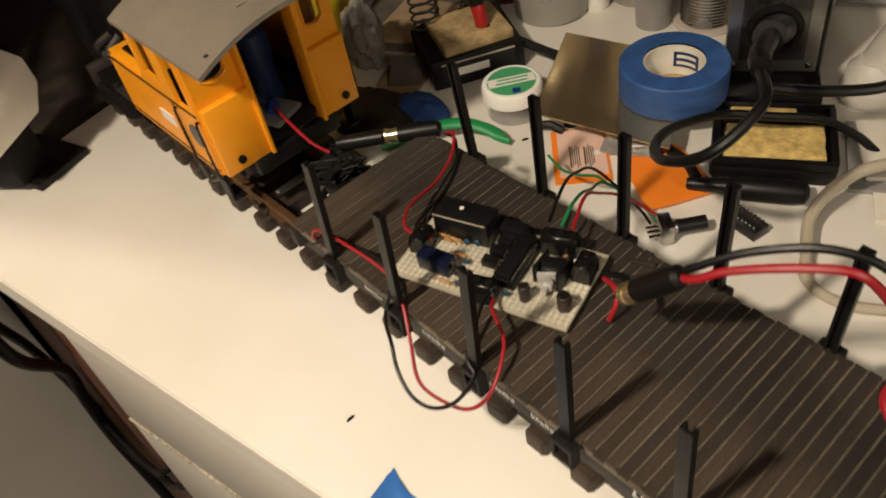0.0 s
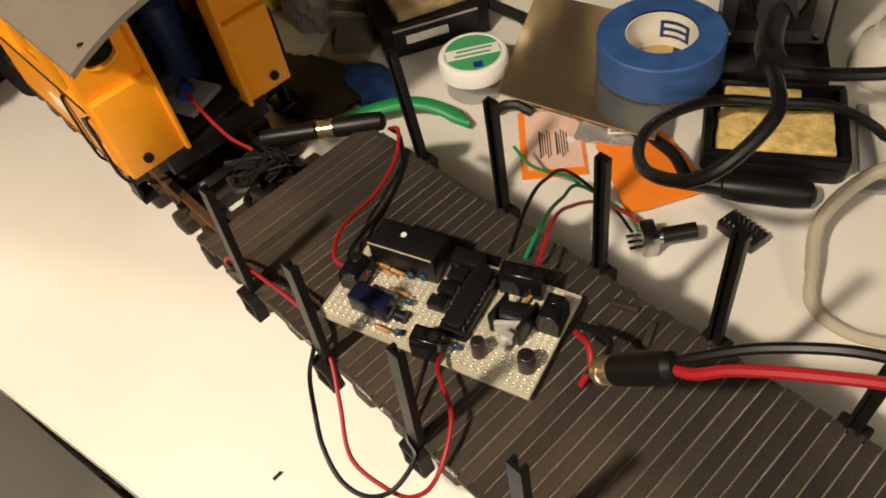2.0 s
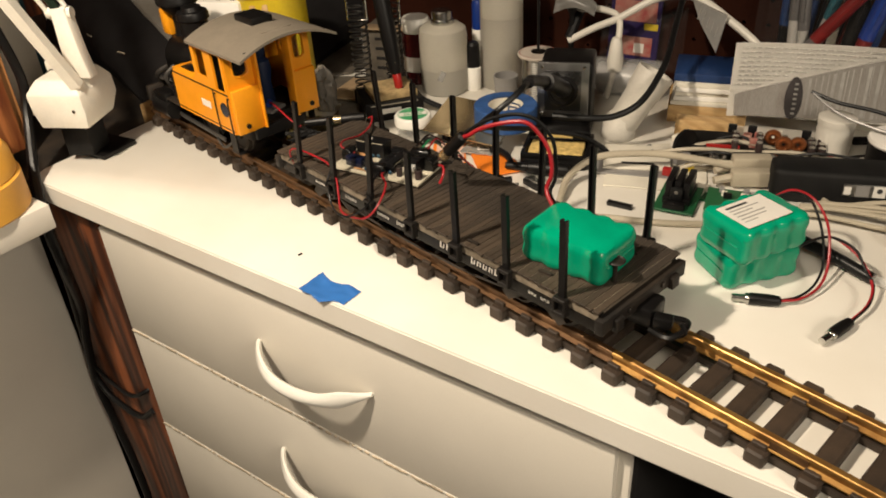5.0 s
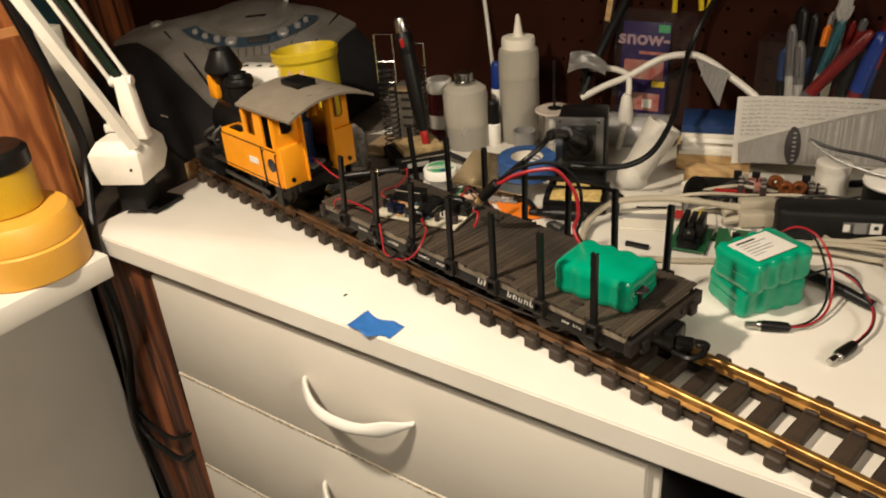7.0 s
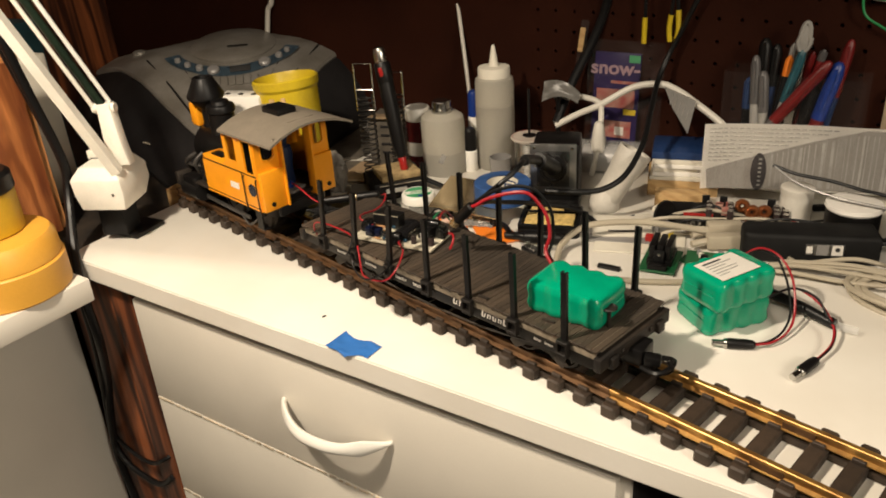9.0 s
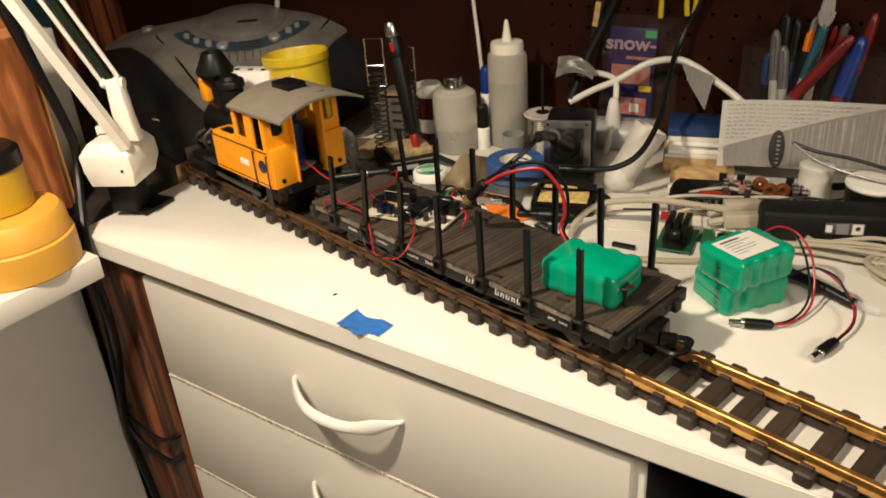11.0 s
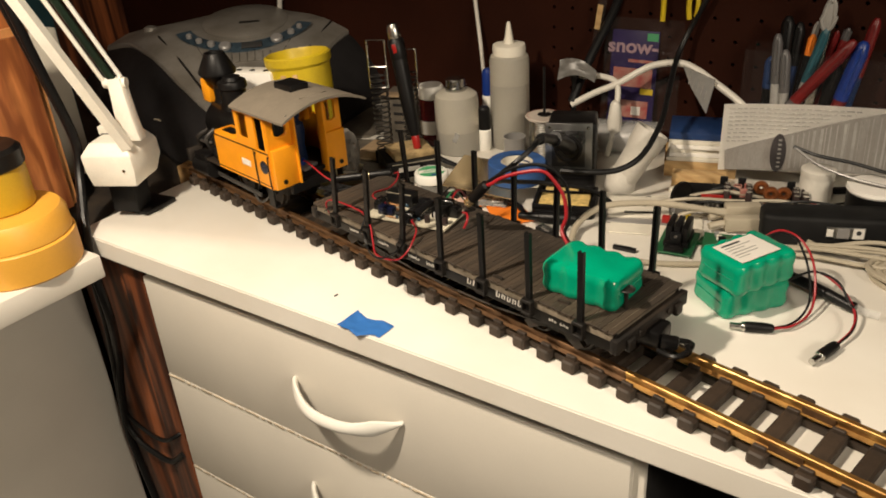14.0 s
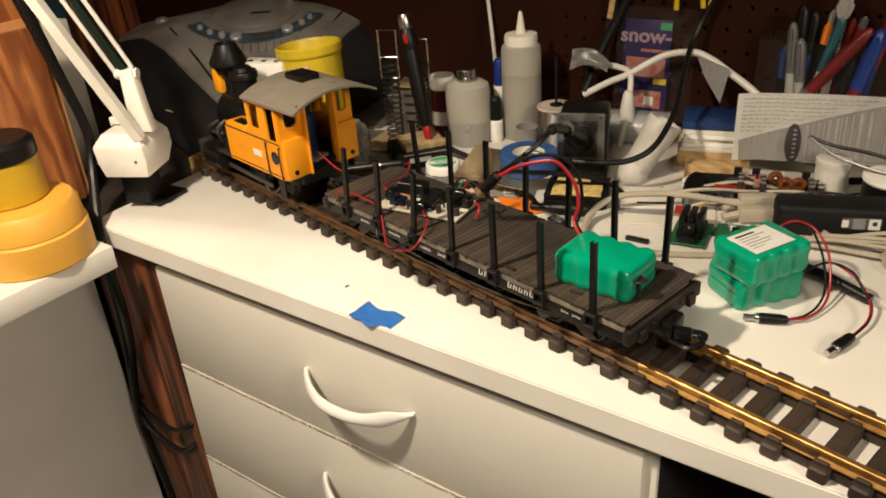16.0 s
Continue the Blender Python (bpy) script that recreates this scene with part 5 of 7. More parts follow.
box(bm, (0, -0.0075, 0.0105), (0.052, 0.0290, 0.0070), 0, 0.001)
bmesh.ops.subdivide_edges(bm, edges=bm.edges[:], cuts=5, use_grid_fill=True)
for q in bm.verts:
    q.co += 0.0009 * noise.noise_vector(q.co * 300)
part("sponge", bm, sponge, tray, "damp yellow cellulose sponge")
part("sponge_offcut", box(bm_new(), (-0.006, 0.0190, 0.0110), (0.036, 0.0090, 0.0050), 0, 0.001), sponge, tray)
grip = thing("iron_grip", "black rubber soldering iron grip lying on the bench", "soldering iron", -0.3520, 0.1480, 0.0070, 29)
part("grip", lathe(bm_new(), [(0.0030, 0.0), (0.0055, 0.002), (0.0068, 0.010), (0.0068, 0.032), (0.0058, 0.040), (0.0030, 0.042)], 20, m=pose(-0.002, 0, 0, 0, 90, 0)), black_plastic, grip)
part("strain_relief", lathe(bm_new(), [(0.0030, -0.020), (0.0036, -0.018), (0.0044, 0.0), (0.0046, 0.002)], 16, m=pose(-0.002, 0, 0, 0, 90, 0)), black_plastic, grip)
cord("iron_cable", [(-0.3690, 0.1430, 0.008), (-0.3800, 0.1490, 0.010), (-0.3950, 0.1520, 0.011), (-0.4040, 0.1570, 0.011)],
     0.0030, black_wire, "black cable leaving the iron grip", "cable", 10)
cord("iron_cable", [(-0.3290, 0.1200, 0.1040), (-0.3180, 0.1040, 0.1105), (-0.3111, 0.0919, 0.1120), (-0.3121, 0.0792, 0.1064), (-0.3181, 0.0694, 0.0983), (-0.3297, 0.0692, 0.0883), (-0.3489, 0.0799, 0.0729), (-0.3649, 0.0979, 0.0598),
     (-0.3741, 0.1172, 0.0519), (-0.3785, 0.1428, 0.0412), (-0.3720, 0.1707, 0.0327), (-0.3546, 0.1867, 0.0290), (-0.3360, 0.2060, 0.0230), (-0.3200, 0.2180, 0.0120), (-0.3080, 0.2200, 0.0040)], 0.0025, black_wire, "thick black soldering iron cable hanging in a loop", "cable", 10)
# soldering station: dark box with a grey face plate and a round socket
plate_frame = surface("pale_grey_plate", (0.40, 0.40, 0.39), 0.32, 1.0, vary=0.1)
plate_grey = surface("dark_face_plate", (0.17, 0.17, 0.17), 0.28, 1.0, vary=0.1)
st = thing("soldering_station", "black soldering station with a grey face plate and round socket", "soldering station", -0.3867, 0.2400, 0, 33)
st.scale = (0.92, 0.92, 0.92)
part("case", box(bm_new(), (0.003, 0.030, 0.040), (0.058, 0.054, 0.080), 0, 0.004), black_plastic, st)
face = part("face_plate", box(bm_new(), (0, 0.001, 0.050), (0.056, 0.004, 0.064), 0, 0.001), plate_frame, st, "grey metal face plate with corner screws")
part("inner_panel", box(bm_new(), (0, -0.0012, 0.050), (0.040, 0.0012, 0.046), 0, 0.0005), plate_grey, face)
for x in (-0.023, 0.023):
    for z in (0.023, 0.077):
        part("screw", cyl(bm_new(), (x, -0.002, z), (x, -0.0012 - 0.0008, z), 0.0020, n=12), steel, face)
        part("screw_head", lathe(bm_new(), [(0.0022, 0.0), (0.0018, 0.0010), (0.0006, 0.0013)], 12, m=pose(x, -0.001, z, 90, 0, 0)), steel, face)
part("socket_ring", lathe(bm_new(), [(0.0175, 0.0), (0.0165, 0.0025), (0.0135, 0.0030), (0.0130, 0.0010)], 28, m=pose(0, -0.001, 0.050, 90, 0, 0)), black_plastic, face)
plug = part("plug", tube(bm_new(), [(0, -0.002, 0.0520), (0.0020, -0.0174, 0.0590), (-0.0050, -0.0466, 0.0755), (-0.0101, -0.0761, 0.0897)], 0.0088, 16), black_plastic, st, "round black plug with a long sleeve")
part("strain_relief", tube(bm_new(), [(-0.0098, -0.0750, 0.0891), (-0.0177, -0.1220, 0.1078), (-0.0180, -0.1413, 0.1130)], 0.0054, 12), black_plastic, plug)
part("base", box(bm_new(), (0.0, 0.010, 0.006), (0.066, 0.060, 0.012), 0, 0.002), black_plastic, st)

# iron stand with sponge, brand plate and two wire coils holding tools
ist = thing("iron_stand", "black soldering iron stand with a tan sponge and chrome coil holders", "iron stand", -0.5720, 0.1640, 0, 62)
part("base", box(bm_new(), (0.0, 0.0, 0.011), (0.066, 0.056, 0.022), 0, 0.0015), black_plastic, ist)
bm = bm_new()
box(bm, (0.002, 0.0, 0.0245), (0.050, 0.046, 0.008), 4, 0.0012)
part("sponge", bm, sponge_tan, ist, "worn tan sponge block")
part("name_plate", box(bm_new(), (0.0, -0.0285, 0.012), (0.052, 0.0012, 0.0130)), black_void, ist, "black name plate with a pale bar")
part("plate_mark", box(bm_new(), (-0.006, -0.0294, 0.012), (0.026, 0.0004, 0.0055)), label_white, ist)
part("plate_frame", box(bm_new(), (0.0, -0.0289, 0.0192), (0.052, 0.0008, 0.0010)), grey_cable, ist)


dark_spring = surface("dark_sprung_steel", (0.10, 0.095, 0.09), 0.34, 0.85, vary=0.25)


def coil_holder(x, y, h, label):
    t = thing("coil_holder", label, "tool holder", x, y, 0.0, 0, "coil holders")
    pts = []
    for k in range(15 * 12 + 1):
        a = 2 * math.pi * k / 12
        f = k / (15 * 12)
        pts.append((0.0100 * math.cos(a), 0.0100 * math.sin(a), 0.020 + (h * 0.62) * f))
    part("coil", tube(bm_new(), pts, 0.0010, 5, 1), dark_spring, t)
    for z, zz in ((h * 0.64, h * 0.80), (h * 0.80, h)):
        part("wire_loop", tube(bm_new(), [(0.009, 0.006, z), (0.009, 0.006, zz), (-0.009, -0.006, zz), (-0.009, -0.006, z), (0.009, 0.006, z)], 0.0012, 6, 1), steel, t)
    part("rod", cyl(bm_new(), (0, 0.011, 0.0), (0, 0.011, h * 0.75), 0.0014, n=8), dark_spring, t)
    part("foot", box(bm_new(), (0, 0.004, 0.010), (0.022, 0.024, 0.020), 0, 0.001), black_plastic, t)


coil_holder(-0.6020, 0.1540, 0.156, "chrome wire coil holder standing behind the locomotive")
coil_holder(-0.5948, 0.1946, 0.138, "chrome wire coil holder beside the bottles")
iron = thing("soldering_iron", "black soldering iron with a red sleeve in its stand", "soldering iron", -0.5610, 0.1700, 0.032, 0)
a, b = Vector((0, 0, 0)), Vector((-0.030, 0.004, 0.132))
d = (b - a)
q = d.to_track_quat("Z", "Y").to_matrix().to_4x4()
part("grip", lathe(bm_new(), [(0.0055, 0.012), (0.0074, 0.020), (0.0090, 0.055), (0.0092, 0.100), (0.0080, 0.116)], 20, m=q), black_plastic, iron)
part("button_housing", lathe(bm_new(), [(0.0084, 0.100), (0.0098, 0.106), (0.0098, 0.124), (0.0086, 0.1265)], 20, m=q), black_plastic, iron)
part("end_cap", lathe(bm_new(), [(0.0074, 0.1262), (0.0078, 0.128), (0.0076, 0.138), (0.0064, 0.143), (0.0030, 0.145)], 20, m=q), steel, iron, "bright metal end cap")
part("button", box(bm_new(), (-0.0215, -0.0040, 0.1140), (0.0050, 0.0040, 0.0110), 40, 0.001, ry=-12), red_plastic, iron)
part("sleeve", lathe(bm_new(), [(0.0030, -0.006), (0.0048, -0.003), (0.0050, 0.013), (0.0040, 0.015)], 16, m=q), red_plastic, iron, "red heat sleeve")
cord("iron_lead", [(-0.5602, 0.1698, 0.0310), (-0.5560, 0.1725, 0.0255), (-0.5436, 0.1800, 0.0200), (-0.5300, 0.1860, 0.0140), (-0.5176, 0.1904, 0.0100), (-0.5050, 0.1900, 0.0060), (-0.4960, 0.1850, 0.0040)], 0.0030, black_wire, "black lead running from the soldering iron", "cable", 10)
cord("iron_lead", [(-0.5612, 0.1712, 0.0300), (-0.5570, 0.1760, 0.0230), (-0.5450, 0.1850, 0.0160), (-0.5300, 0.1930, 0.0090), (-0.5140, 0.1980, 0.0050), (-0.4980, 0.1990, 0.0040)], 0.0026, black_wire, "black lead running from the soldering iron", "cable", 10)

spool_pale = surface("pale_spool_plastic", (0.50, 0.44, 0.38), 0.5, vary=0.08)

# ---- bottles ----
bt = thing("dropper_bottle", "milky plastic bottle with a chrome cap", "bottle", -0.5690, 0.2480, 0)
part("body", lathe(bm_new(), [(0.0255, 0.0), (0.0275, 0.002), (0.0280, 0.030)], 40), milk_low, bt, "lower half filled with liquid")
part("shoulder", lathe(bm_new(), [(0.0280, 0.0302), (0.0278, 0.066), (0.0262, 0.074), (0.0200, 0.0785), (0.0120, 0.0800)], 40), milk, bt)
part("cap", lathe(bm_new(), [(0.0130, 0.0790), (0.0135, 0.0800), (0.0135, 0.0845), (0.0118, 0.0850), (0.0118, 0.0930), (0.0108, 0.0942), (0.0030, 0.0945)], 24), steel, bt, "chrome pump cap")
part("smudge", box(bm_new(), (0.0180, -0.0215, 0.026), (0.006, 0.0006, 0.012), 40, ry=25), grey_ink, bt)
sq = thing("squeeze_bottle", "tall milky squeeze bottle with a pointed nozzle", "bottle", -0.5281, 0.3029, 0)
sq.scale = (0.98, 0.98, 0.94)
part("body", lathe(bm_new(), [(0.0235, 0.0), (0.0250, 0.002), (0.0252, 0.088)], 40), milk_low, sq, "lower part filled with liquid")
part("shoulder", lathe(bm_new(), [(0.0252, 0.0882), (0.0250, 0.118), (0.0238, 0.1235), (0.0205, 0.1260)], 40), milk, sq)
part("collar", lathe(bm_new(), [(0.0205, 0.1255), (0.0208, 0.1340), (0.0200, 0.1385), (0.0085, 0.1400)], 36), card_white, sq, "cream screw collar")
part("nozzle", lathe(bm_new(), [(0.0070, 0.1395), (0.0056, 0.1440), (0.0026, 0.1640), (0.0014, 0.1672)], 20), card_white, sq)
mk = thing("nail_marker", "small white bottle with a tall black cap", "bottle", -0.5430, 0.2700, 0)
part("body", lathe(bm_new(), [(0.0082, 0.0), (0.0088, 0.001), (0.0088, 0.0270), (0.0070, 0.0285)], 20), white_plastic, mk)
part("cap", lathe(bm_new(), [(0.0080, 0.0282), (0.0082, 0.0320), (0.0074, 0.0540), (0.0050, 0.0570)], 20), black_plastic, mk)
bl = thing("blue_capped_tube", "slim white tube with a blue cap", "tube", -0.5640, 0.3020, 0)
part("body", lathe(bm_new(), [(0.0080, 0.0), (0.0080, 0.060), (0.0070, 0.062)], 18), white_plastic, bl)
part("cap", lathe(bm_new(), [(0.0078, 0.061), (0.0076, 0.090), (0.0060, 0.094), (0.0040, 0.095)], 18), blue_plastic, bl)
mr = thing("maroon_bottle", "small maroon bottle with a white cap", "bottle", -0.6150, 0.2480, 0)
part("body", lathe(bm_new(), [(0.0160, 0.0), (0.0170, 0.002), (0.0170, 0.058), (0.0140, 0.064)], 28), maroon, mr)
part("cap", lathe(bm_new(), [(0.0160, 0.062), (0.0166, 0.064), (0.0166, 0.076), (0.0150, 0.0785)], 28), white_plastic, mr)
part("label", lathe(bm_new(), [(0.0173, 0.016), (0.0173, 0.034)], 28), label_white, mr)
cp = thing("grey_cup", "small grey plastic cup", "cup", -0.4940, 0.2720, 0)
bm = bm_new()
lathe(bm, [(0.0120, 0.0), (0.0140, 0.028), (0.0126, 0.028), (0.0110, 0.004)], 28)
part("cup", bm, silver_plastic, cp)
sp = thing("solder_spool", "spool of bright solder with pale pink flanges", "spool", -0.4648, 0.2938, 0)
for z in (0.0, 0.052):
    bm = bm_new()
    lathe(bm, [(0.0080, z), (0.0225, z), (0.0230, z + 0.0008), (0.0230, z + 0.0022), (0.0220, z + 0.003), (0.0080, z + 0.003)], 36)
    part("flange", bm, spool_pale, sp, "pale flange with a red rim")
bm = bm_new()
lathe(bm, [(0.0180, 0.0032)] + [(0.0180 + 0.0005 * (k % 2), 0.0034 + k * 0.0012) for k in range(40)], 30)
part("solder_winding", bm, steel, sp)
bm = lathe(bm_new(), [(0.0205, 0.0552), (0.0214, 0.0553)], 36)
bmesh.ops.delete(bm, geom=[f for f in bm.faces if len(f.verts) > 4], context="FACES_ONLY")
part("rim_print", bm, pink_print, sp)
part("hub", lathe(bm_new(), [(0.0070, 0.0545), (0.0085, 0.0560), (0.0060, 0.0562)], 20), black_plastic, sp)
single("thin_rod", cyl(bm_new(), (-0.4650, 0.2940, 0.050), (-0.4680, 0.2970, 0.112), 0.0016, n=8), black_plastic, "thin black rod standing in the solder spool", "rod")
cord("white_straw", [(-0.6900, 0.3900, 0.32), (-0.6600, 0.3740, 0.23), (-0.6375, 0.3600, 0.1611), (-0.6200, 0.3490, 0.108), (-0.6063, 0.3400, 0.0634)], 0.0026, white_cable, "pale plastic tube hanging in front of the wall", "tube")
# clamp head behind the spool
cl = thing("black_clamp", "small black clamp holding a crumpled grey plastic flap behind the spool", "clamp", -0.4600, 0.3450, 0, 20)
part("stem", lathe(bm_new(), [(0.0090, 0.0), (0.0075, 0.008), (0.0030, 0.014), (0.0030, 0.085), (0.0062, 0.092), (0.0068, 0.104), (0.0030, 0.110)], 18), black_plastic, cl)
part("jaw", box(bm_new(), (0.008, -0.003, 0.104), (0.026, 0.004, 0.008), 12, 0.0014, ry=18), black_plastic, cl)
bm = bm_new()
bmesh.ops.create_grid(bm, x_segments=10, y_segments=8, size=0.5)
for q in bm.verts:
    f, g = q.co.x + 0.5, q.co.y + 0.5
    q.co = Vector((-0.016 + 0.046 * f, -0.006 - 0.010 * g + 0.003 * noise.noise(Vector((f * 4, g * 4, 0.3))), 0.112 - 0.012 * f + 0.008 * math.sin(3.1 * f) - g * 0.022 * (1 - 0.55 * f)))
bmesh.ops.solidify(bm, geom=bm.faces[:], thickness=0.0008)
part("flap", bm, card_grey_film, cl, "crumpled grey plastic flap")

# ---- clutter against the wall ----
jar = thing("clear_canister", "clear plastic canister lying on its side", "canister", -0.3960, 0.3620, 0.0, 25)
part("canister", lathe(bm_new(), [(0.0180, 0.0), (0.0210, 0.002), (0.0210, 0.075), (0.0180, 0.077)], 32, m=pose(-0.036, 0, 0.0215, 0, 90, 0)), clear, jar)
part("content", lathe(bm_new(), [(0.0150, 0.006), (0.0170, 0.010), (0.0170, 0.066), (0.0150, 0.070)], 24, m=pose(-0.036, 0, 0.0200, 0, 90, 0)), silver_plastic, jar)
bag = thing("seed_packet", "purple printed packet in a clear bag against the wall", "packet", -0.4120, 0.3950, 0.026, 14, rx=-6)
bag.scale = (0.98, 1, 0.88)
part("card", box(bm_new(), (0, 0, 0.066), (0.060, 0.0020, 0.128), 0, 0.0008), magenta_card, bag)
part("picture", box(bm_new(), (0.0, -0.0013, 0.066), (0.050, 0.0006, 0.026)), pink_print, bag, "red pictured panel")
part("picture", box(bm_new(), (0.002, -0.0013, 0.022), (0.042, 0.0006, 0.024)), pink_print, bag, "red pictured panel")
part("patch", box(bm_new(), (0.008, -0.0018, 0.020), (0.012, 0.0004, 0.012)), label_white, bag)
part("patch", box(bm_new(), (0.020, -0.0018, 0.048), (0.016, 0.0004, 0.008)), yellow_tub, bag)
part("corner_flash", box(bm_new(), (0.022, -0.0013, 0.122), (0.014, 0.0005, 0.010)), green_print, bag)
part("small_line", box(bm_new(), (0.010, -0.0013, 0.089), (0.034, 0.0005, 0.0040)), pink_print, bag)
mauve_print = surface("dull_mauve_print", (0.36, 0.235, 0.27), 0.5, vary=0.15)
txt = bpy.data.curves.new("word", "FONT")
txt.body, txt.size, txt.align_x, txt.extrude = "snow-", 0.026, "CENTER", 0.0002
txt.offset = 0.0007
tob = new("word", txt)
tob.parent = bag
tob.matrix_local = pose(-0.002, -0.0016, 0.100, 90, 0, 0)
txt.materials.append(mauve_print)
bm = bm_new()
bmesh.ops.create_grid(bm, x_segments=16, y_segments=24, size=0.5, matrix=pose(0.012, -0.006, 0.072, 90, 0, 0) @ Matrix.Diagonal((0.098, 0.150, 1, 1)))
for v in bm.verts:
    v.co.y += 0.006 * noise.noise(Vector((v.co.x * 40, v.co.z * 30, 2.0)))
part("clear_bag", bm, film_clear, bag, "crinkled clear bag")
tag = thing("foil_strip", "yellow foil strip hanging by the packet", "strip", -0.4580, 0.3900, 0.11, 12)
part("strip", box(bm_new(), (0, 0, 0.035), (0.010, 0.0012, 0.066), 0, ry=8), film_clear, tag)
part("stripe", box(bm_new(), (0.0, -0.0012, 0.044), (0.007, 0.0006, 0.030), 0, ry=8), pine, tag)

wye = thing("pipe_elbow", "dull white plastic pipe fitting standing on the bench", "pipe fitting", -0.3320, 0.2760, 0, 45)
q = Vector((0.034, 0.004, 0.058)).to_track_quat("Z", "Y").to_matrix().to_4x4()
bm = bm_new()
lathe(bm, [(0.0120, 0.002), (0.0155, 0.008), (0.0165, 0.044), (0.0182, 0.050), (0.0192, 0.070), (0.0188, 0.0712), (0.0165, 0.0706), (0.0155, 0.046), (0.0135, 0.030)], 36, m=Matrix.Translation((-0.010, 0, 0.004)) @ q)
part("angled_branch", bm, dull_white, wye)
bm = bm_new()
lathe(bm, [(0.0165, 0.0), (0.0172, 0.001), (0.0172, 0.009), (0.0158, 0.012), (0.0150, 0.020), (0.0100, 0.026)], 36, (-0.008, 0, 0))
part("foot_socket", bm, dull_white, wye)

stackp = thing("paper_stack", "stack of magazines and boxes under a blue folder by the wall", "paper stack", -0.3020, 0.3780, 0, 30)
stackp.scale = (0.52, 0.62, 0.92)
part("box", box(bm_new(), (0, 0, 0.010), (0.150, 0.100, 0.020), 0, 0.001), pine, stackp, "raw wood strip")
for k in range(5):
    part("magazine", box(bm_new(), (0.002 * (k % 2), 0.003 * (k % 3), 0.0225 + 0.0052 * k), (0.140 - 0.004 * k, 0.100, 0.0046), 2 * (k % 3) - 2, 0.0006), paper if k % 2 else card_white, stackp)
part("folder", box(bm_new(), (0.0, 0.006, 0.0505), (0.135, 0.096, 0.009), -2, 0.001), folder_blue, stackp, "blue folder on top")

# printed sheet leaning on the clutter
lean_m = pose(-0.262, 0.345, 0.018, 0, 0, 28.0)


def printed_sheet():
    t = thing("printed_sheet", "white printed sheet with a grey diagonal band leaning over the clutter", "paper")
    t.matrix_world = lean_m
    bm = bm_new()
    nx, nz, cols = 22, 8, []
    for i in range(nx + 1):
        col = []
        for j in range(nz + 1):
            x, h = 0.232 * i / nx, 0.070 * j / nz
            y = 0.012 * (h / 0.066) + 0.003 * math.sin(x * 30) * (h / 0.066) + 0.003 * noise.noise(Vector((x * 20, h * 20, 0)))
            col.append(bm.verts.new((x, y, h + 0.003 * math.sin(x * 14))))
        cols.append(col)
    for i in range(nx):
        for j in range(nz):
            bm.faces.new((cols[i][j], cols[i + 1][j], cols[i + 1][j + 1], cols[i][j + 1]))
    bmesh.ops.solidify(bm, geom=bm.faces[:], thickness=0.0003)
    sheet_ob = part("sheet", bm, paper, t)

    def on(x, h):
        y = 0.012 * (h / 0.066) + 0.003 * math.sin(x * 30) * (h / 0.066) + 0.003 * noise.noise(Vector((x * 20, h * 20, 0)))
        return Vector((x, y - 0.0016, h + 0.003 * math.sin(x * 14)))

    def patch(name, quad, material, n=16, off=0.0):
        bm = bm_new()
        rows = []
        for i in range(n + 1):
            s = i / n
            lo = (quad[0][0] + (quad[1][0] - quad[0][0]) * s, quad[0][1] + (quad[1][1] - quad[0][1]) * s)
            hi = (quad[3][0] + (quad[2][0] - quad[3][0]) * s, quad[3][1] + (quad[2][1] - quad[3][1]) * s)
            rows.append([bm.verts.new(on(lo[0] + (hi[0] - lo[0]) * q, lo[1] + (hi[1] - lo[1]) * q) - Vector((0, off, 0))) for q in (0, 0.25, 0.5, 0.75, 1.0)])
        for a, b in zip(rows, rows[1:]):
            for k in range(4):
                bm.faces.new((a[k], b[k], b[k + 1], a[k + 1]))
        return part(name, bm, material, sheet_ob)

    patch("grey_band", [(0.007, 0.001), (0.160, 0.003), (0.160, 0.0675), (0.005, 0.022)], band_grey)
    patch("grey_band", [(0.160, 0.003), (0.228, 0.003), (0.228, 0.0675), (0.160, 0.0675)], band_grey)
    for k in range(28):
        x = 0.070 + 0.0054 * k + rndp.uniform(-0.0012, 0.0012)
        top = min(0.066, 0.022 + 0.0455 * (x - 0.005) / 0.155)
        w = rndp.choice((0.0008, 0.0012, 0.0022, 0.0030))
        patch("pale_column", [(x, 0.005), (x + w, 0.005), (x + w, top * 0.96), (x, top * 0.94)], faint_ink, 2, 0.0005)
    for c, mid, rx, rz in ((0.0589, 0.0205, 0.0078, 0.0200), (0.2010, 0.0340, 0.0090, 0.0240)):
        bm = bm_new()
        bm.faces.new([bm.verts.new(on(c + rx * math.cos(2 * math.pi * k / 24), mid + rz * math.sin(2 * math.pi * k / 24)) - Vector((0, 0.0012, 0))) for k in range(24)])
        part("dark_oval", bm, ink_soft, sheet_ob)
        bm = bm_new()
        for q in range(7):
            box(bm, tuple(on(c + 0.0012, mid - 0.0140 + q * 0.0046) - Vector((0, 0.0020, 0))), (0.0034, 0.0003, 0.0020))
        part("print_mark", bm, grey_ink, sheet_ob)
    bm = bm_new()
    for row in range(9):
        h, x = 0.0655 - 0.0042 * row, 0.006
        while x < 0.138 and h > 0.0265 + 0.30 * (x - 0.005):
            w = rndp.uniform(0.002, 0.008)
            box(bm, tuple(on(x + w / 2, h) - Vector((0, 0.0002, 0))), (w, 0.0002, 0.0011))
            x += w + rndp.uniform(0.0012, 0.0030)
    part("small_print", bm, thin_print, sheet_ob, kind="stuff")


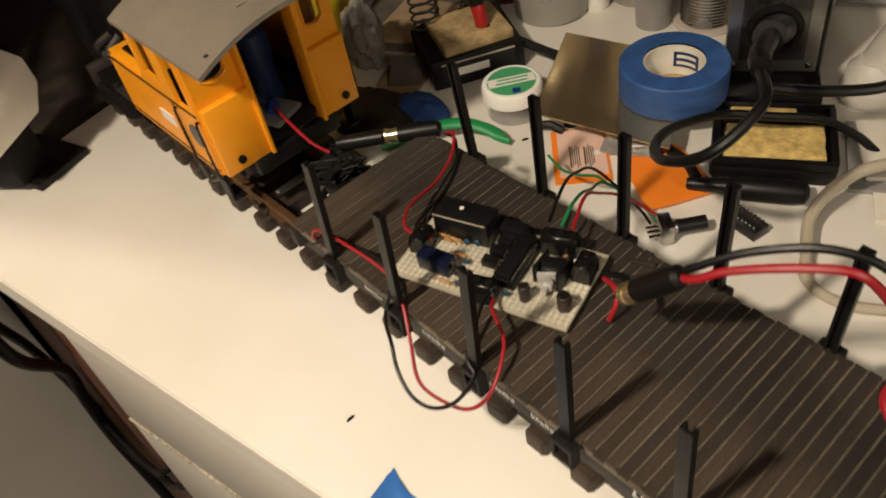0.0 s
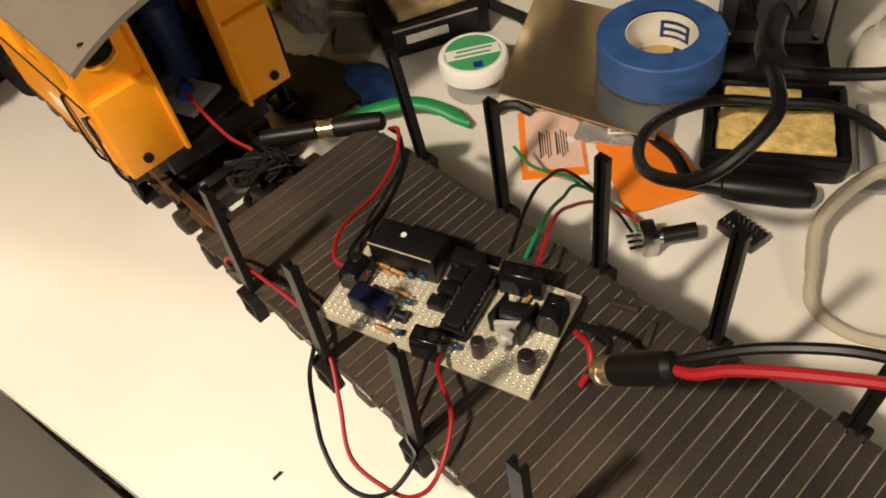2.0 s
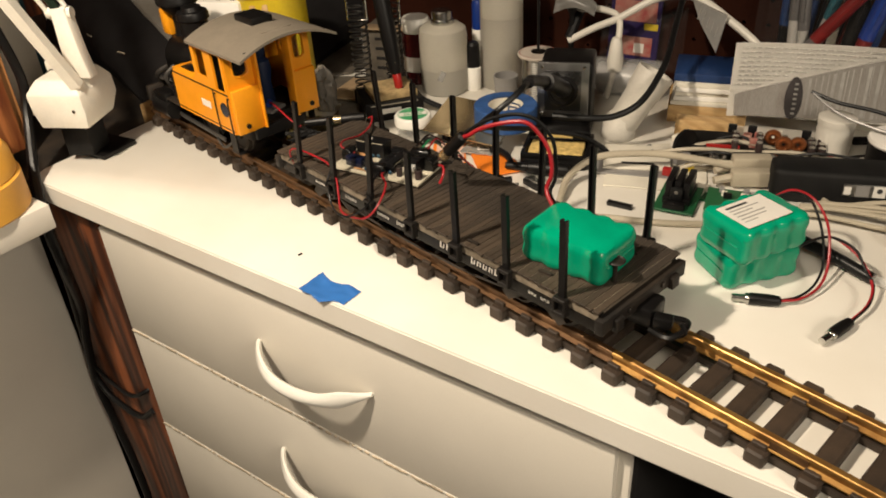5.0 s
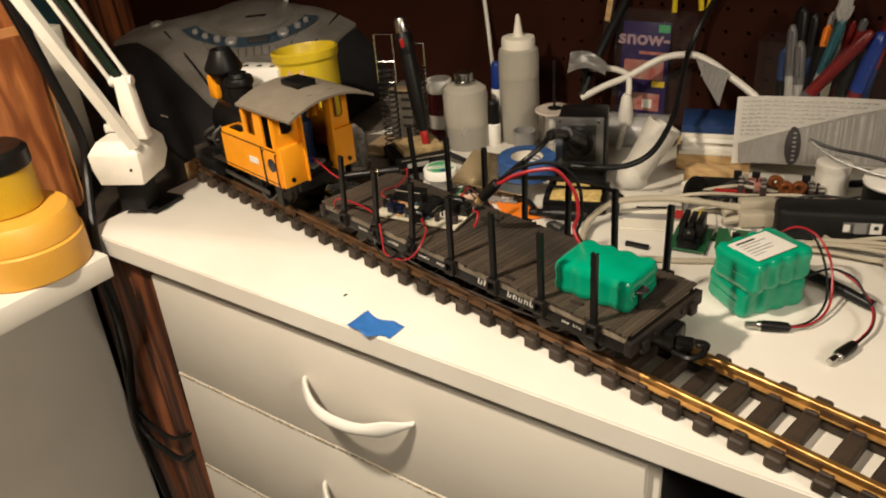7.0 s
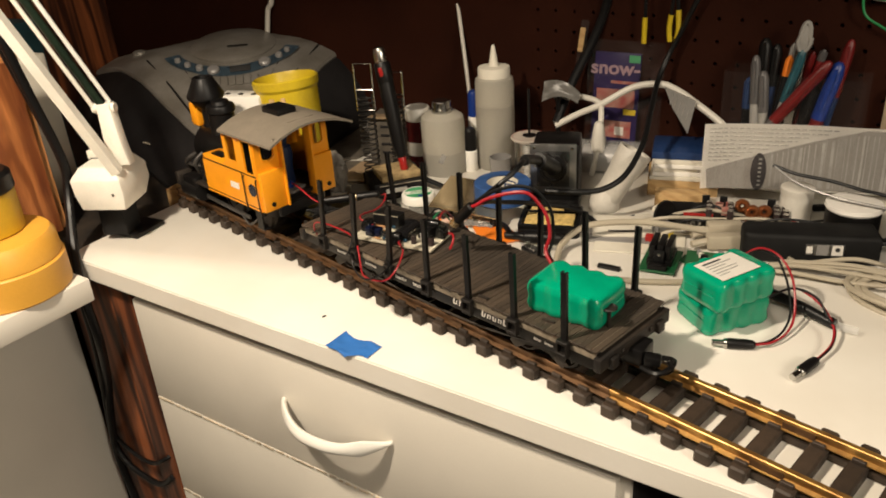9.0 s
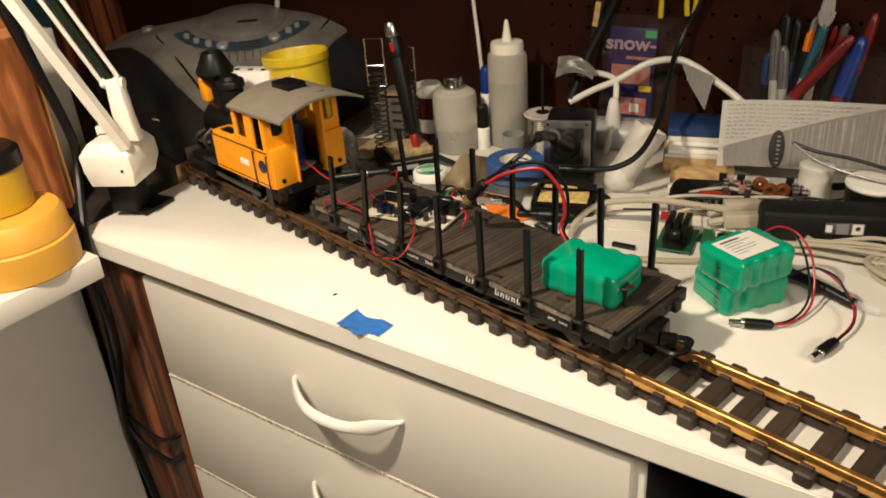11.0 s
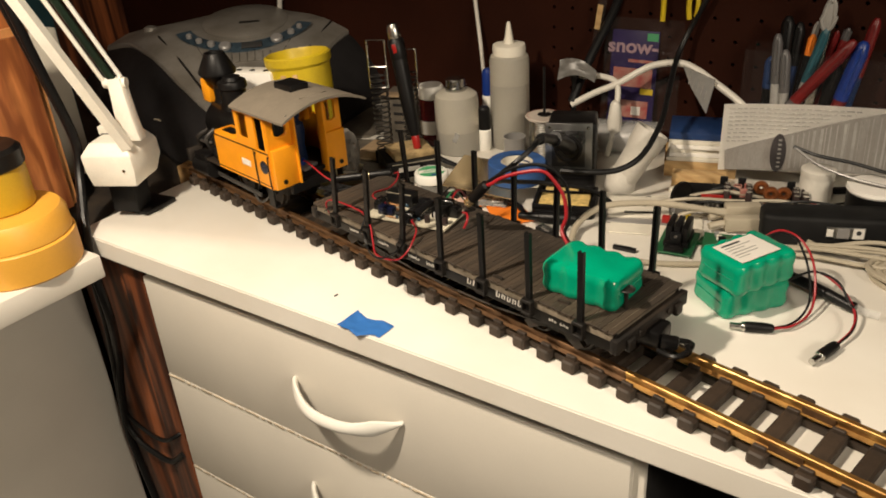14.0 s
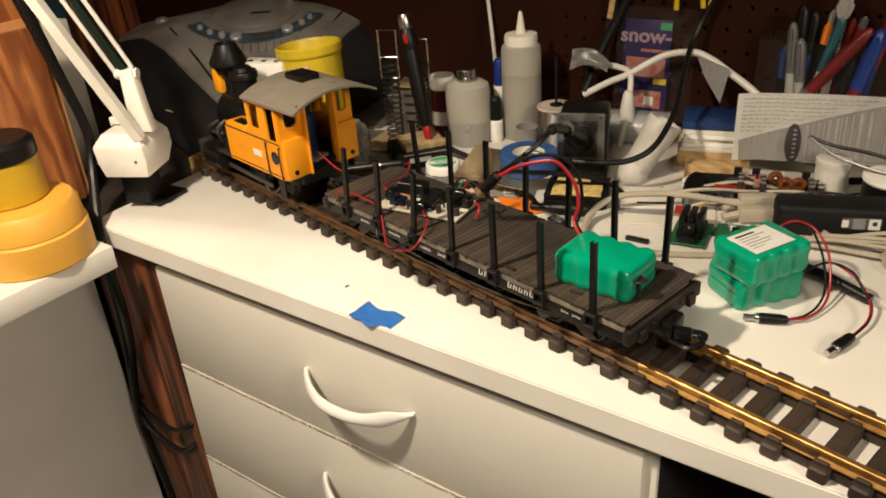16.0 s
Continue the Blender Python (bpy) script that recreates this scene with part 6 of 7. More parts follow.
rndp = random.Random(5)
band_grey = surface("grey_printed_band", (0.245, 0.231, 0.211), 0.75, vary=0.3, grain=260, stain=30, stretch=(6, 1, 1), second=(0.22, 0.20, 0.18))
thin_print = surface("thin_grey_print", (0.62, 0.59, 0.54), 0.8, vary=0.3, grain=300)
faint_ink = surface("faint_grey_print", (0.40, 0.385, 0.355), 0.8, vary=0.2, grain=300)
ink_soft = surface("charcoal_print", (0.035, 0.028, 0.028), 0.7, vary=0.3)
printed_sheet()
prop = thing("storage_box", "plain cardboard box hidden behind the printed sheet", "box", *desk(0.675, 0.5040), 11.3)
part("carton", box(bm_new(), (0, 0, 0.024), (0.15, 0.024, 0.048), 0, 0.001), card_white, prop)

# pens in a clear wall holder
ph = thing("pen_holder", "clear plastic holder full of pens on the wall", "pen holder", *desk(0.636, 0.492, 0.070), 11.3)
for x, y, sx, sy in ((0, -0.020, 0.140, 0.0016), (0, 0.020, 0.140, 0.0016), (-0.070, 0, 0.0016, 0.040), (0.070, 0, 0.0016, 0.040)):
    part("holder_wall", box(bm_new(), (x, y, 0.035), (sx, sy, 0.07)), clear_thin, ph)
part("holder_floor", box(bm_new(), (0, 0, 0.001), (0.140, 0.040, 0.002)), clear_thin, ph)


ivory_plate = surface("beige_wall_plate", (0.42, 0.33, 0.22), 0.5, vary=0.1)
spring_dark = surface("dark_green_knob", (0.010, 0.030, 0.014), 0.4, vary=0.2)
# grey, white and red here are lowered to hold the holder's shade
pen_grey = surface("shaded_grey_barrel", (0.105, 0.10, 0.10), 0.4, vary=0.15)
pen_white = surface("shaded_white_plastic", (0.36, 0.35, 0.33), 0.45, vary=0.15)
pen_red = surface("shaded_red_barrel", (0.16, 0.008, 0.008), 0.4, vary=0.15)
teal_pen = surface("dull_teal_barrel", (0.02, 0.10, 0.13), 0.4, vary=0.15)


def pen(u0, v, u1, z1, r, body, cap, cap_len, label):
    """A pen or marker with its foot at u0 in the holder and its end at (u1, z1)."""
    z0 = 0.0735
    length = math.hypot(u1 - u0, z1 - z0)
    t = thing("pen", label, "pen", *desk(u0, v, z0), 11.3, "pens in the holder", rx=-3, ry=math.degrees(math.atan2(u1 - u0, z1 - z0)))
    part("barrel", lathe(bm_new(), [(r * 0.6, 0.0), (r, 0.004), (r, length - cap_len)], 12), body, t)
    part("cap", lathe(bm_new(), [(r * 1.1, length - cap_len), (r * 1.12, length - cap_len * 0.2), (r * 0.8, length - 0.003), (r * 0.4, length)], 12), cap, t)
    part("clip", box(bm_new(), (0, -r * 1.3, length - cap_len * 0.45), (r * 0.5, r * 0.4, cap_len * 0.7), 0), cap, t)


pen(0.5900, 0.490, 0.5890, 0.130, 0.0060, black_plastic, folder_blue, 0.034, "black marker with a dark blue cap in the wall holder")
pen(0.6030, 0.490, 0.6000, 0.173, 0.0062, black_plastic, black_plastic, 0.040, "black marker standing in the wall holder")
pen(0.6075, 0.497, 0.6110, 0.166, 0.0058, folder_blue, black_plastic, 0.045, "dark blue marker with a black cap in the wall holder")
pen(0.6015, 0.478, 0.5945, 0.157, 0.0048, pen_white, pen_grey, 0.052, "white marker with a long grey cap in the wall holder")
pen(0.6110, 0.479, 0.6040, 0.141, 0.0052, pen_white, pen_grey, 0.045, "white marker with a long grey cap in the wall holder")
pen(0.6190, 0.492, 0.6265, 0.156, 0.0040, black_plastic, orange_paper, 0.022, "dark pen with an orange end in the wall holder")
pen(0.6170, 0.497, 0.6280, 0.168, 0.0030, folder_blue, pen_white, 0.024, "thin pen with a white end in the wall holder")
pen(0.6200, 0.486, 0.6400, 0.166, 0.0046, pen_white, teal_pen, 0.060, "teal pen with a pale grip in the wall holder")
pen(0.6300, 0.498, 0.6480, 0.160, 0.0036, pen_red, pen_red, 0.020, "brown pencil in the wall holder")
pen(0.6390, 0.498, 0.6580, 0.163, 0.0038, pen_red, pen_grey, 0.012, "dark red pencil in the wall holder")
pen(0.6110, 0.473, 0.6690, 0.157, 0.0058, pen_grey, pen_red, 0.082, "red marker with a grey barrel leaning across the wall holder")
pen(0.6480, 0.488, 0.6560, 0.128, 0.0070, black_plastic, black_plastic, 0.030, "short black marker in the wall holder")
pen(0.6600, 0.482, 0.6770, 0.155, 0.0068, pen_red, blue_plastic, 0.062, "red marker with a long blue cap leaning in the wall holder")
pen(0.6680, 0.493, 0.6830, 0.176, 0.0050, folder_blue, pen_red, 0.060, "dark blue pen with a dark red cap in the wall holder")
sci = thing("scissors", "scissors with a white handle darkened for shade standing in the pen holder", "scissors", *desk(0.6330, 0.490, 0.0735), 11.3, ry=3.5)
part("blade", prism(bm_new(), [(-0.004, 0.0), (0.004, 0.0), (0.005, 0.088), (-0.005, 0.088)], -0.0008, 0.0008, axis="y"), steel, sci)
bm = bm_new()
loop = [(0.0062 * math.cos(2 * math.pi * k / 20) * (1.0 if math.sin(2 * math.pi * k / 20) < 0 else 0.72), 0, 0.1040 + 0.0150 * math.sin(2 * math.pi * k / 20)) for k in range(21)]
tube(bm, loop, 0.0026, 8, 1)
box(bm, (0.0, 0.0, 0.1030), (0.0078, 0.0040, 0.0250), 0, 0.0010)
part("handle", bm, pen_white, sci, "white plastic handle, darkened for shade")

# pliers hanging on the wall
for u, zz, grips in ((0.4605, 0.1557, (0.0,)), (0.4955, 0.1600, (-0.0040, 0.0036))):
    t = thing("pliers", "pliers with short yellow grips hanging on the wall", "pliers", *desk(u, 0.505, zz), 11.3, "hanging pliers")
    for k, x in enumerate(grips):
        part("grip", tube(bm_new(), [(x, 0, 0.003 * k), (x * 1.4, 0, 0.014), (x * 1.1, 0, 0.030 + 0.006 * k)], 0.0030, 8), yellow_tub, t)
        part("handle_rod", tube(bm_new(), [(x * 1.1, 0, 0.029 + 0.006 * k), (x * 0.6, 0, 0.050), (0.0, 0, 0.070)], 0.0022, 8), black_plastic, t)
    part("head", lathe(bm_new(), [(0.003, 0.066), (0.007, 0.074), (0.006, 0.092), (0.002, 0.110)], 10), black_plastic, t)

# green lid and beige plate hanging at the far end of the wall
gl = thing("plastic_plate", "round green plastic plate with a pale rim on the wall", "plate", *desk(0.7050, 0.5060, 0.2570), 11.3)
part("disc", lathe(bm_new(), [(0.0005, -0.002), (0.0400, -0.002), (0.0425, 0.0), (0.0425, 0.008), (0.0005, 0.008)], 40, m=pose(0, 0.006, 0, 90, 0, 0)), strap_green, gl)
part("rim", tube(bm_new(), [(0.0432 * math.cos(2 * math.pi * k / 36), 0.002, 0.0432 * math.sin(2 * math.pi * k / 36)) for k in range(37)], 0.0016, 6, 1), pen_white, gl, "pale rolled rim")
cord("hanging_string", [desk(0.684, 0.508, 0.2220), desk(0.689, 0.508, 0.2000), desk(0.704, 0.509, 0.1890), desk(0.722, 0.510, 0.1800), desk(0.742, 0.510, 0.1725), desk(0.780, 0.511, 0.1660)], 0.0013, strap_green, "thin green string hanging along the wall", "string", 8)
wp = thing("wall_plate", "beige rounded plate with a dark green knob on the wall", "plate", *desk(0.7480, 0.5120, 0.0920), 11.3)
bm = bm_new()
prism(bm, rounded(0.052, 0.072, 0.010), -0.004, 0.004, pose(0, 0, 0, 90, 0, 0))
part("plate", soften(bm, 0.0012), ivory_plate, wp)
part("knob", lathe(bm_new(), [(0.0110, 0.0), (0.0120, 0.004), (0.0100, 0.012), (0.0030, 0.014)], 20, m=pose(0.006, -0.004, -0.010, 90, 0, 0)), spring_dark, wp, "dark green knob")

# cords
cord("wall_cable", [desk(-0.146, 0.512, 0.36), desk(-0.150, 0.512, 0.196), desk(-0.162, 0.511, 0.165), desk(-0.168, 0.508, 0.130)], 0.0040, white_cable, "white cord hanging down the wall behind the stereo", "cable", 10)
cord("mains_cable", [(-0.459, 0.340, 0.057), (-0.432, 0.350, 0.074), (-0.408, 0.360, 0.0865), (-0.376, 0.380, 0.108), (-0.345, 0.390, 0.1140), (-0.325, 0.393, 0.109), (-0.307, 0.395, 0.0996), (-0.2645, 0.390, 0.0795), (-0.250, 0.388, 0.060)], 0.0040, white_cable, "thick white mains cable arching in front of the wall", "cable", 10)
cord("mains_cable", [(-0.4600, 0.356, 0.086), (-0.4495, 0.360, 0.090), (-0.425, 0.360, 0.092), (-0.408, 0.360, 0.0865), (-0.401, 0.352, 0.065), (-0.399, 0.345, 0.043), (-0.400, 0.340, 0.020), (-0.402, 0.336, 0.004)], 0.0034, white_cable, "white mains cable with a moulded plug", "cable", 10)
single("cord_plug", lathe(bm_new(), [(0.004, 0.0), (0.008, 0.004), (0.009, 0.016), (0.006, 0.036), (0.004, 0.040)], 16, (-0.400, 0.347, 0.030)), white_cable, "white moulded plug on the cord", "plug")
ct = thing("cord_tag", "silver warning tag folded on the white cord", "tag")
part("foil", prism(bm_new(), [(-0.337, 0.1134), (-0.296, 0.103), (-0.3035, 0.063), (-0.325, 0.090)], 0.3850, 0.3862, axis="y"), bright_foil, ct)
for k in range(5):
    part("print_line", box(bm_new(), (-0.3265 + 0.0052 * k, 0.3847, 0.1010 - 0.0042 * k), (0.0011, 0.0004, 0.0150 - 0.0012 * k), ry=14), grey_ink, ct)
part("fold_line", box(bm_new(), (-0.3165, 0.3847, 0.1075), (0.0380, 0.0004, 0.0010), ry=14), grey_ink, ct)
cord("hanging_cable", [(-0.270, 0.422, 0.42), (-0.305, 0.414, 0.25), (-0.3284, 0.410, 0.1854), (-0.3448, 0.405, 0.1467), (-0.3460, 0.385, 0.1190), (-0.3266, 0.340, 0.0964), (-0.3040, 0.290, 0.0778), (-0.2993, 0.250, 0.0553), (-0.3115, 0.225, 0.0442), (-0.3342, 0.205, 0.0427), (-0.3600, 0.192, 0.0424)], 0.0031, black_wire, "black cable hanging down the wall to the bench", "cable", 10)
cord("hanging_cable", [(-0.400, 0.408, 0.42), (-0.424, 0.404, 0.24), (-0.438, 0.400, 0.175), (-0.4575, 0.370, 0.104), (-0.4590, 0.340, 0.060)], 0.0056, black_wire, "thick black cable hanging down the wall", "cable", 10)
cord("grey_cable", [(-0.2971, 0.1297, 0.006), (-0.3072, 0.1512, 0.010), (-0.3045, 0.1726, 0.018), (-0.2934, 0.1918, 0.022), (-0.2634, 0.2204, 0.022), (-0.2305, 0.2433, 0.018), (-0.2039, 0.2615, 0.012)], 0.0032, grey_cable, "beige cable curving over the bench to a connector", "cable", 10)
cord("grey_cable", [(-0.2971, 0.1297, 0.006), (-0.288, 0.116, 0.0035), (-0.268, 0.114, 0.003), (-0.240, 0.130, 0.003), (-0.205, 0.150, 0.003), (-0.170, 0.178, 0.003)], 0.0028, grey_cable, "beige cable lying flat on the bench behind the car", "cable", 10)

# ---- electronics at the back ----
gm = thing("driver_board", "green circuit board with a black finned heat sink", "circuit board", -0.2186, 0.1933, 0, 20)
part("board", box(bm_new(), (0, 0, 0.003), (0.034, 0.050, 0.0018), 0, 0.0002, seg=1), pcb_green, gm)
for k in range(3):
    part("fin", box(bm_new(), (-0.0075 + 0.0075 * k, 0.004, 0.0165), (0.0056, 0.030 - 0.003 * (k % 2), 0.015), 0, 0.0005), black_plastic, gm)
part("sink_base", box(bm_new(), (0, 0.004, 0.0065), (0.0235, 0.033, 0.006), 0, 0.0004), black_plastic, gm)
part("power_device", box(bm_new(), (0.0, -0.0130, 0.0125), (0.0100, 0.0030, 0.0150), 0, 0.0004), chip_black, gm)
part("clip_screw", cyl(bm_new(), (0.0, -0.0143, 0.0165), (0.0, -0.0152, 0.0165), 0.0016, n=10), steel, gm)
part("connector", box(bm_new(), (0.0, -0.020, 0.006), (0.018, 0.006, 0.006), 0, 0.0004), black_plastic, gm)
for x, y in ((-0.014, -0.022), (0.014, -0.022), (-0.014, 0.022), (0.014, 0.022)):
    part("stand_off", cyl(bm_new(), (x, y, 0), (x, y, 0.0022), 0.002, n=8), steel, gm)
g2 = thing("logic_board", "green circuit board with small parts", "circuit board", -0.1795, 0.2169, 0, 24)
part("board", box(bm_new(), (0, 0, 0.004), (0.046, 0.040, 0.0018), 0, 0.0002, seg=1), pcb_green, g2)
for k in range(9):
    x, y = random.uniform(-0.019, 0.019), random.uniform(-0.016, 0.016)
    part("component", box(bm_new(), (x, y, 0.0070), (random.uniform(0.003, 0.008), random.uniform(0.003, 0.006), 0.0046), 0, 0.0004), random.choice((black_plastic, silver_plastic, card_white)), g2)
for x in (-0.018, 0.018):
    part("spacer", box(bm_new(), (x, 0, 0.0016), (0.004, 0.030, 0.0032)), black_plastic, g2)
single("circuit_scrap", box(bm_new(), (-0.1960, 0.2150, 0.0015), (0.022, 0.014, 0.002), 10), pcb_green, "loose green circuit scrap on the bench", "circuit board")

copper_dark = surface("enamelled_copper", (0.36, 0.13, 0.045), 0.35, 0.7, vary=0.2)

# power board with orange-brown coils and cans
pb = thing("power_board", "black power board with copper coils and electrolytic cans", "circuit board", -0.1975, 0.3226, 0.0, 26)
part("board", box(bm_new(), (0, 0, 0.006), (0.090, 0.040, 0.010), 0, 0.0006), black_plastic, pb)
for x, y in ((-0.0030, 0.006), (0.0065, -0.008), (0.0185, -0.006)):
    bm, rings = bm_new(), []
    for k in range(66):
        a = 2 * math.pi * k / 66
        w = 0.0040 if k % 3 else 0.0034
        c, o = Vector((x + 0.0046 * math.cos(a), y, 0.0185 + 0.0046 * math.sin(a))), Vector((math.cos(a), 0, math.sin(a)))
        rings.append([bm.verts.new(c + o * w * 0.8 * math.cos(b) + Vector((0, w * math.sin(b), 0))) for b in [2 * math.pi * m / 10 for m in range(10)]])
    for k in range(66):
        for m in range(10):
            bm.faces.new((rings[k][m], rings[(k + 1) % 66][m], rings[(k + 1) % 66][(m + 1) % 10], rings[k][(m + 1) % 10]))
    part("coil", bm, copper_dark, pb, "copper wound choke")
for x in (-0.036, -0.0145, 0.0305, 0.0390):
    for j in range(3):
        bm = bm_new()
        lathe(bm, [(0.0034, 0.010), (0.0034, 0.019), (0.0030, 0.020), (0.0010, 0.0202)], 14, (x, -0.013 + 0.010 * j, 0))
        can = part("can", bm, dark_can, pb)
        part("can_top", cyl(bm_new(), (x, -0.013 + 0.010 * j, 0.0200), (x, -0.013 + 0.010 * j, 0.0207), 0.0031, n=12), steel, can)
rb = thing("red_edged_board", "dark circuit board standing on edge with a red strip", "circuit board", -0.2483, 0.2926, 0.0, 30)
part("board", box(bm_new(), (0, 0, 0.012), (0.050, 0.030, 0.0022), 0, 0.0003, rx=18), black_plastic, rb)
part("red_strip", box(bm_new(), (0.012, -0.010, 0.013), (0.030, 0.003, 0.004), 0, 0.0004), red_plastic, rb)
part("fan_disc", cyl(bm_new(), (-0.024, -0.010, 0.014), (-0.022, -0.012, 0.014), 0.014, n=20), black_plastic, rb)
for x, y in ((0.008, -0.016), (0.014, -0.022), (0.004, -0.024)):
    part("steel_cap", lathe(bm_new(), [(0.0040, 0.0), (0.0040, 0.012), (0.0020, 0.0135)], 14, (x, y, 0)), steel, rb)
part("leg", box(bm_new(), (0, 0.004, 0.006), (0.040, 0.012, 0.012)), black_plastic, rb)
single("red_led_block", box(bm_new(), (-0.2230, 0.3160, 0.010), (0.008, 0.008, 0.020), 20, 0.001), pink_print, "small pale red block among the boards", "block")

for x, y in ((-0.036, 0.004), (-0.030, -0.004), (-0.026, 0.010)):
    part("film_capacitor", box(bm_new(), (x + 0.010, y, 0.0150), (0.0070, 0.0040, 0.0100), 8, 0.0006), pink_print, pb, "dull red film capacitor")
for x in (-0.040, -0.022, 0.026, 0.043):
    part("power_device", box(bm_new(), (x, 0.0165, 0.0170), (0.0080, 0.0030, 0.0130), 0, 0.0004), chip_black, pb)

# serial connector with its cable
db = thing("serial_connector", "beige serial connector hoods with metal ends", "connector", -0.1860, 0.2560, 0, 40)
for k, (dx, dy) in enumerate(((0, 0), (0.004, 0.020))):
    part("hood", box(bm_new(), (dx, dy, 0.010 + 0.004 * k), (0.034, 0.013, 0.014), 0, 0.0015), grey_cable, db)
    part("shell", box(bm_new(), (dx + 0.020, dy, 0.010 + 0.004 * k), (0.006, 0.015, 0.011), 0, 0.0006), steel, db)
    part("strain_relief", tube(bm_new(), [(dx - 0.016, dy, 0.010), (dx - 0.024, dy - 0.001, 0.009), (dx - 0.032, dy - 0.003, 0.008)], 0.0036, 10), grey_cable, db)
# black pouch
po = thing("black_adapter", "long black adapter with a white and grey label", "adapter", -0.1190, 0.2900, 0, 33)
bm = bm_new()
prism(bm, [(-0.060, -0.0135), (-0.050, -0.0165), (0.020, -0.0180), (0.062, -0.0180), (0.062, 0.0180), (0.020, 0.0180), (-0.050, 0.0165), (-0.060, 0.0135)], 0.0, 0.0300)
part("body", soften(bm, 0.0045, 3), matte_black, po)
lab = part("label", box(bm_new(), (0.0120, -0.0181, 0.0165), (0.0340, 0.0012, 0.0115), 0, 0.0004), plate_frame, po, "small grey rating label")
part("label_panel", box(bm_new(), (0.0100, -0.0190, 0.0165), (0.0105, 0.0006, 0.0100)), silver_plastic, lab)
part("label_panel", box(bm_new(), (0.0230, -0.0190, 0.0165), (0.0095, 0.0006, 0.0100)), label_white, lab)
part("label_mark", cyl(bm_new(), (0.0230, -0.0192, 0.0175), (0.0230, -0.0197, 0.0175), 0.0022, n=12), ink, lab)
part("label_tab", box(bm_new(), (-0.0015, -0.0190, 0.0165), (0.0055, 0.0006, 0.0070)), label_white, lab)
cord("adapter_lead", [(-0.080, 0.320, 0.016), (-0.060, 0.335, 0.014), (-0.036, 0.346, 0.012), (-0.004, 0.352, 0.010), (0.05, 0.372, 0.008)], 0.0030, black_wire, "black lead leaving the adapter", "cable", 8)
psu = thing("power_supply", "black power supply box with a grey label among the cables", "power supply", -0.0330, 0.3760, 0, 33)
part("case", box(bm_new(), (0, 0, 0.0230), (0.066, 0.056, 0.046), 0, 0.0025), matte_black, psu)
for k in range(5):
    part("vent_slot", box(bm_new(), (-0.016 + 0.007 * k, -0.0281, 0.0300), (0.0030, 0.0010, 0.0160), 0, 0.0003), black_void, psu)
part("label", box(bm_new(), (0.020, -0.0281, 0.0330), (0.016, 0.0008, 0.0090)), plate_frame, psu, "small grey label")
ws = thing("thread_spool", "white spool wound with pale cord", "spool", -0.1602, 0.3583, 0)
bm = bm_new()
lathe(bm, [(0.0160, 0.0)] + [(0.0158 + 0.0006 * (k % 2), 0.001 + 0.0030 * k) for k in range(12)] + [(0.0168, 0.037), (0.0168, 0.040), (0.0150, 0.041)], 28)
part("winding", bm, white_cable, ws)
bc = thing("black_pot", "black pot with a white paper lid", "pot", -0.1015, 0.3518, 0)
part("pot", lathe(bm_new(), [(0.0230, 0.0), (0.0250, 0.002), (0.0255, 0.034), (0.0240, 0.036)], 32), black_plastic, bc)
part("lid", lathe(bm_new(), [(0.0255, 0.034), (0.0268, 0.036), (0.0262, 0.0395), (0.0200, 0.0405)], 32), paper, bc, "creased white paper lid")
cord("tweezers_lead", [(-0.186, 0.352, 0.060), (-0.160, 0.352, 0.056), (-0.130, 0.358, 0.054), (-0.100, 0.362, 0.050), (-0.074, 0.372, 0.044), (-0.052, 0.372, 0.030)], 0.0018, black_wire, "thin black lead bent over the pot", "wire")
cord("tweezers_lead", [(-0.186, 0.352, 0.060), (-0.156, 0.344, 0.050), (-0.120, 0.342, 0.045), (-0.080, 0.346, 0.043), (-0.050, 0.358, 0.040)], 0.0014, silver_plastic, "thin pale lead bent over the pot", "wire")

# coiled beige cables
for k, (r, z) in enumerate(((0.046, 0.004), (0.041, 0.009), (0.049, 0.0105), (0.036, 0.0040))):
    pts = []
    for q in range(19):
        a = 2 * math.pi * q / 18 + k
        pts.append((-0.010 + r * 1.15 * math.cos(a) + 0.003 * math.sin(3 * a), 0.262 + r * 0.8 * math.sin(a), z + 0.004 * math.sin(a + k)))
    cord("coiled_cable", pts, 0.0027, grey_cable, "coil of beige cable lying on the bench", "cable", 8, "coiled cables")
for k in range(5):
    wig = [random.uniform(-0.005, 0.005) for q in range(5)]
    cord("loose_cable", [(-0.145 + 0.006 * k, 0.226 + 0.007 * k, 0.004 + 0.002 * k), (-0.110, 0.242 + 0.006 * k + wig[0], 0.007 + 0.003 * (k % 2)), (-0.070, 0.254 + 0.006 * k + wig[1], 0.006 + 0.003 * k), (-0.030, 0.264 + 0.009 * k + wig[2], 0.010), (0.020, 0.290 + 0.009 * k + wig[3], 0.012 + 0.004 * k)],
         0.0021, grey_cable, "beige cable strand lying behind the battery stack", "cable", 8, "loose cables")
single("cable_tie", box(bm_new(), (-0.030, 0.285, 0.020), (0.016, 0.006, 0.010), 30, 0.001), black_plastic, "black clip on the cable bundle", "clip")

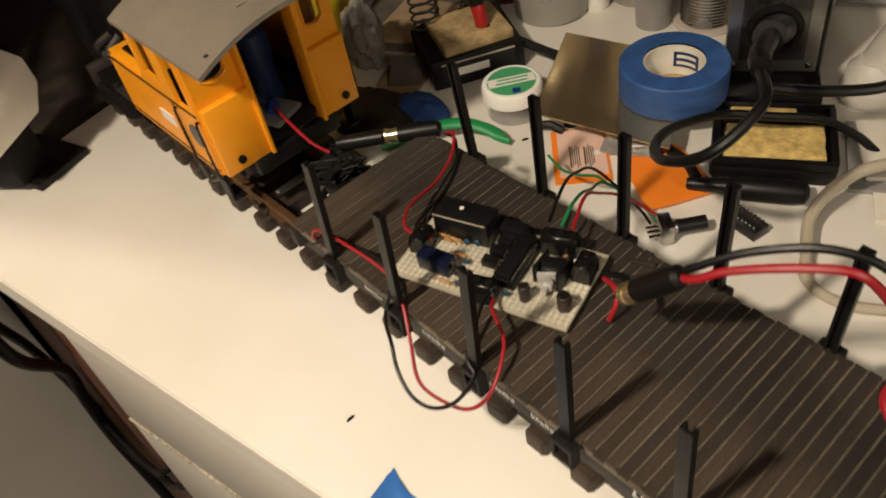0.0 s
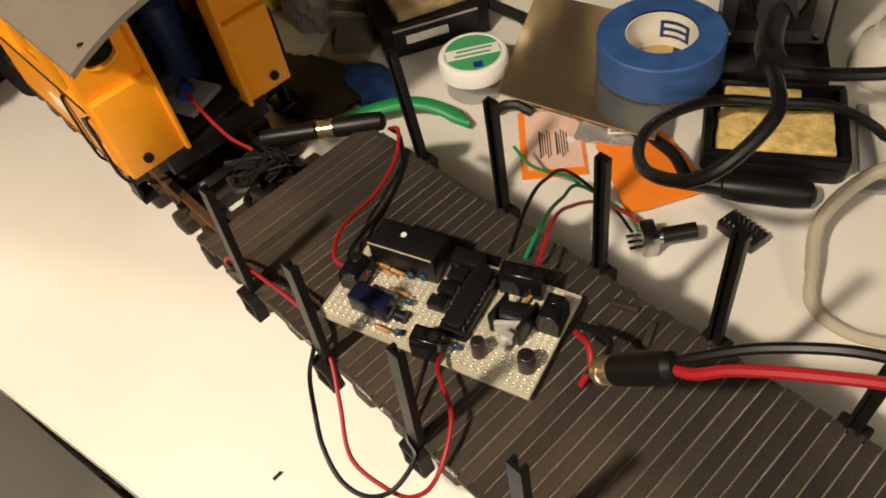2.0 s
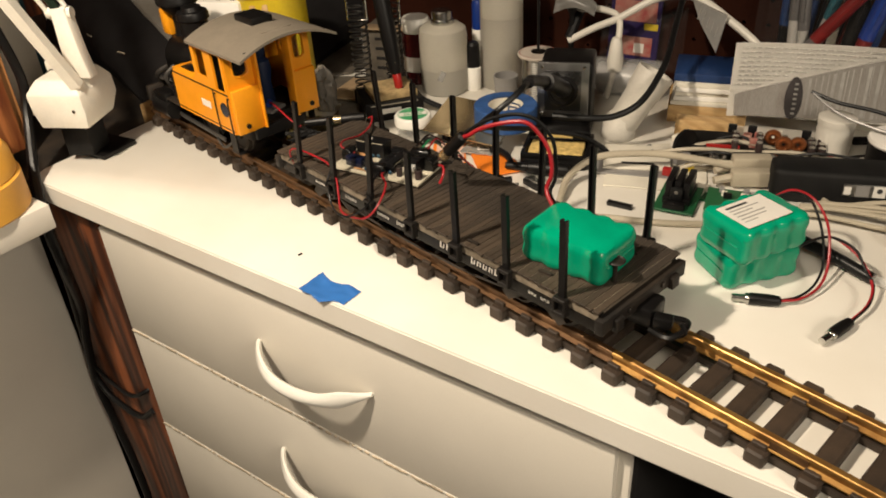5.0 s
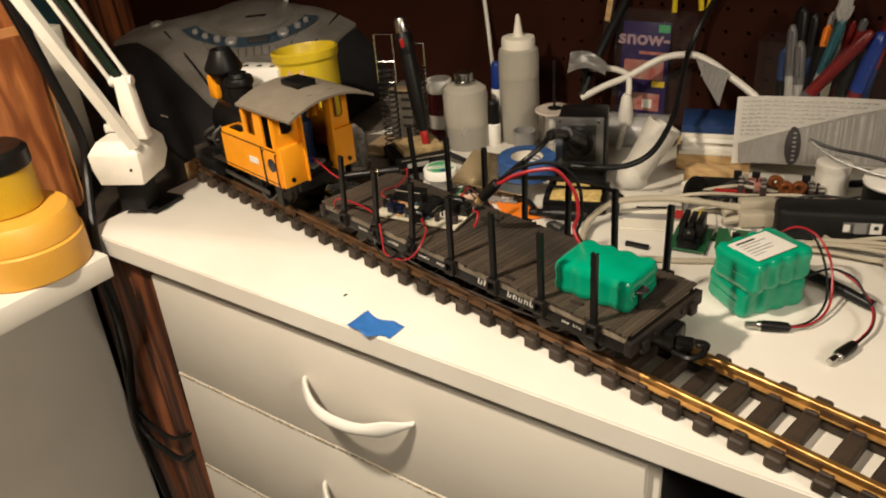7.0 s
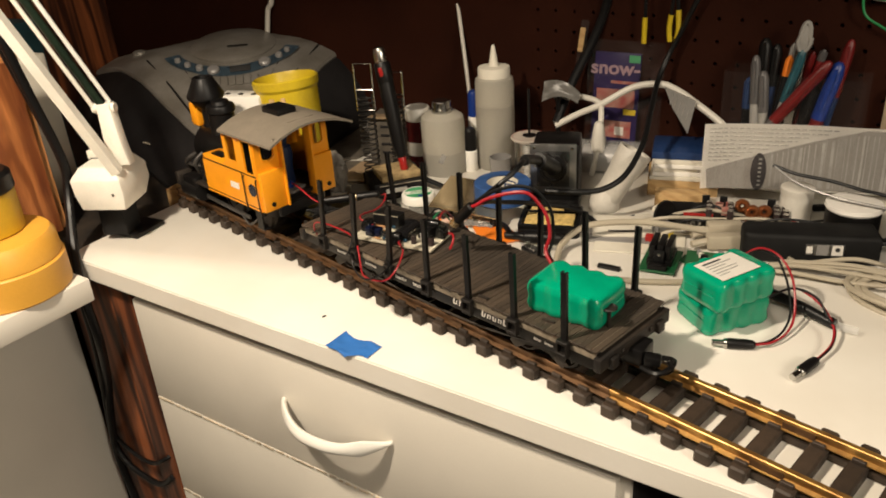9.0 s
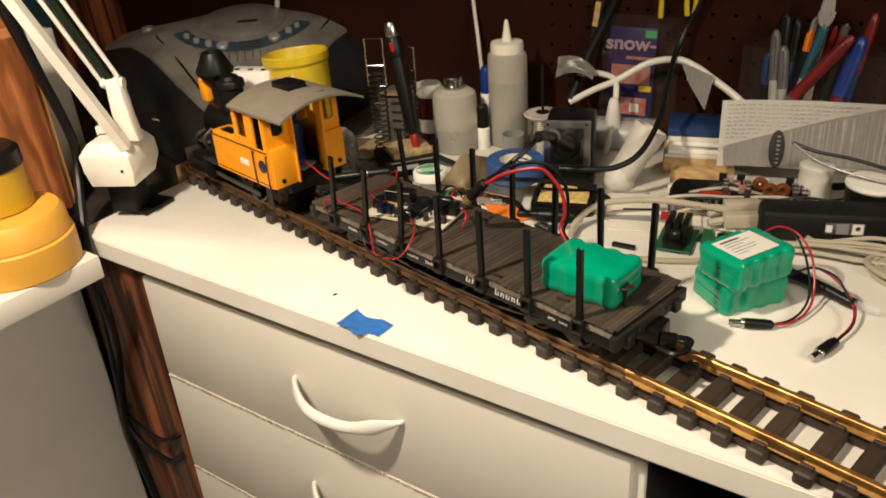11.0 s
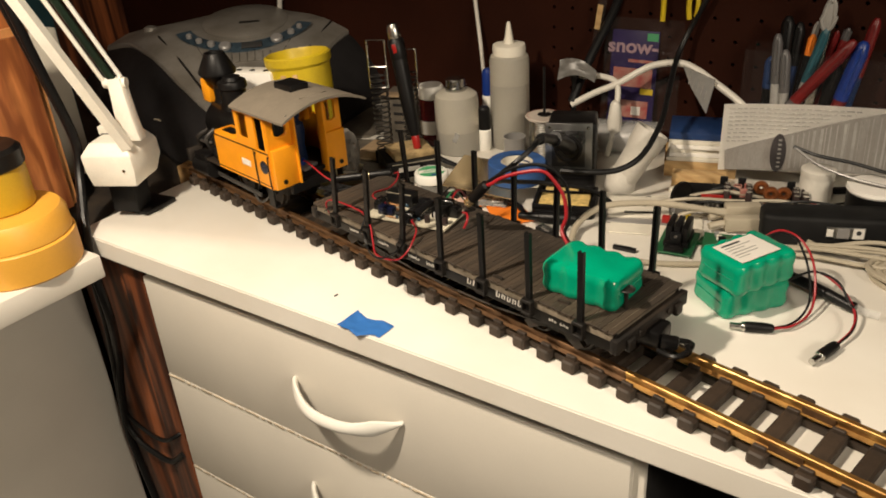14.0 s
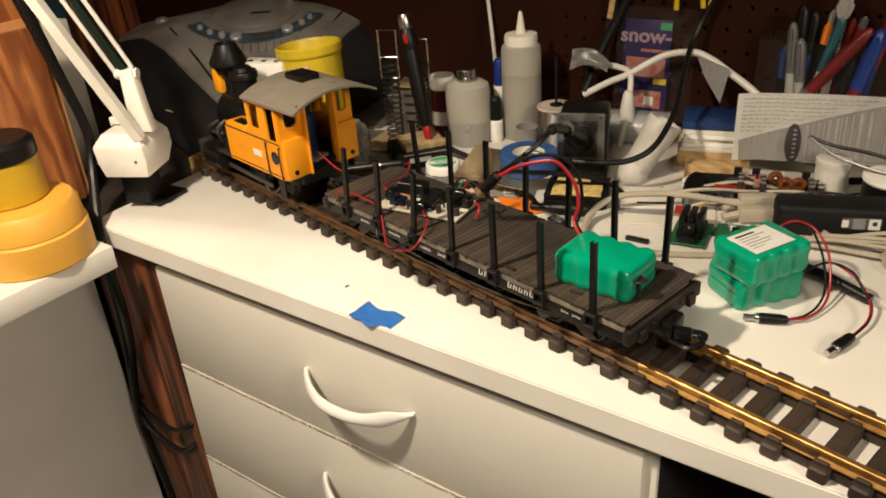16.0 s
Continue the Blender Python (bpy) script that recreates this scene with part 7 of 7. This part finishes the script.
# pale plastic boxes and sheets behind the car
pt = thing("plastic_tray", "pale clear plastic tray lying on the bench", "tray", -0.2900, 0.2300, 0, 30)
part("base", box(bm_new(), (0, 0, 0.0015), (0.070, 0.060, 0.003), 0, 0.001), silver_plastic, pt)
part("cover", box(bm_new(), (0.002, 0.004, 0.0045), (0.062, 0.050, 0.003), 4, 0.001), card_white, pt, "pale card insert")
part("slot", box(bm_new(), (0.004, -0.012, 0.0063), (0.030, 0.0030, 0.0008), 4), black_plastic, pt)
single("grey_sheet", box(bm_new(), (-0.2580, 0.2180, 0.0012), (0.090, 0.050, 0.0012), 30), card_white, "pale grey sheet lying on the bench", "sheet")
single("pine_offcut", box(bm_new(), (-0.2750, 0.3280, 0.0085), (0.056, 0.016, 0.017), 28, 0.001), pine, "pale pine offcut on the bench", "offcut")
single("yellow_nut", lathe(bm_new(), [(0.003, 0.0), (0.0045, 0.001), (0.0045, 0.007), (0.003, 0.008)], 14, (-0.2420, 0.2480, 0.0)), yellow_tub, "small yellow wire nut on the bench", "wire nut")
single("red_terminal", box(bm_new(), (-0.2510, 0.2250, 0.005), (0.008, 0.006, 0.010), 20, 0.001), red_plastic, "small red terminal on the bench", "terminal")
card_grey = surface("worn_grey_card", (0.10, 0.085, 0.065), 0.8, vary=0.25, stain=40)
kraft = surface("brown_kraft_card", (0.30, 0.21, 0.12), 0.8, vary=0.15, stain=60)

# loose parts scattered between the boards
kinds = ((black_plastic, "small black connector lying among the boards"), (silver_plastic, "small grey metal part lying among the boards"), (pcb_green, "small green board lying among the cables"),
         (red_plastic, "small red connector lying among the boards"), (card_white, "pale scrap of card lying among the boards"), (black_plastic, "small black chip lying among the boards"))
rnd = random.Random(11)
for k in range(26):
    m_, lab_ = kinds[k % 6]
    x, y = rnd.uniform(-0.300, -0.150), 0.0
    y = 0.262 + 0.45 * (x + 0.30) + rnd.uniform(-0.030, 0.075)
    sx, sy, sz = rnd.uniform(0.006, 0.018), rnd.uniform(0.004, 0.010), rnd.uniform(0.003, 0.011)
    t = thing("loose_component", lab_, "component", x, y, 0.0, rnd.uniform(0, 180), "loose components")
    part("body", box(bm_new(), (0, 0, sz / 2), (sx, sy, sz), 0, 0.0006), m_, t)
    for q in range(3):
        part("lead", cyl(bm_new(), (-sx * 0.3 + sx * 0.3 * q, sy / 2, sz * 0.4), (-sx * 0.3 + sx * 0.3 * q, sy / 2 + 0.004, sz * 0.2), 0.0004, n=5), steel, t)
for k in range(7):
    x0, y0 = -0.300 + 0.012 * k, 0.232 + 0.018 * (k % 4)
    pts = [(x0, y0, 0.004)]
    for q in range(5):
        pts.append((x0 + 0.035 * (q + 1) + rnd.uniform(-0.006, 0.006), y0 + 0.020 * (q + 1) + rnd.uniform(-0.012, 0.012), rnd.uniform(0.003, 0.020)))
    dark_one = k % 3 == 0
    cord("thin_cable", pts, 0.0013 if dark_one else 0.0020, black_wire if dark_one else grey_cable, ("thin black" if dark_one else "thin beige") + " cable winding between the boards", "cable", 6, "thin cables")

# crumpled things behind the locomotive
def crumpled(name, x, y, w, d, h, material, label, category, seed):
    bm = bm_new()
    bmesh.ops.create_icosphere(bm, subdivisions=4, radius=1.0)
    for v in bm.verts:
        p = v.co.normalized()
        r = 1 + 0.30 * noise.noise(p * 2.2 + Vector((seed, 0, 0))) + 0.14 * noise.noise(p * 6.0 + Vector((0, seed, 0)))
        v.co = Vector((x + p.x * r * w, y + p.y * r * d, max(0.0, h * 0.45 + p.z * r * h * 0.55)))
    return single(name, bm, material, label, category)


bag_grey = surface("dull_grey_bag", (0.20, 0.18, 0.15), 0.5, vary=0.2, stain=60)
crumpled("crumpled_bag", -0.6320, 0.1180, 0.016, 0.014, 0.050, bag_grey, "crumpled grey plastic bag behind the locomotive", "bag", 3.0)
crumpled("dark_rag", -0.5820, 0.0740, 0.038, 0.021, 0.013, car_black, "crumpled dark rag on the bench behind the locomotive", "rag", 7.0)
kc = thing("kraft_card", "torn brown kraft card lying behind the locomotive", "card", -0.5930, 0.1180, 0.0, 28)
part("card", soften(prism(bm_new(), [(-0.016, -0.020), (0.014, -0.024), (0.018, 0.010), (0.004, 0.022), (-0.018, 0.016)], 0.0, 0.0016), 0.0003, 1), kraft, kc)
part("flap", box(bm_new(), (0.002, 0.004, 0.006), (0.024, 0.026, 0.0010), 10, rx=22), card_grey, kc, "grey folded flap")

gc = thing("grey_card", "worn grey-brown card sheets lying by the tool stand", "card", -0.6420, 0.1760, 0.0, 30)
part("sheet", soften(prism(bm_new(), [(-0.050, -0.036), (0.052, -0.040), (0.056, 0.030), (0.010, 0.046), (-0.050, 0.040)], 0.0, 0.003), 0.0004, 1), card_grey, gc)
part("sheet", soften(prism(bm_new(), [(-0.030, -0.030), (0.036, -0.036), (0.040, 0.020), (-0.020, 0.034)], 0.0034, 0.0060), 0.0004, 1), kraft, gc)
# sheet added to darken the white bench top behind the tub
fc = thing("bench_dark_sheet", "flat grey-brown sheet added over the bench behind the yellow tub", "cardboard")
part("sheet", soften(prism(bm_new(), [(-0.850, 0.170), (-0.748, 0.158), (-0.700, 0.205), (-0.702, 0.250), (-0.800, 0.300)], 0.0, 0.0030), 0.0004, 1), card_grey, fc)
wbx = thing("cardboard_box", "worn grey-brown cardboard box behind the tool stand", "box", -0.6560, 0.2520, 0.0, 28)
part("body", box(bm_new(), (0, 0, 0.0300), (0.074, 0.050, 0.060), 0, 0.0015), card_grey, wbx)
for k in range(4):
    part("slot", box(bm_new(), (0.004, -0.0252, 0.014 + 0.012 * k), (0.046, 0.0012, 0.0035), 0, 0.0003), black_void, wbx)
part("lid_flap", box(bm_new(), (0.0, -0.016, 0.0615), (0.072, 0.030, 0.0014), 2, 0.0003, rx=-6), kraft, wbx)
yellow_dull = surface("mustard_plastic", (0.55, 0.34, 0.015), 0.45, vary=0.1)
ply_pale = surface("pale_plywood_layer", (0.50, 0.23, 0.08), 0.55, vary=0.15, grain=60, stain=9, stretch=(6, 6, 0.7))
spring_green = surface("dark_green_spring", (0.012, 0.028, 0.016), 0.4, 0.3, vary=0.2)
teal_dark = surface("dark_teal_card", (0.015, 0.05, 0.06), 0.5, vary=0.1)

# ---- corner: stereo, tub, strip, lamp ----
bb = thing("stereo", "silver portable stereo with black speakers and a blue control arc", "stereo", -0.9600, 0.1930, -0.0115, 54)


def stereo():
    def deck_z(x, y):
        return float(np.interp(y, [-0.24, -0.20, -0.098, -0.040, 0.030, 0.090], [0.050, 0.064, 0.0885, 0.1185, 0.1385, 0.1425])) - 0.040 * (abs(x) / 0.235) ** 2.5

    # plan of the lid: wide at the back, narrowing to a rounded nose
    side = [(0.085, 0.226), (0.03, 0.176), (-0.05, 0.124), (-0.107, 0.088), (-0.160, 0.060), (-0.195, 0.038), (-0.212, 0.014)]
    half = smooth_path([(w, y, 0) for y, w in side], 4)
    ring0 = [(p.x, p.y, 0.88, -0.47 - 0.5 * (k / len(half)) ** 6) for k, p in enumerate(half)]
    ring0 = ring0 + [(-x, y, -nx, ny) for x, y, nx, ny in ring0[::-1]] + [(-0.20, 0.118, -0.3, 0.2), (0.0, 0.122, 0, 0.1), (0.20, 0.118, 0.3, 0.2)]
    count = len(ring0)

    def skin(name, rings, material, label=""):
        bm = bm_new()
        vs = [[bm.verts.new(q) for q in ring] for ring in rings]
        for a, b in zip(vs, vs[1:]):
            for k in range(count):
                bm.faces.new((a[k], a[(k + 1) % count], b[(k + 1) % count], b[k]))
        bm.faces.new(vs[-1])
        return part(name, bm, material, bb, label)

    top_rings = []
    for f, drop in ((0.99, 0.008), (1.0, 0.004), (0.985, 0.0), (0.95, 0.0), (0.85, 0.0), (0.7, 0.0), (0.55, 0.0), (0.4, 0.0), (0.25, 0.0), (0.1, 0.0)):
        top_rings.append([(x * f, (y + 0.02) * f - 0.02, deck_z(x * f, (y + 0.02) * f - 0.02) - drop) for x, y, nx, ny in ring0])
    skin("body", top_rings, dusty_silver)
    low_rings = [[(x * 0.985 + nx * d, y * 0.985 + ny * d, (deck_z(x, y) - 0.006) * h) for x, y, nx, ny in ring0]
                 for d, h in ((0.040, 0.0), (0.056, 0.10), (0.060, 0.3), (0.050, 0.55), (0.028, 0.80), (0.010, 0.95), (0.0, 1.0))]
    skin("speaker", low_rings, speaker_black, "rounded black speaker front")
    for x, y, rz in ((-0.140, -0.100, -52), (-0.120, -0.150, -45), (-0.180, -0.060, -56)):
        part("scuff", box(bm_new(), (x, y, 0.050), (0.014, 0.0016, 0.0024), rz, rx=30), grey_cable, bb)
    # control arc, disc lid, knobs, display
    def top(y):
        return float(np.interp(y, [-0.098, -0.040, 0.030, 0.090], [0.0885, 0.1185, 0.1385, 0.1425]))
    bm, prev = bm_new(), None
    for i in range(21):
        a = radians(200 + 140 * i / 20)
        row = []
        for r in (0.074, 0.094):
            x, y = r * 1.15 * math.cos(a), 0.036 + r * math.sin(a)
            row.append(bm.verts.new((x, y, top(y) + 0.0008 - 0.010 * 0.10 * (abs(x) / 0.15) ** 2.5)))
        if prev:
            bm.faces.new((prev[0], row[0], row[1], prev[1]))
        prev = row
    bmesh.ops.solidify(bm, geom=bm.faces[:], thickness=0.0025)
    arc = part("control_arc", bm, blue_panel, bb, "slate blue control arc")
    for deg, r in ((214, 0.0045), (228, 0.0050), (241, 0.0055), (254, 0.0090), (300, 0.0090), (316, 0.0055), (328, 0.0045)):
        a = radians(deg)
        x, y = 0.084 * 1.15 * math.cos(a), 0.036 + 0.084 * math.sin(a)
        part("knob", lathe(bm_new(), [(r, 0), (r, 0.004), (r * 0.8, 0.006), (r * 0.3, 0.0064)], 16, m=pose(x, y, top(y), 22, 0, 0)), silver_plastic, arc)
    part("display", box(bm_new(), (0.012, -0.047, top(-0.047) + 0.0022), (0.030, 0.013, 0.002), 0, 0.0004, rx=24), ink, arc, "dark display")
    bm = bm_new()
    lathe(bm, [(0.066, 0.0), (0.066, 0.004), (0.062, 0.007), (0.030, 0.009), (0.004, 0.0095)], 40, m=pose(0, 0.036, 0.1325, 9, 0, 0))
    part("disc_lid", bm, dusty_silver, bb)
    part("lid_mark", box(bm_new(), (0.008, 0.010, 0.1395), (0.030, 0.005, 0.0006), 0, rx=9), plate_grey, bb)
    for s in (-1, 1):
        part("antenna_knuckle", lathe(bm_new(), [(0.010, 0), (0.012, 0.004), (0.010, 0.012), (0.004, 0.014)], 14, (s * 0.150, 0.072, 0.120)), dusty_silver, bb)
        part("seam", tube(bm_new(), [(s * q, y, deck_z(q, y) + 0.0004) for q, y in ((0.030, -0.190), (0.056, -0.130), (0.090, -0.060), (0.130, 0.020))], 0.0016, 5), black_plastic, bb)
        part("inner_seam", tube(bm_new(), [(s * q, y, deck_z(q, y) + 0.0002) for q, y in ((0.052, -0.070), (0.068, -0.035))], 0.0006, 5), black_plastic, bb)
    for k in range(9):
        x = -0.044 + 0.011 * k
        part("key", box(bm_new(), (x, -0.068, deck_z(x, -0.068) + 0.001), (0.0100, 0.020, 0.003), 0, 0.0006, rx=27), dusty_silver, bb)


stereo()
yb = thing("yellow_tub", "yellow plastic tub with a rolled rim", "tub", -0.6980, 0.1160, 0, ry=-5)
yb.scale = (0.97, 0.97, 1.26)
bm = bm_new()
lathe(bm, [(0.0330, 0.0), (0.0345, 0.002), (0.0395, 0.096), (0.0420, 0.099), (0.0425, 0.106), (0.0400, 0.1075), (0.0385, 0.104), (0.0335, 0.006)], 44)
part("tub", bm, yellow_tub, yb)
part("sticker", box(bm_new(), (0.022, -0.0315, 0.085), (0.022, 0.001, 0.014), 35, 0.0004), pine, yb, "torn paper sticker")
ps = thing("white_switch_box", "white plastic box with small round sockets beside the tub", "box", -0.7420, 0.0720, 0.0, 29.6)
ps.scale = (1, 1, 1.19)
part("case", box(bm_new(), (0, 0, 0.050), (0.060, 0.030, 0.100), 0, 0.003), white_plastic, ps)
for k in (-1, 0, 1):
    part("socket_hole", cyl(bm_new(), (0.018 * k, -0.004, 0.0990), (0.018 * k, -0.004, 0.1006), 0.0036, n=14), plate_grey, ps)

# jointed lamp: its base sits on an added black clamp that grips the bench corner
lb = thing("desk_lamp", "ivory swing-arm desk lamp with exposed springs clamped at the bench corner", "lamp", -0.7150, -0.1180, 0.0, 38.1)
inv = lb.matrix_world.inverted()


def L(p):
    return inv @ Vector(p)


bm = bm_new()
loops = []
for z, x0, x1, y0, y1 in ((0.047, -0.0290, 0.0210, -0.0285, 0.0220), (0.064, -0.0330, 0.0235, -0.0300, 0.0330), (0.082, -0.0345, 0.0225, -0.0300, 0.0330), (0.094, -0.0260, 0.0140, -0.0210, 0.0260)):
    loops.append([bm.verts.new((x, y, z)) for x, y in ((x1, y0), (x1, y1), (x0, y1), (x0, y0))])
for lo, hi in zip(loops, loops[1:]):
    for k in range(4):
        bm.faces.new((lo[k], lo[(k + 1) % 4], hi[(k + 1) % 4], hi[k]))
bm.faces.new(loops[0][::-1])
bm.faces.new(loops[-1])
base = part("base", soften(bm, 0.0018), ivory, lb)
part("base_screw", cyl(bm_new(), (0.0120, -0.0305, 0.066), (0.0120, -0.0312, 0.066), 0.0016, n=10), plate_grey, base)
part("base_slot", box(bm_new(), (-0.0210, 0.0100, 0.0945), (0.0110, 0.0070, 0.0012), 0), plate_grey, base)
part("base_bracket", box(bm_new(), (-0.0200, 0.0140, 0.0980), (0.020, 0.014, 0.010), 0, 0.0012), ivory, base)
part("socket_hole", cyl(bm_new(), (0.0020, -0.0040, 0.0938), (0.0020, -0.0040, 0.0946), 0.0060, n=16), black_void, base)
# post added under the base; its black stands in for the shade there
part("added_post", box(bm_new(), (-0.012, 0.010, 0.0265), (0.030, 0.034, 0.041), 0, 0.003), matte_black, lb, "added clamp body, black for the shade under the base")
part("clamp_plate", box(bm_new(), (-0.0080, 0.0260, 0.0030), (0.056, 0.044, 0.0056), -20, 0.0012), black_plastic, lb, "black clamp plate on the bench")
TO = Vector((-0.6977, -0.2806, 0.4455)) - Vector((-0.6977, -0.1361, 0.0906))


def lamp_arm(name, start, r, m_, n=12, reach=1.0, label=""):
    p = Vector(start)
    return part(name, cyl(bm_new(), L(p), L(p + TO * reach), r, n=n), m_, lb, label)


LOW = Vector((-0.6870, -0.1240, 0.0890))
lamp_arm("arm", LOW, 0.0072, ivory, 4)
link_top = Vector((-0.6990, -0.1140, 0.1560))
bm = bm_new()
q = L(link_top)
prism(bm, [(-0.0080, 0.0930), (0.0150, 0.0930), (0.0110, 0.1180), (0.0075, 0.1600), (-0.0070, 0.1600), (-0.0085, 0.1180)], 0.004, 0.018, Matrix.Translation((q.x, q.y - 0.011, 0.0)), "y")
part("link", soften(bm, 0.0016), ivory, lb)
lamp_arm("rod", link_top + Vector((-0.0080, -0.0070, -0.0060)), 0.0024, ivory, 10, 0.80)
lamp_arm("rod", link_top + Vector((0.0030, 0.0040, 0.0050)), 0.0024, white_plastic, 10, 0.80)
lamp_arm("spring", link_top + Vector((-0.0025, -0.0015, -0.0010)), 0.0042, spring_green, 12, 0.80, "dark green spring between the rods")
part("pivot", cyl(bm_new(), L(link_top + Vector((-0.010, -0.009, -0.001))), L(link_top + Vector((0.008, 0.007, -0.001))), 0.0052, n=14), ivory, lb)
ELBOW = LOW + TO
part("elbow", cyl(bm_new(), L(ELBOW + Vector((-0.012, -0.012, 0))), L(ELBOW + Vector((0.012, 0.012, 0))), 0.014, n=16), ivory, lb)
part("upper_arm", cyl(bm_new(), L(ELBOW), L(HEAD + Vector((-0.05, 0.01, 0.10))), 0.0060, n=12), ivory, lb)
d = (AIM - HEAD).normalized()
shade_m = inv @ Matrix.Translation(HEAD) @ (-d).to_track_quat("Z", "Y").to_matrix().to_4x4()
bm = bm_new()
lathe(bm, [(0.070, -0.02), (0.066, 0.01), (0.045, 0.055), (0.026, 0.075), (0.022, 0.12), (0.010, 0.125)], 32, m=shade_m)
bmesh.ops.delete(bm, geom=[f for f in bm.faces if len(f.verts) > 4 and f.calc_area() > 0.01], context="FACES_ONLY")
part("shade", bm, ivory, lb, "ivory metal shade")

# ---- side bench things ----
am = thing("amber_canister", "amber plastic canister with a stepped rim on the side bench", "canister", -0.6960, -0.2530, 0)
part("body", lathe(bm_new(), [(0.0550, 0.0), (0.0570, 0.002), (0.0570, 0.033), (0.0555, 0.0345), (0.0540, 0.0350)], 48), amber_tub, am)
part("lid", lathe(bm_new(), [(0.0542, 0.0352), (0.0548, 0.036), (0.0535, 0.055), (0.0495, 0.0610), (0.0300, 0.062)], 48), amber_tub, am)
yt = thing("yellow_jar", "yellow jar with a black lid on top of the canister", "jar", -0.7080, -0.2560, 0.0622)
part("jar", lathe(bm_new(), [(0.0340, 0.0), (0.0355, 0.002), (0.0355, 0.042)], 40), yellow_dull, yt)
part("lid", lathe(bm_new(), [(0.0356, 0.0422), (0.0370, 0.044), (0.0365, 0.058), (0.0320, 0.062), (0.0100, 0.063)], 40), black_plastic, yt, "black screw lid")
pl = thing("plywood_panel", "upright orange-brown plywood panel at the end of the bench", "panel")
pl.matrix_world = DESK
part("sheet", box(bm_new(), (-0.085, -0.158, 0.118), (0.006, 0.400, 0.236), 0), ply, pl)
part("edge_ply", box(bm_new(), (-0.078, -0.153, 0.104), (0.007, 0.404, 0.208), 0), ply_pale, pl, "pale plywood layer")
part("edge_ply", box(bm_new(), (-0.0710, -0.160, 0.100), (0.006, 0.398, 0.200), 0), ply, pl)
bx = thing("grey_file_box", "pale grey file box standing behind the lamp", "box", -0.9300, -0.1230, -0.0115, 20)
part("box", box(bm_new(), (0, 0, 0.095), (0.020, 0.080, 0.190), 0, 0.002), card_white, bx)
part("cover", box(bm_new(), (0.0108, 0, 0.095), (0.0016, 0.074, 0.182), 0, 0.0005), card_white, bx)
tl = thing("teal_box", "dark teal box on top of the pile in the corner", "box", -1.0100, -0.1500, -0.0115, 20)
part("box", box(bm_new(), (0, 0, 0.110), (0.060, 0.180, 0.220), 0, 0.003), teal_dark, tl)
cord("corner_cable", [(-0.77, -0.185, 0.3), (-0.762, -0.166, 0.18), (-0.752, -0.154, 0.096), (-0.744, -0.162, 0.055), (-0.712, -0.181, 0.012), (-0.684, -0.1935, -0.03), (-0.6805, -0.1928, -0.0868), (-0.7512, -0.176, -0.1822), (-0.7703, -0.1798, -0.2457), (-0.7826, -0.1823, -0.3157), (-0.7734, -0.1804, -0.3822), (-0.7636, -0.1785, -0.4574), (-0.7593, -0.1776, -0.641)],
     0.0050, black_wire, "thick black cable hanging down between the benches", "cable", 10)
cord("corner_cable", [(-0.784, -0.19, 0.3), (-0.776, -0.166, 0.18), (-0.764, -0.152, 0.09), (-0.756, -0.161, 0.045), (-0.724, -0.1815, 0.002), (-0.7, -0.1925, -0.045), (-0.7332, -0.1841, -0.1278), (-0.7708, -0.1799, -0.2215), (-0.7816, -0.1821, -0.2868), (-0.766, -0.179, -0.3199), (-0.7285, -0.1715, -0.3301), (-0.698, -0.1654, -0.3269), (-0.6691, -0.1596, -0.301)],
     0.0038, black_wire, "black cable hanging in a loop between the benches", "cable", 10)
wb = thing("pine_block", "small pale wooden block at the bench end", "block", -0.7780, -0.0150, -0.0115, 20)
part("block", box(bm_new(), (0, 0, 0.012), (0.036, 0.022, 0.024), 0, 0.001), pine, wb)
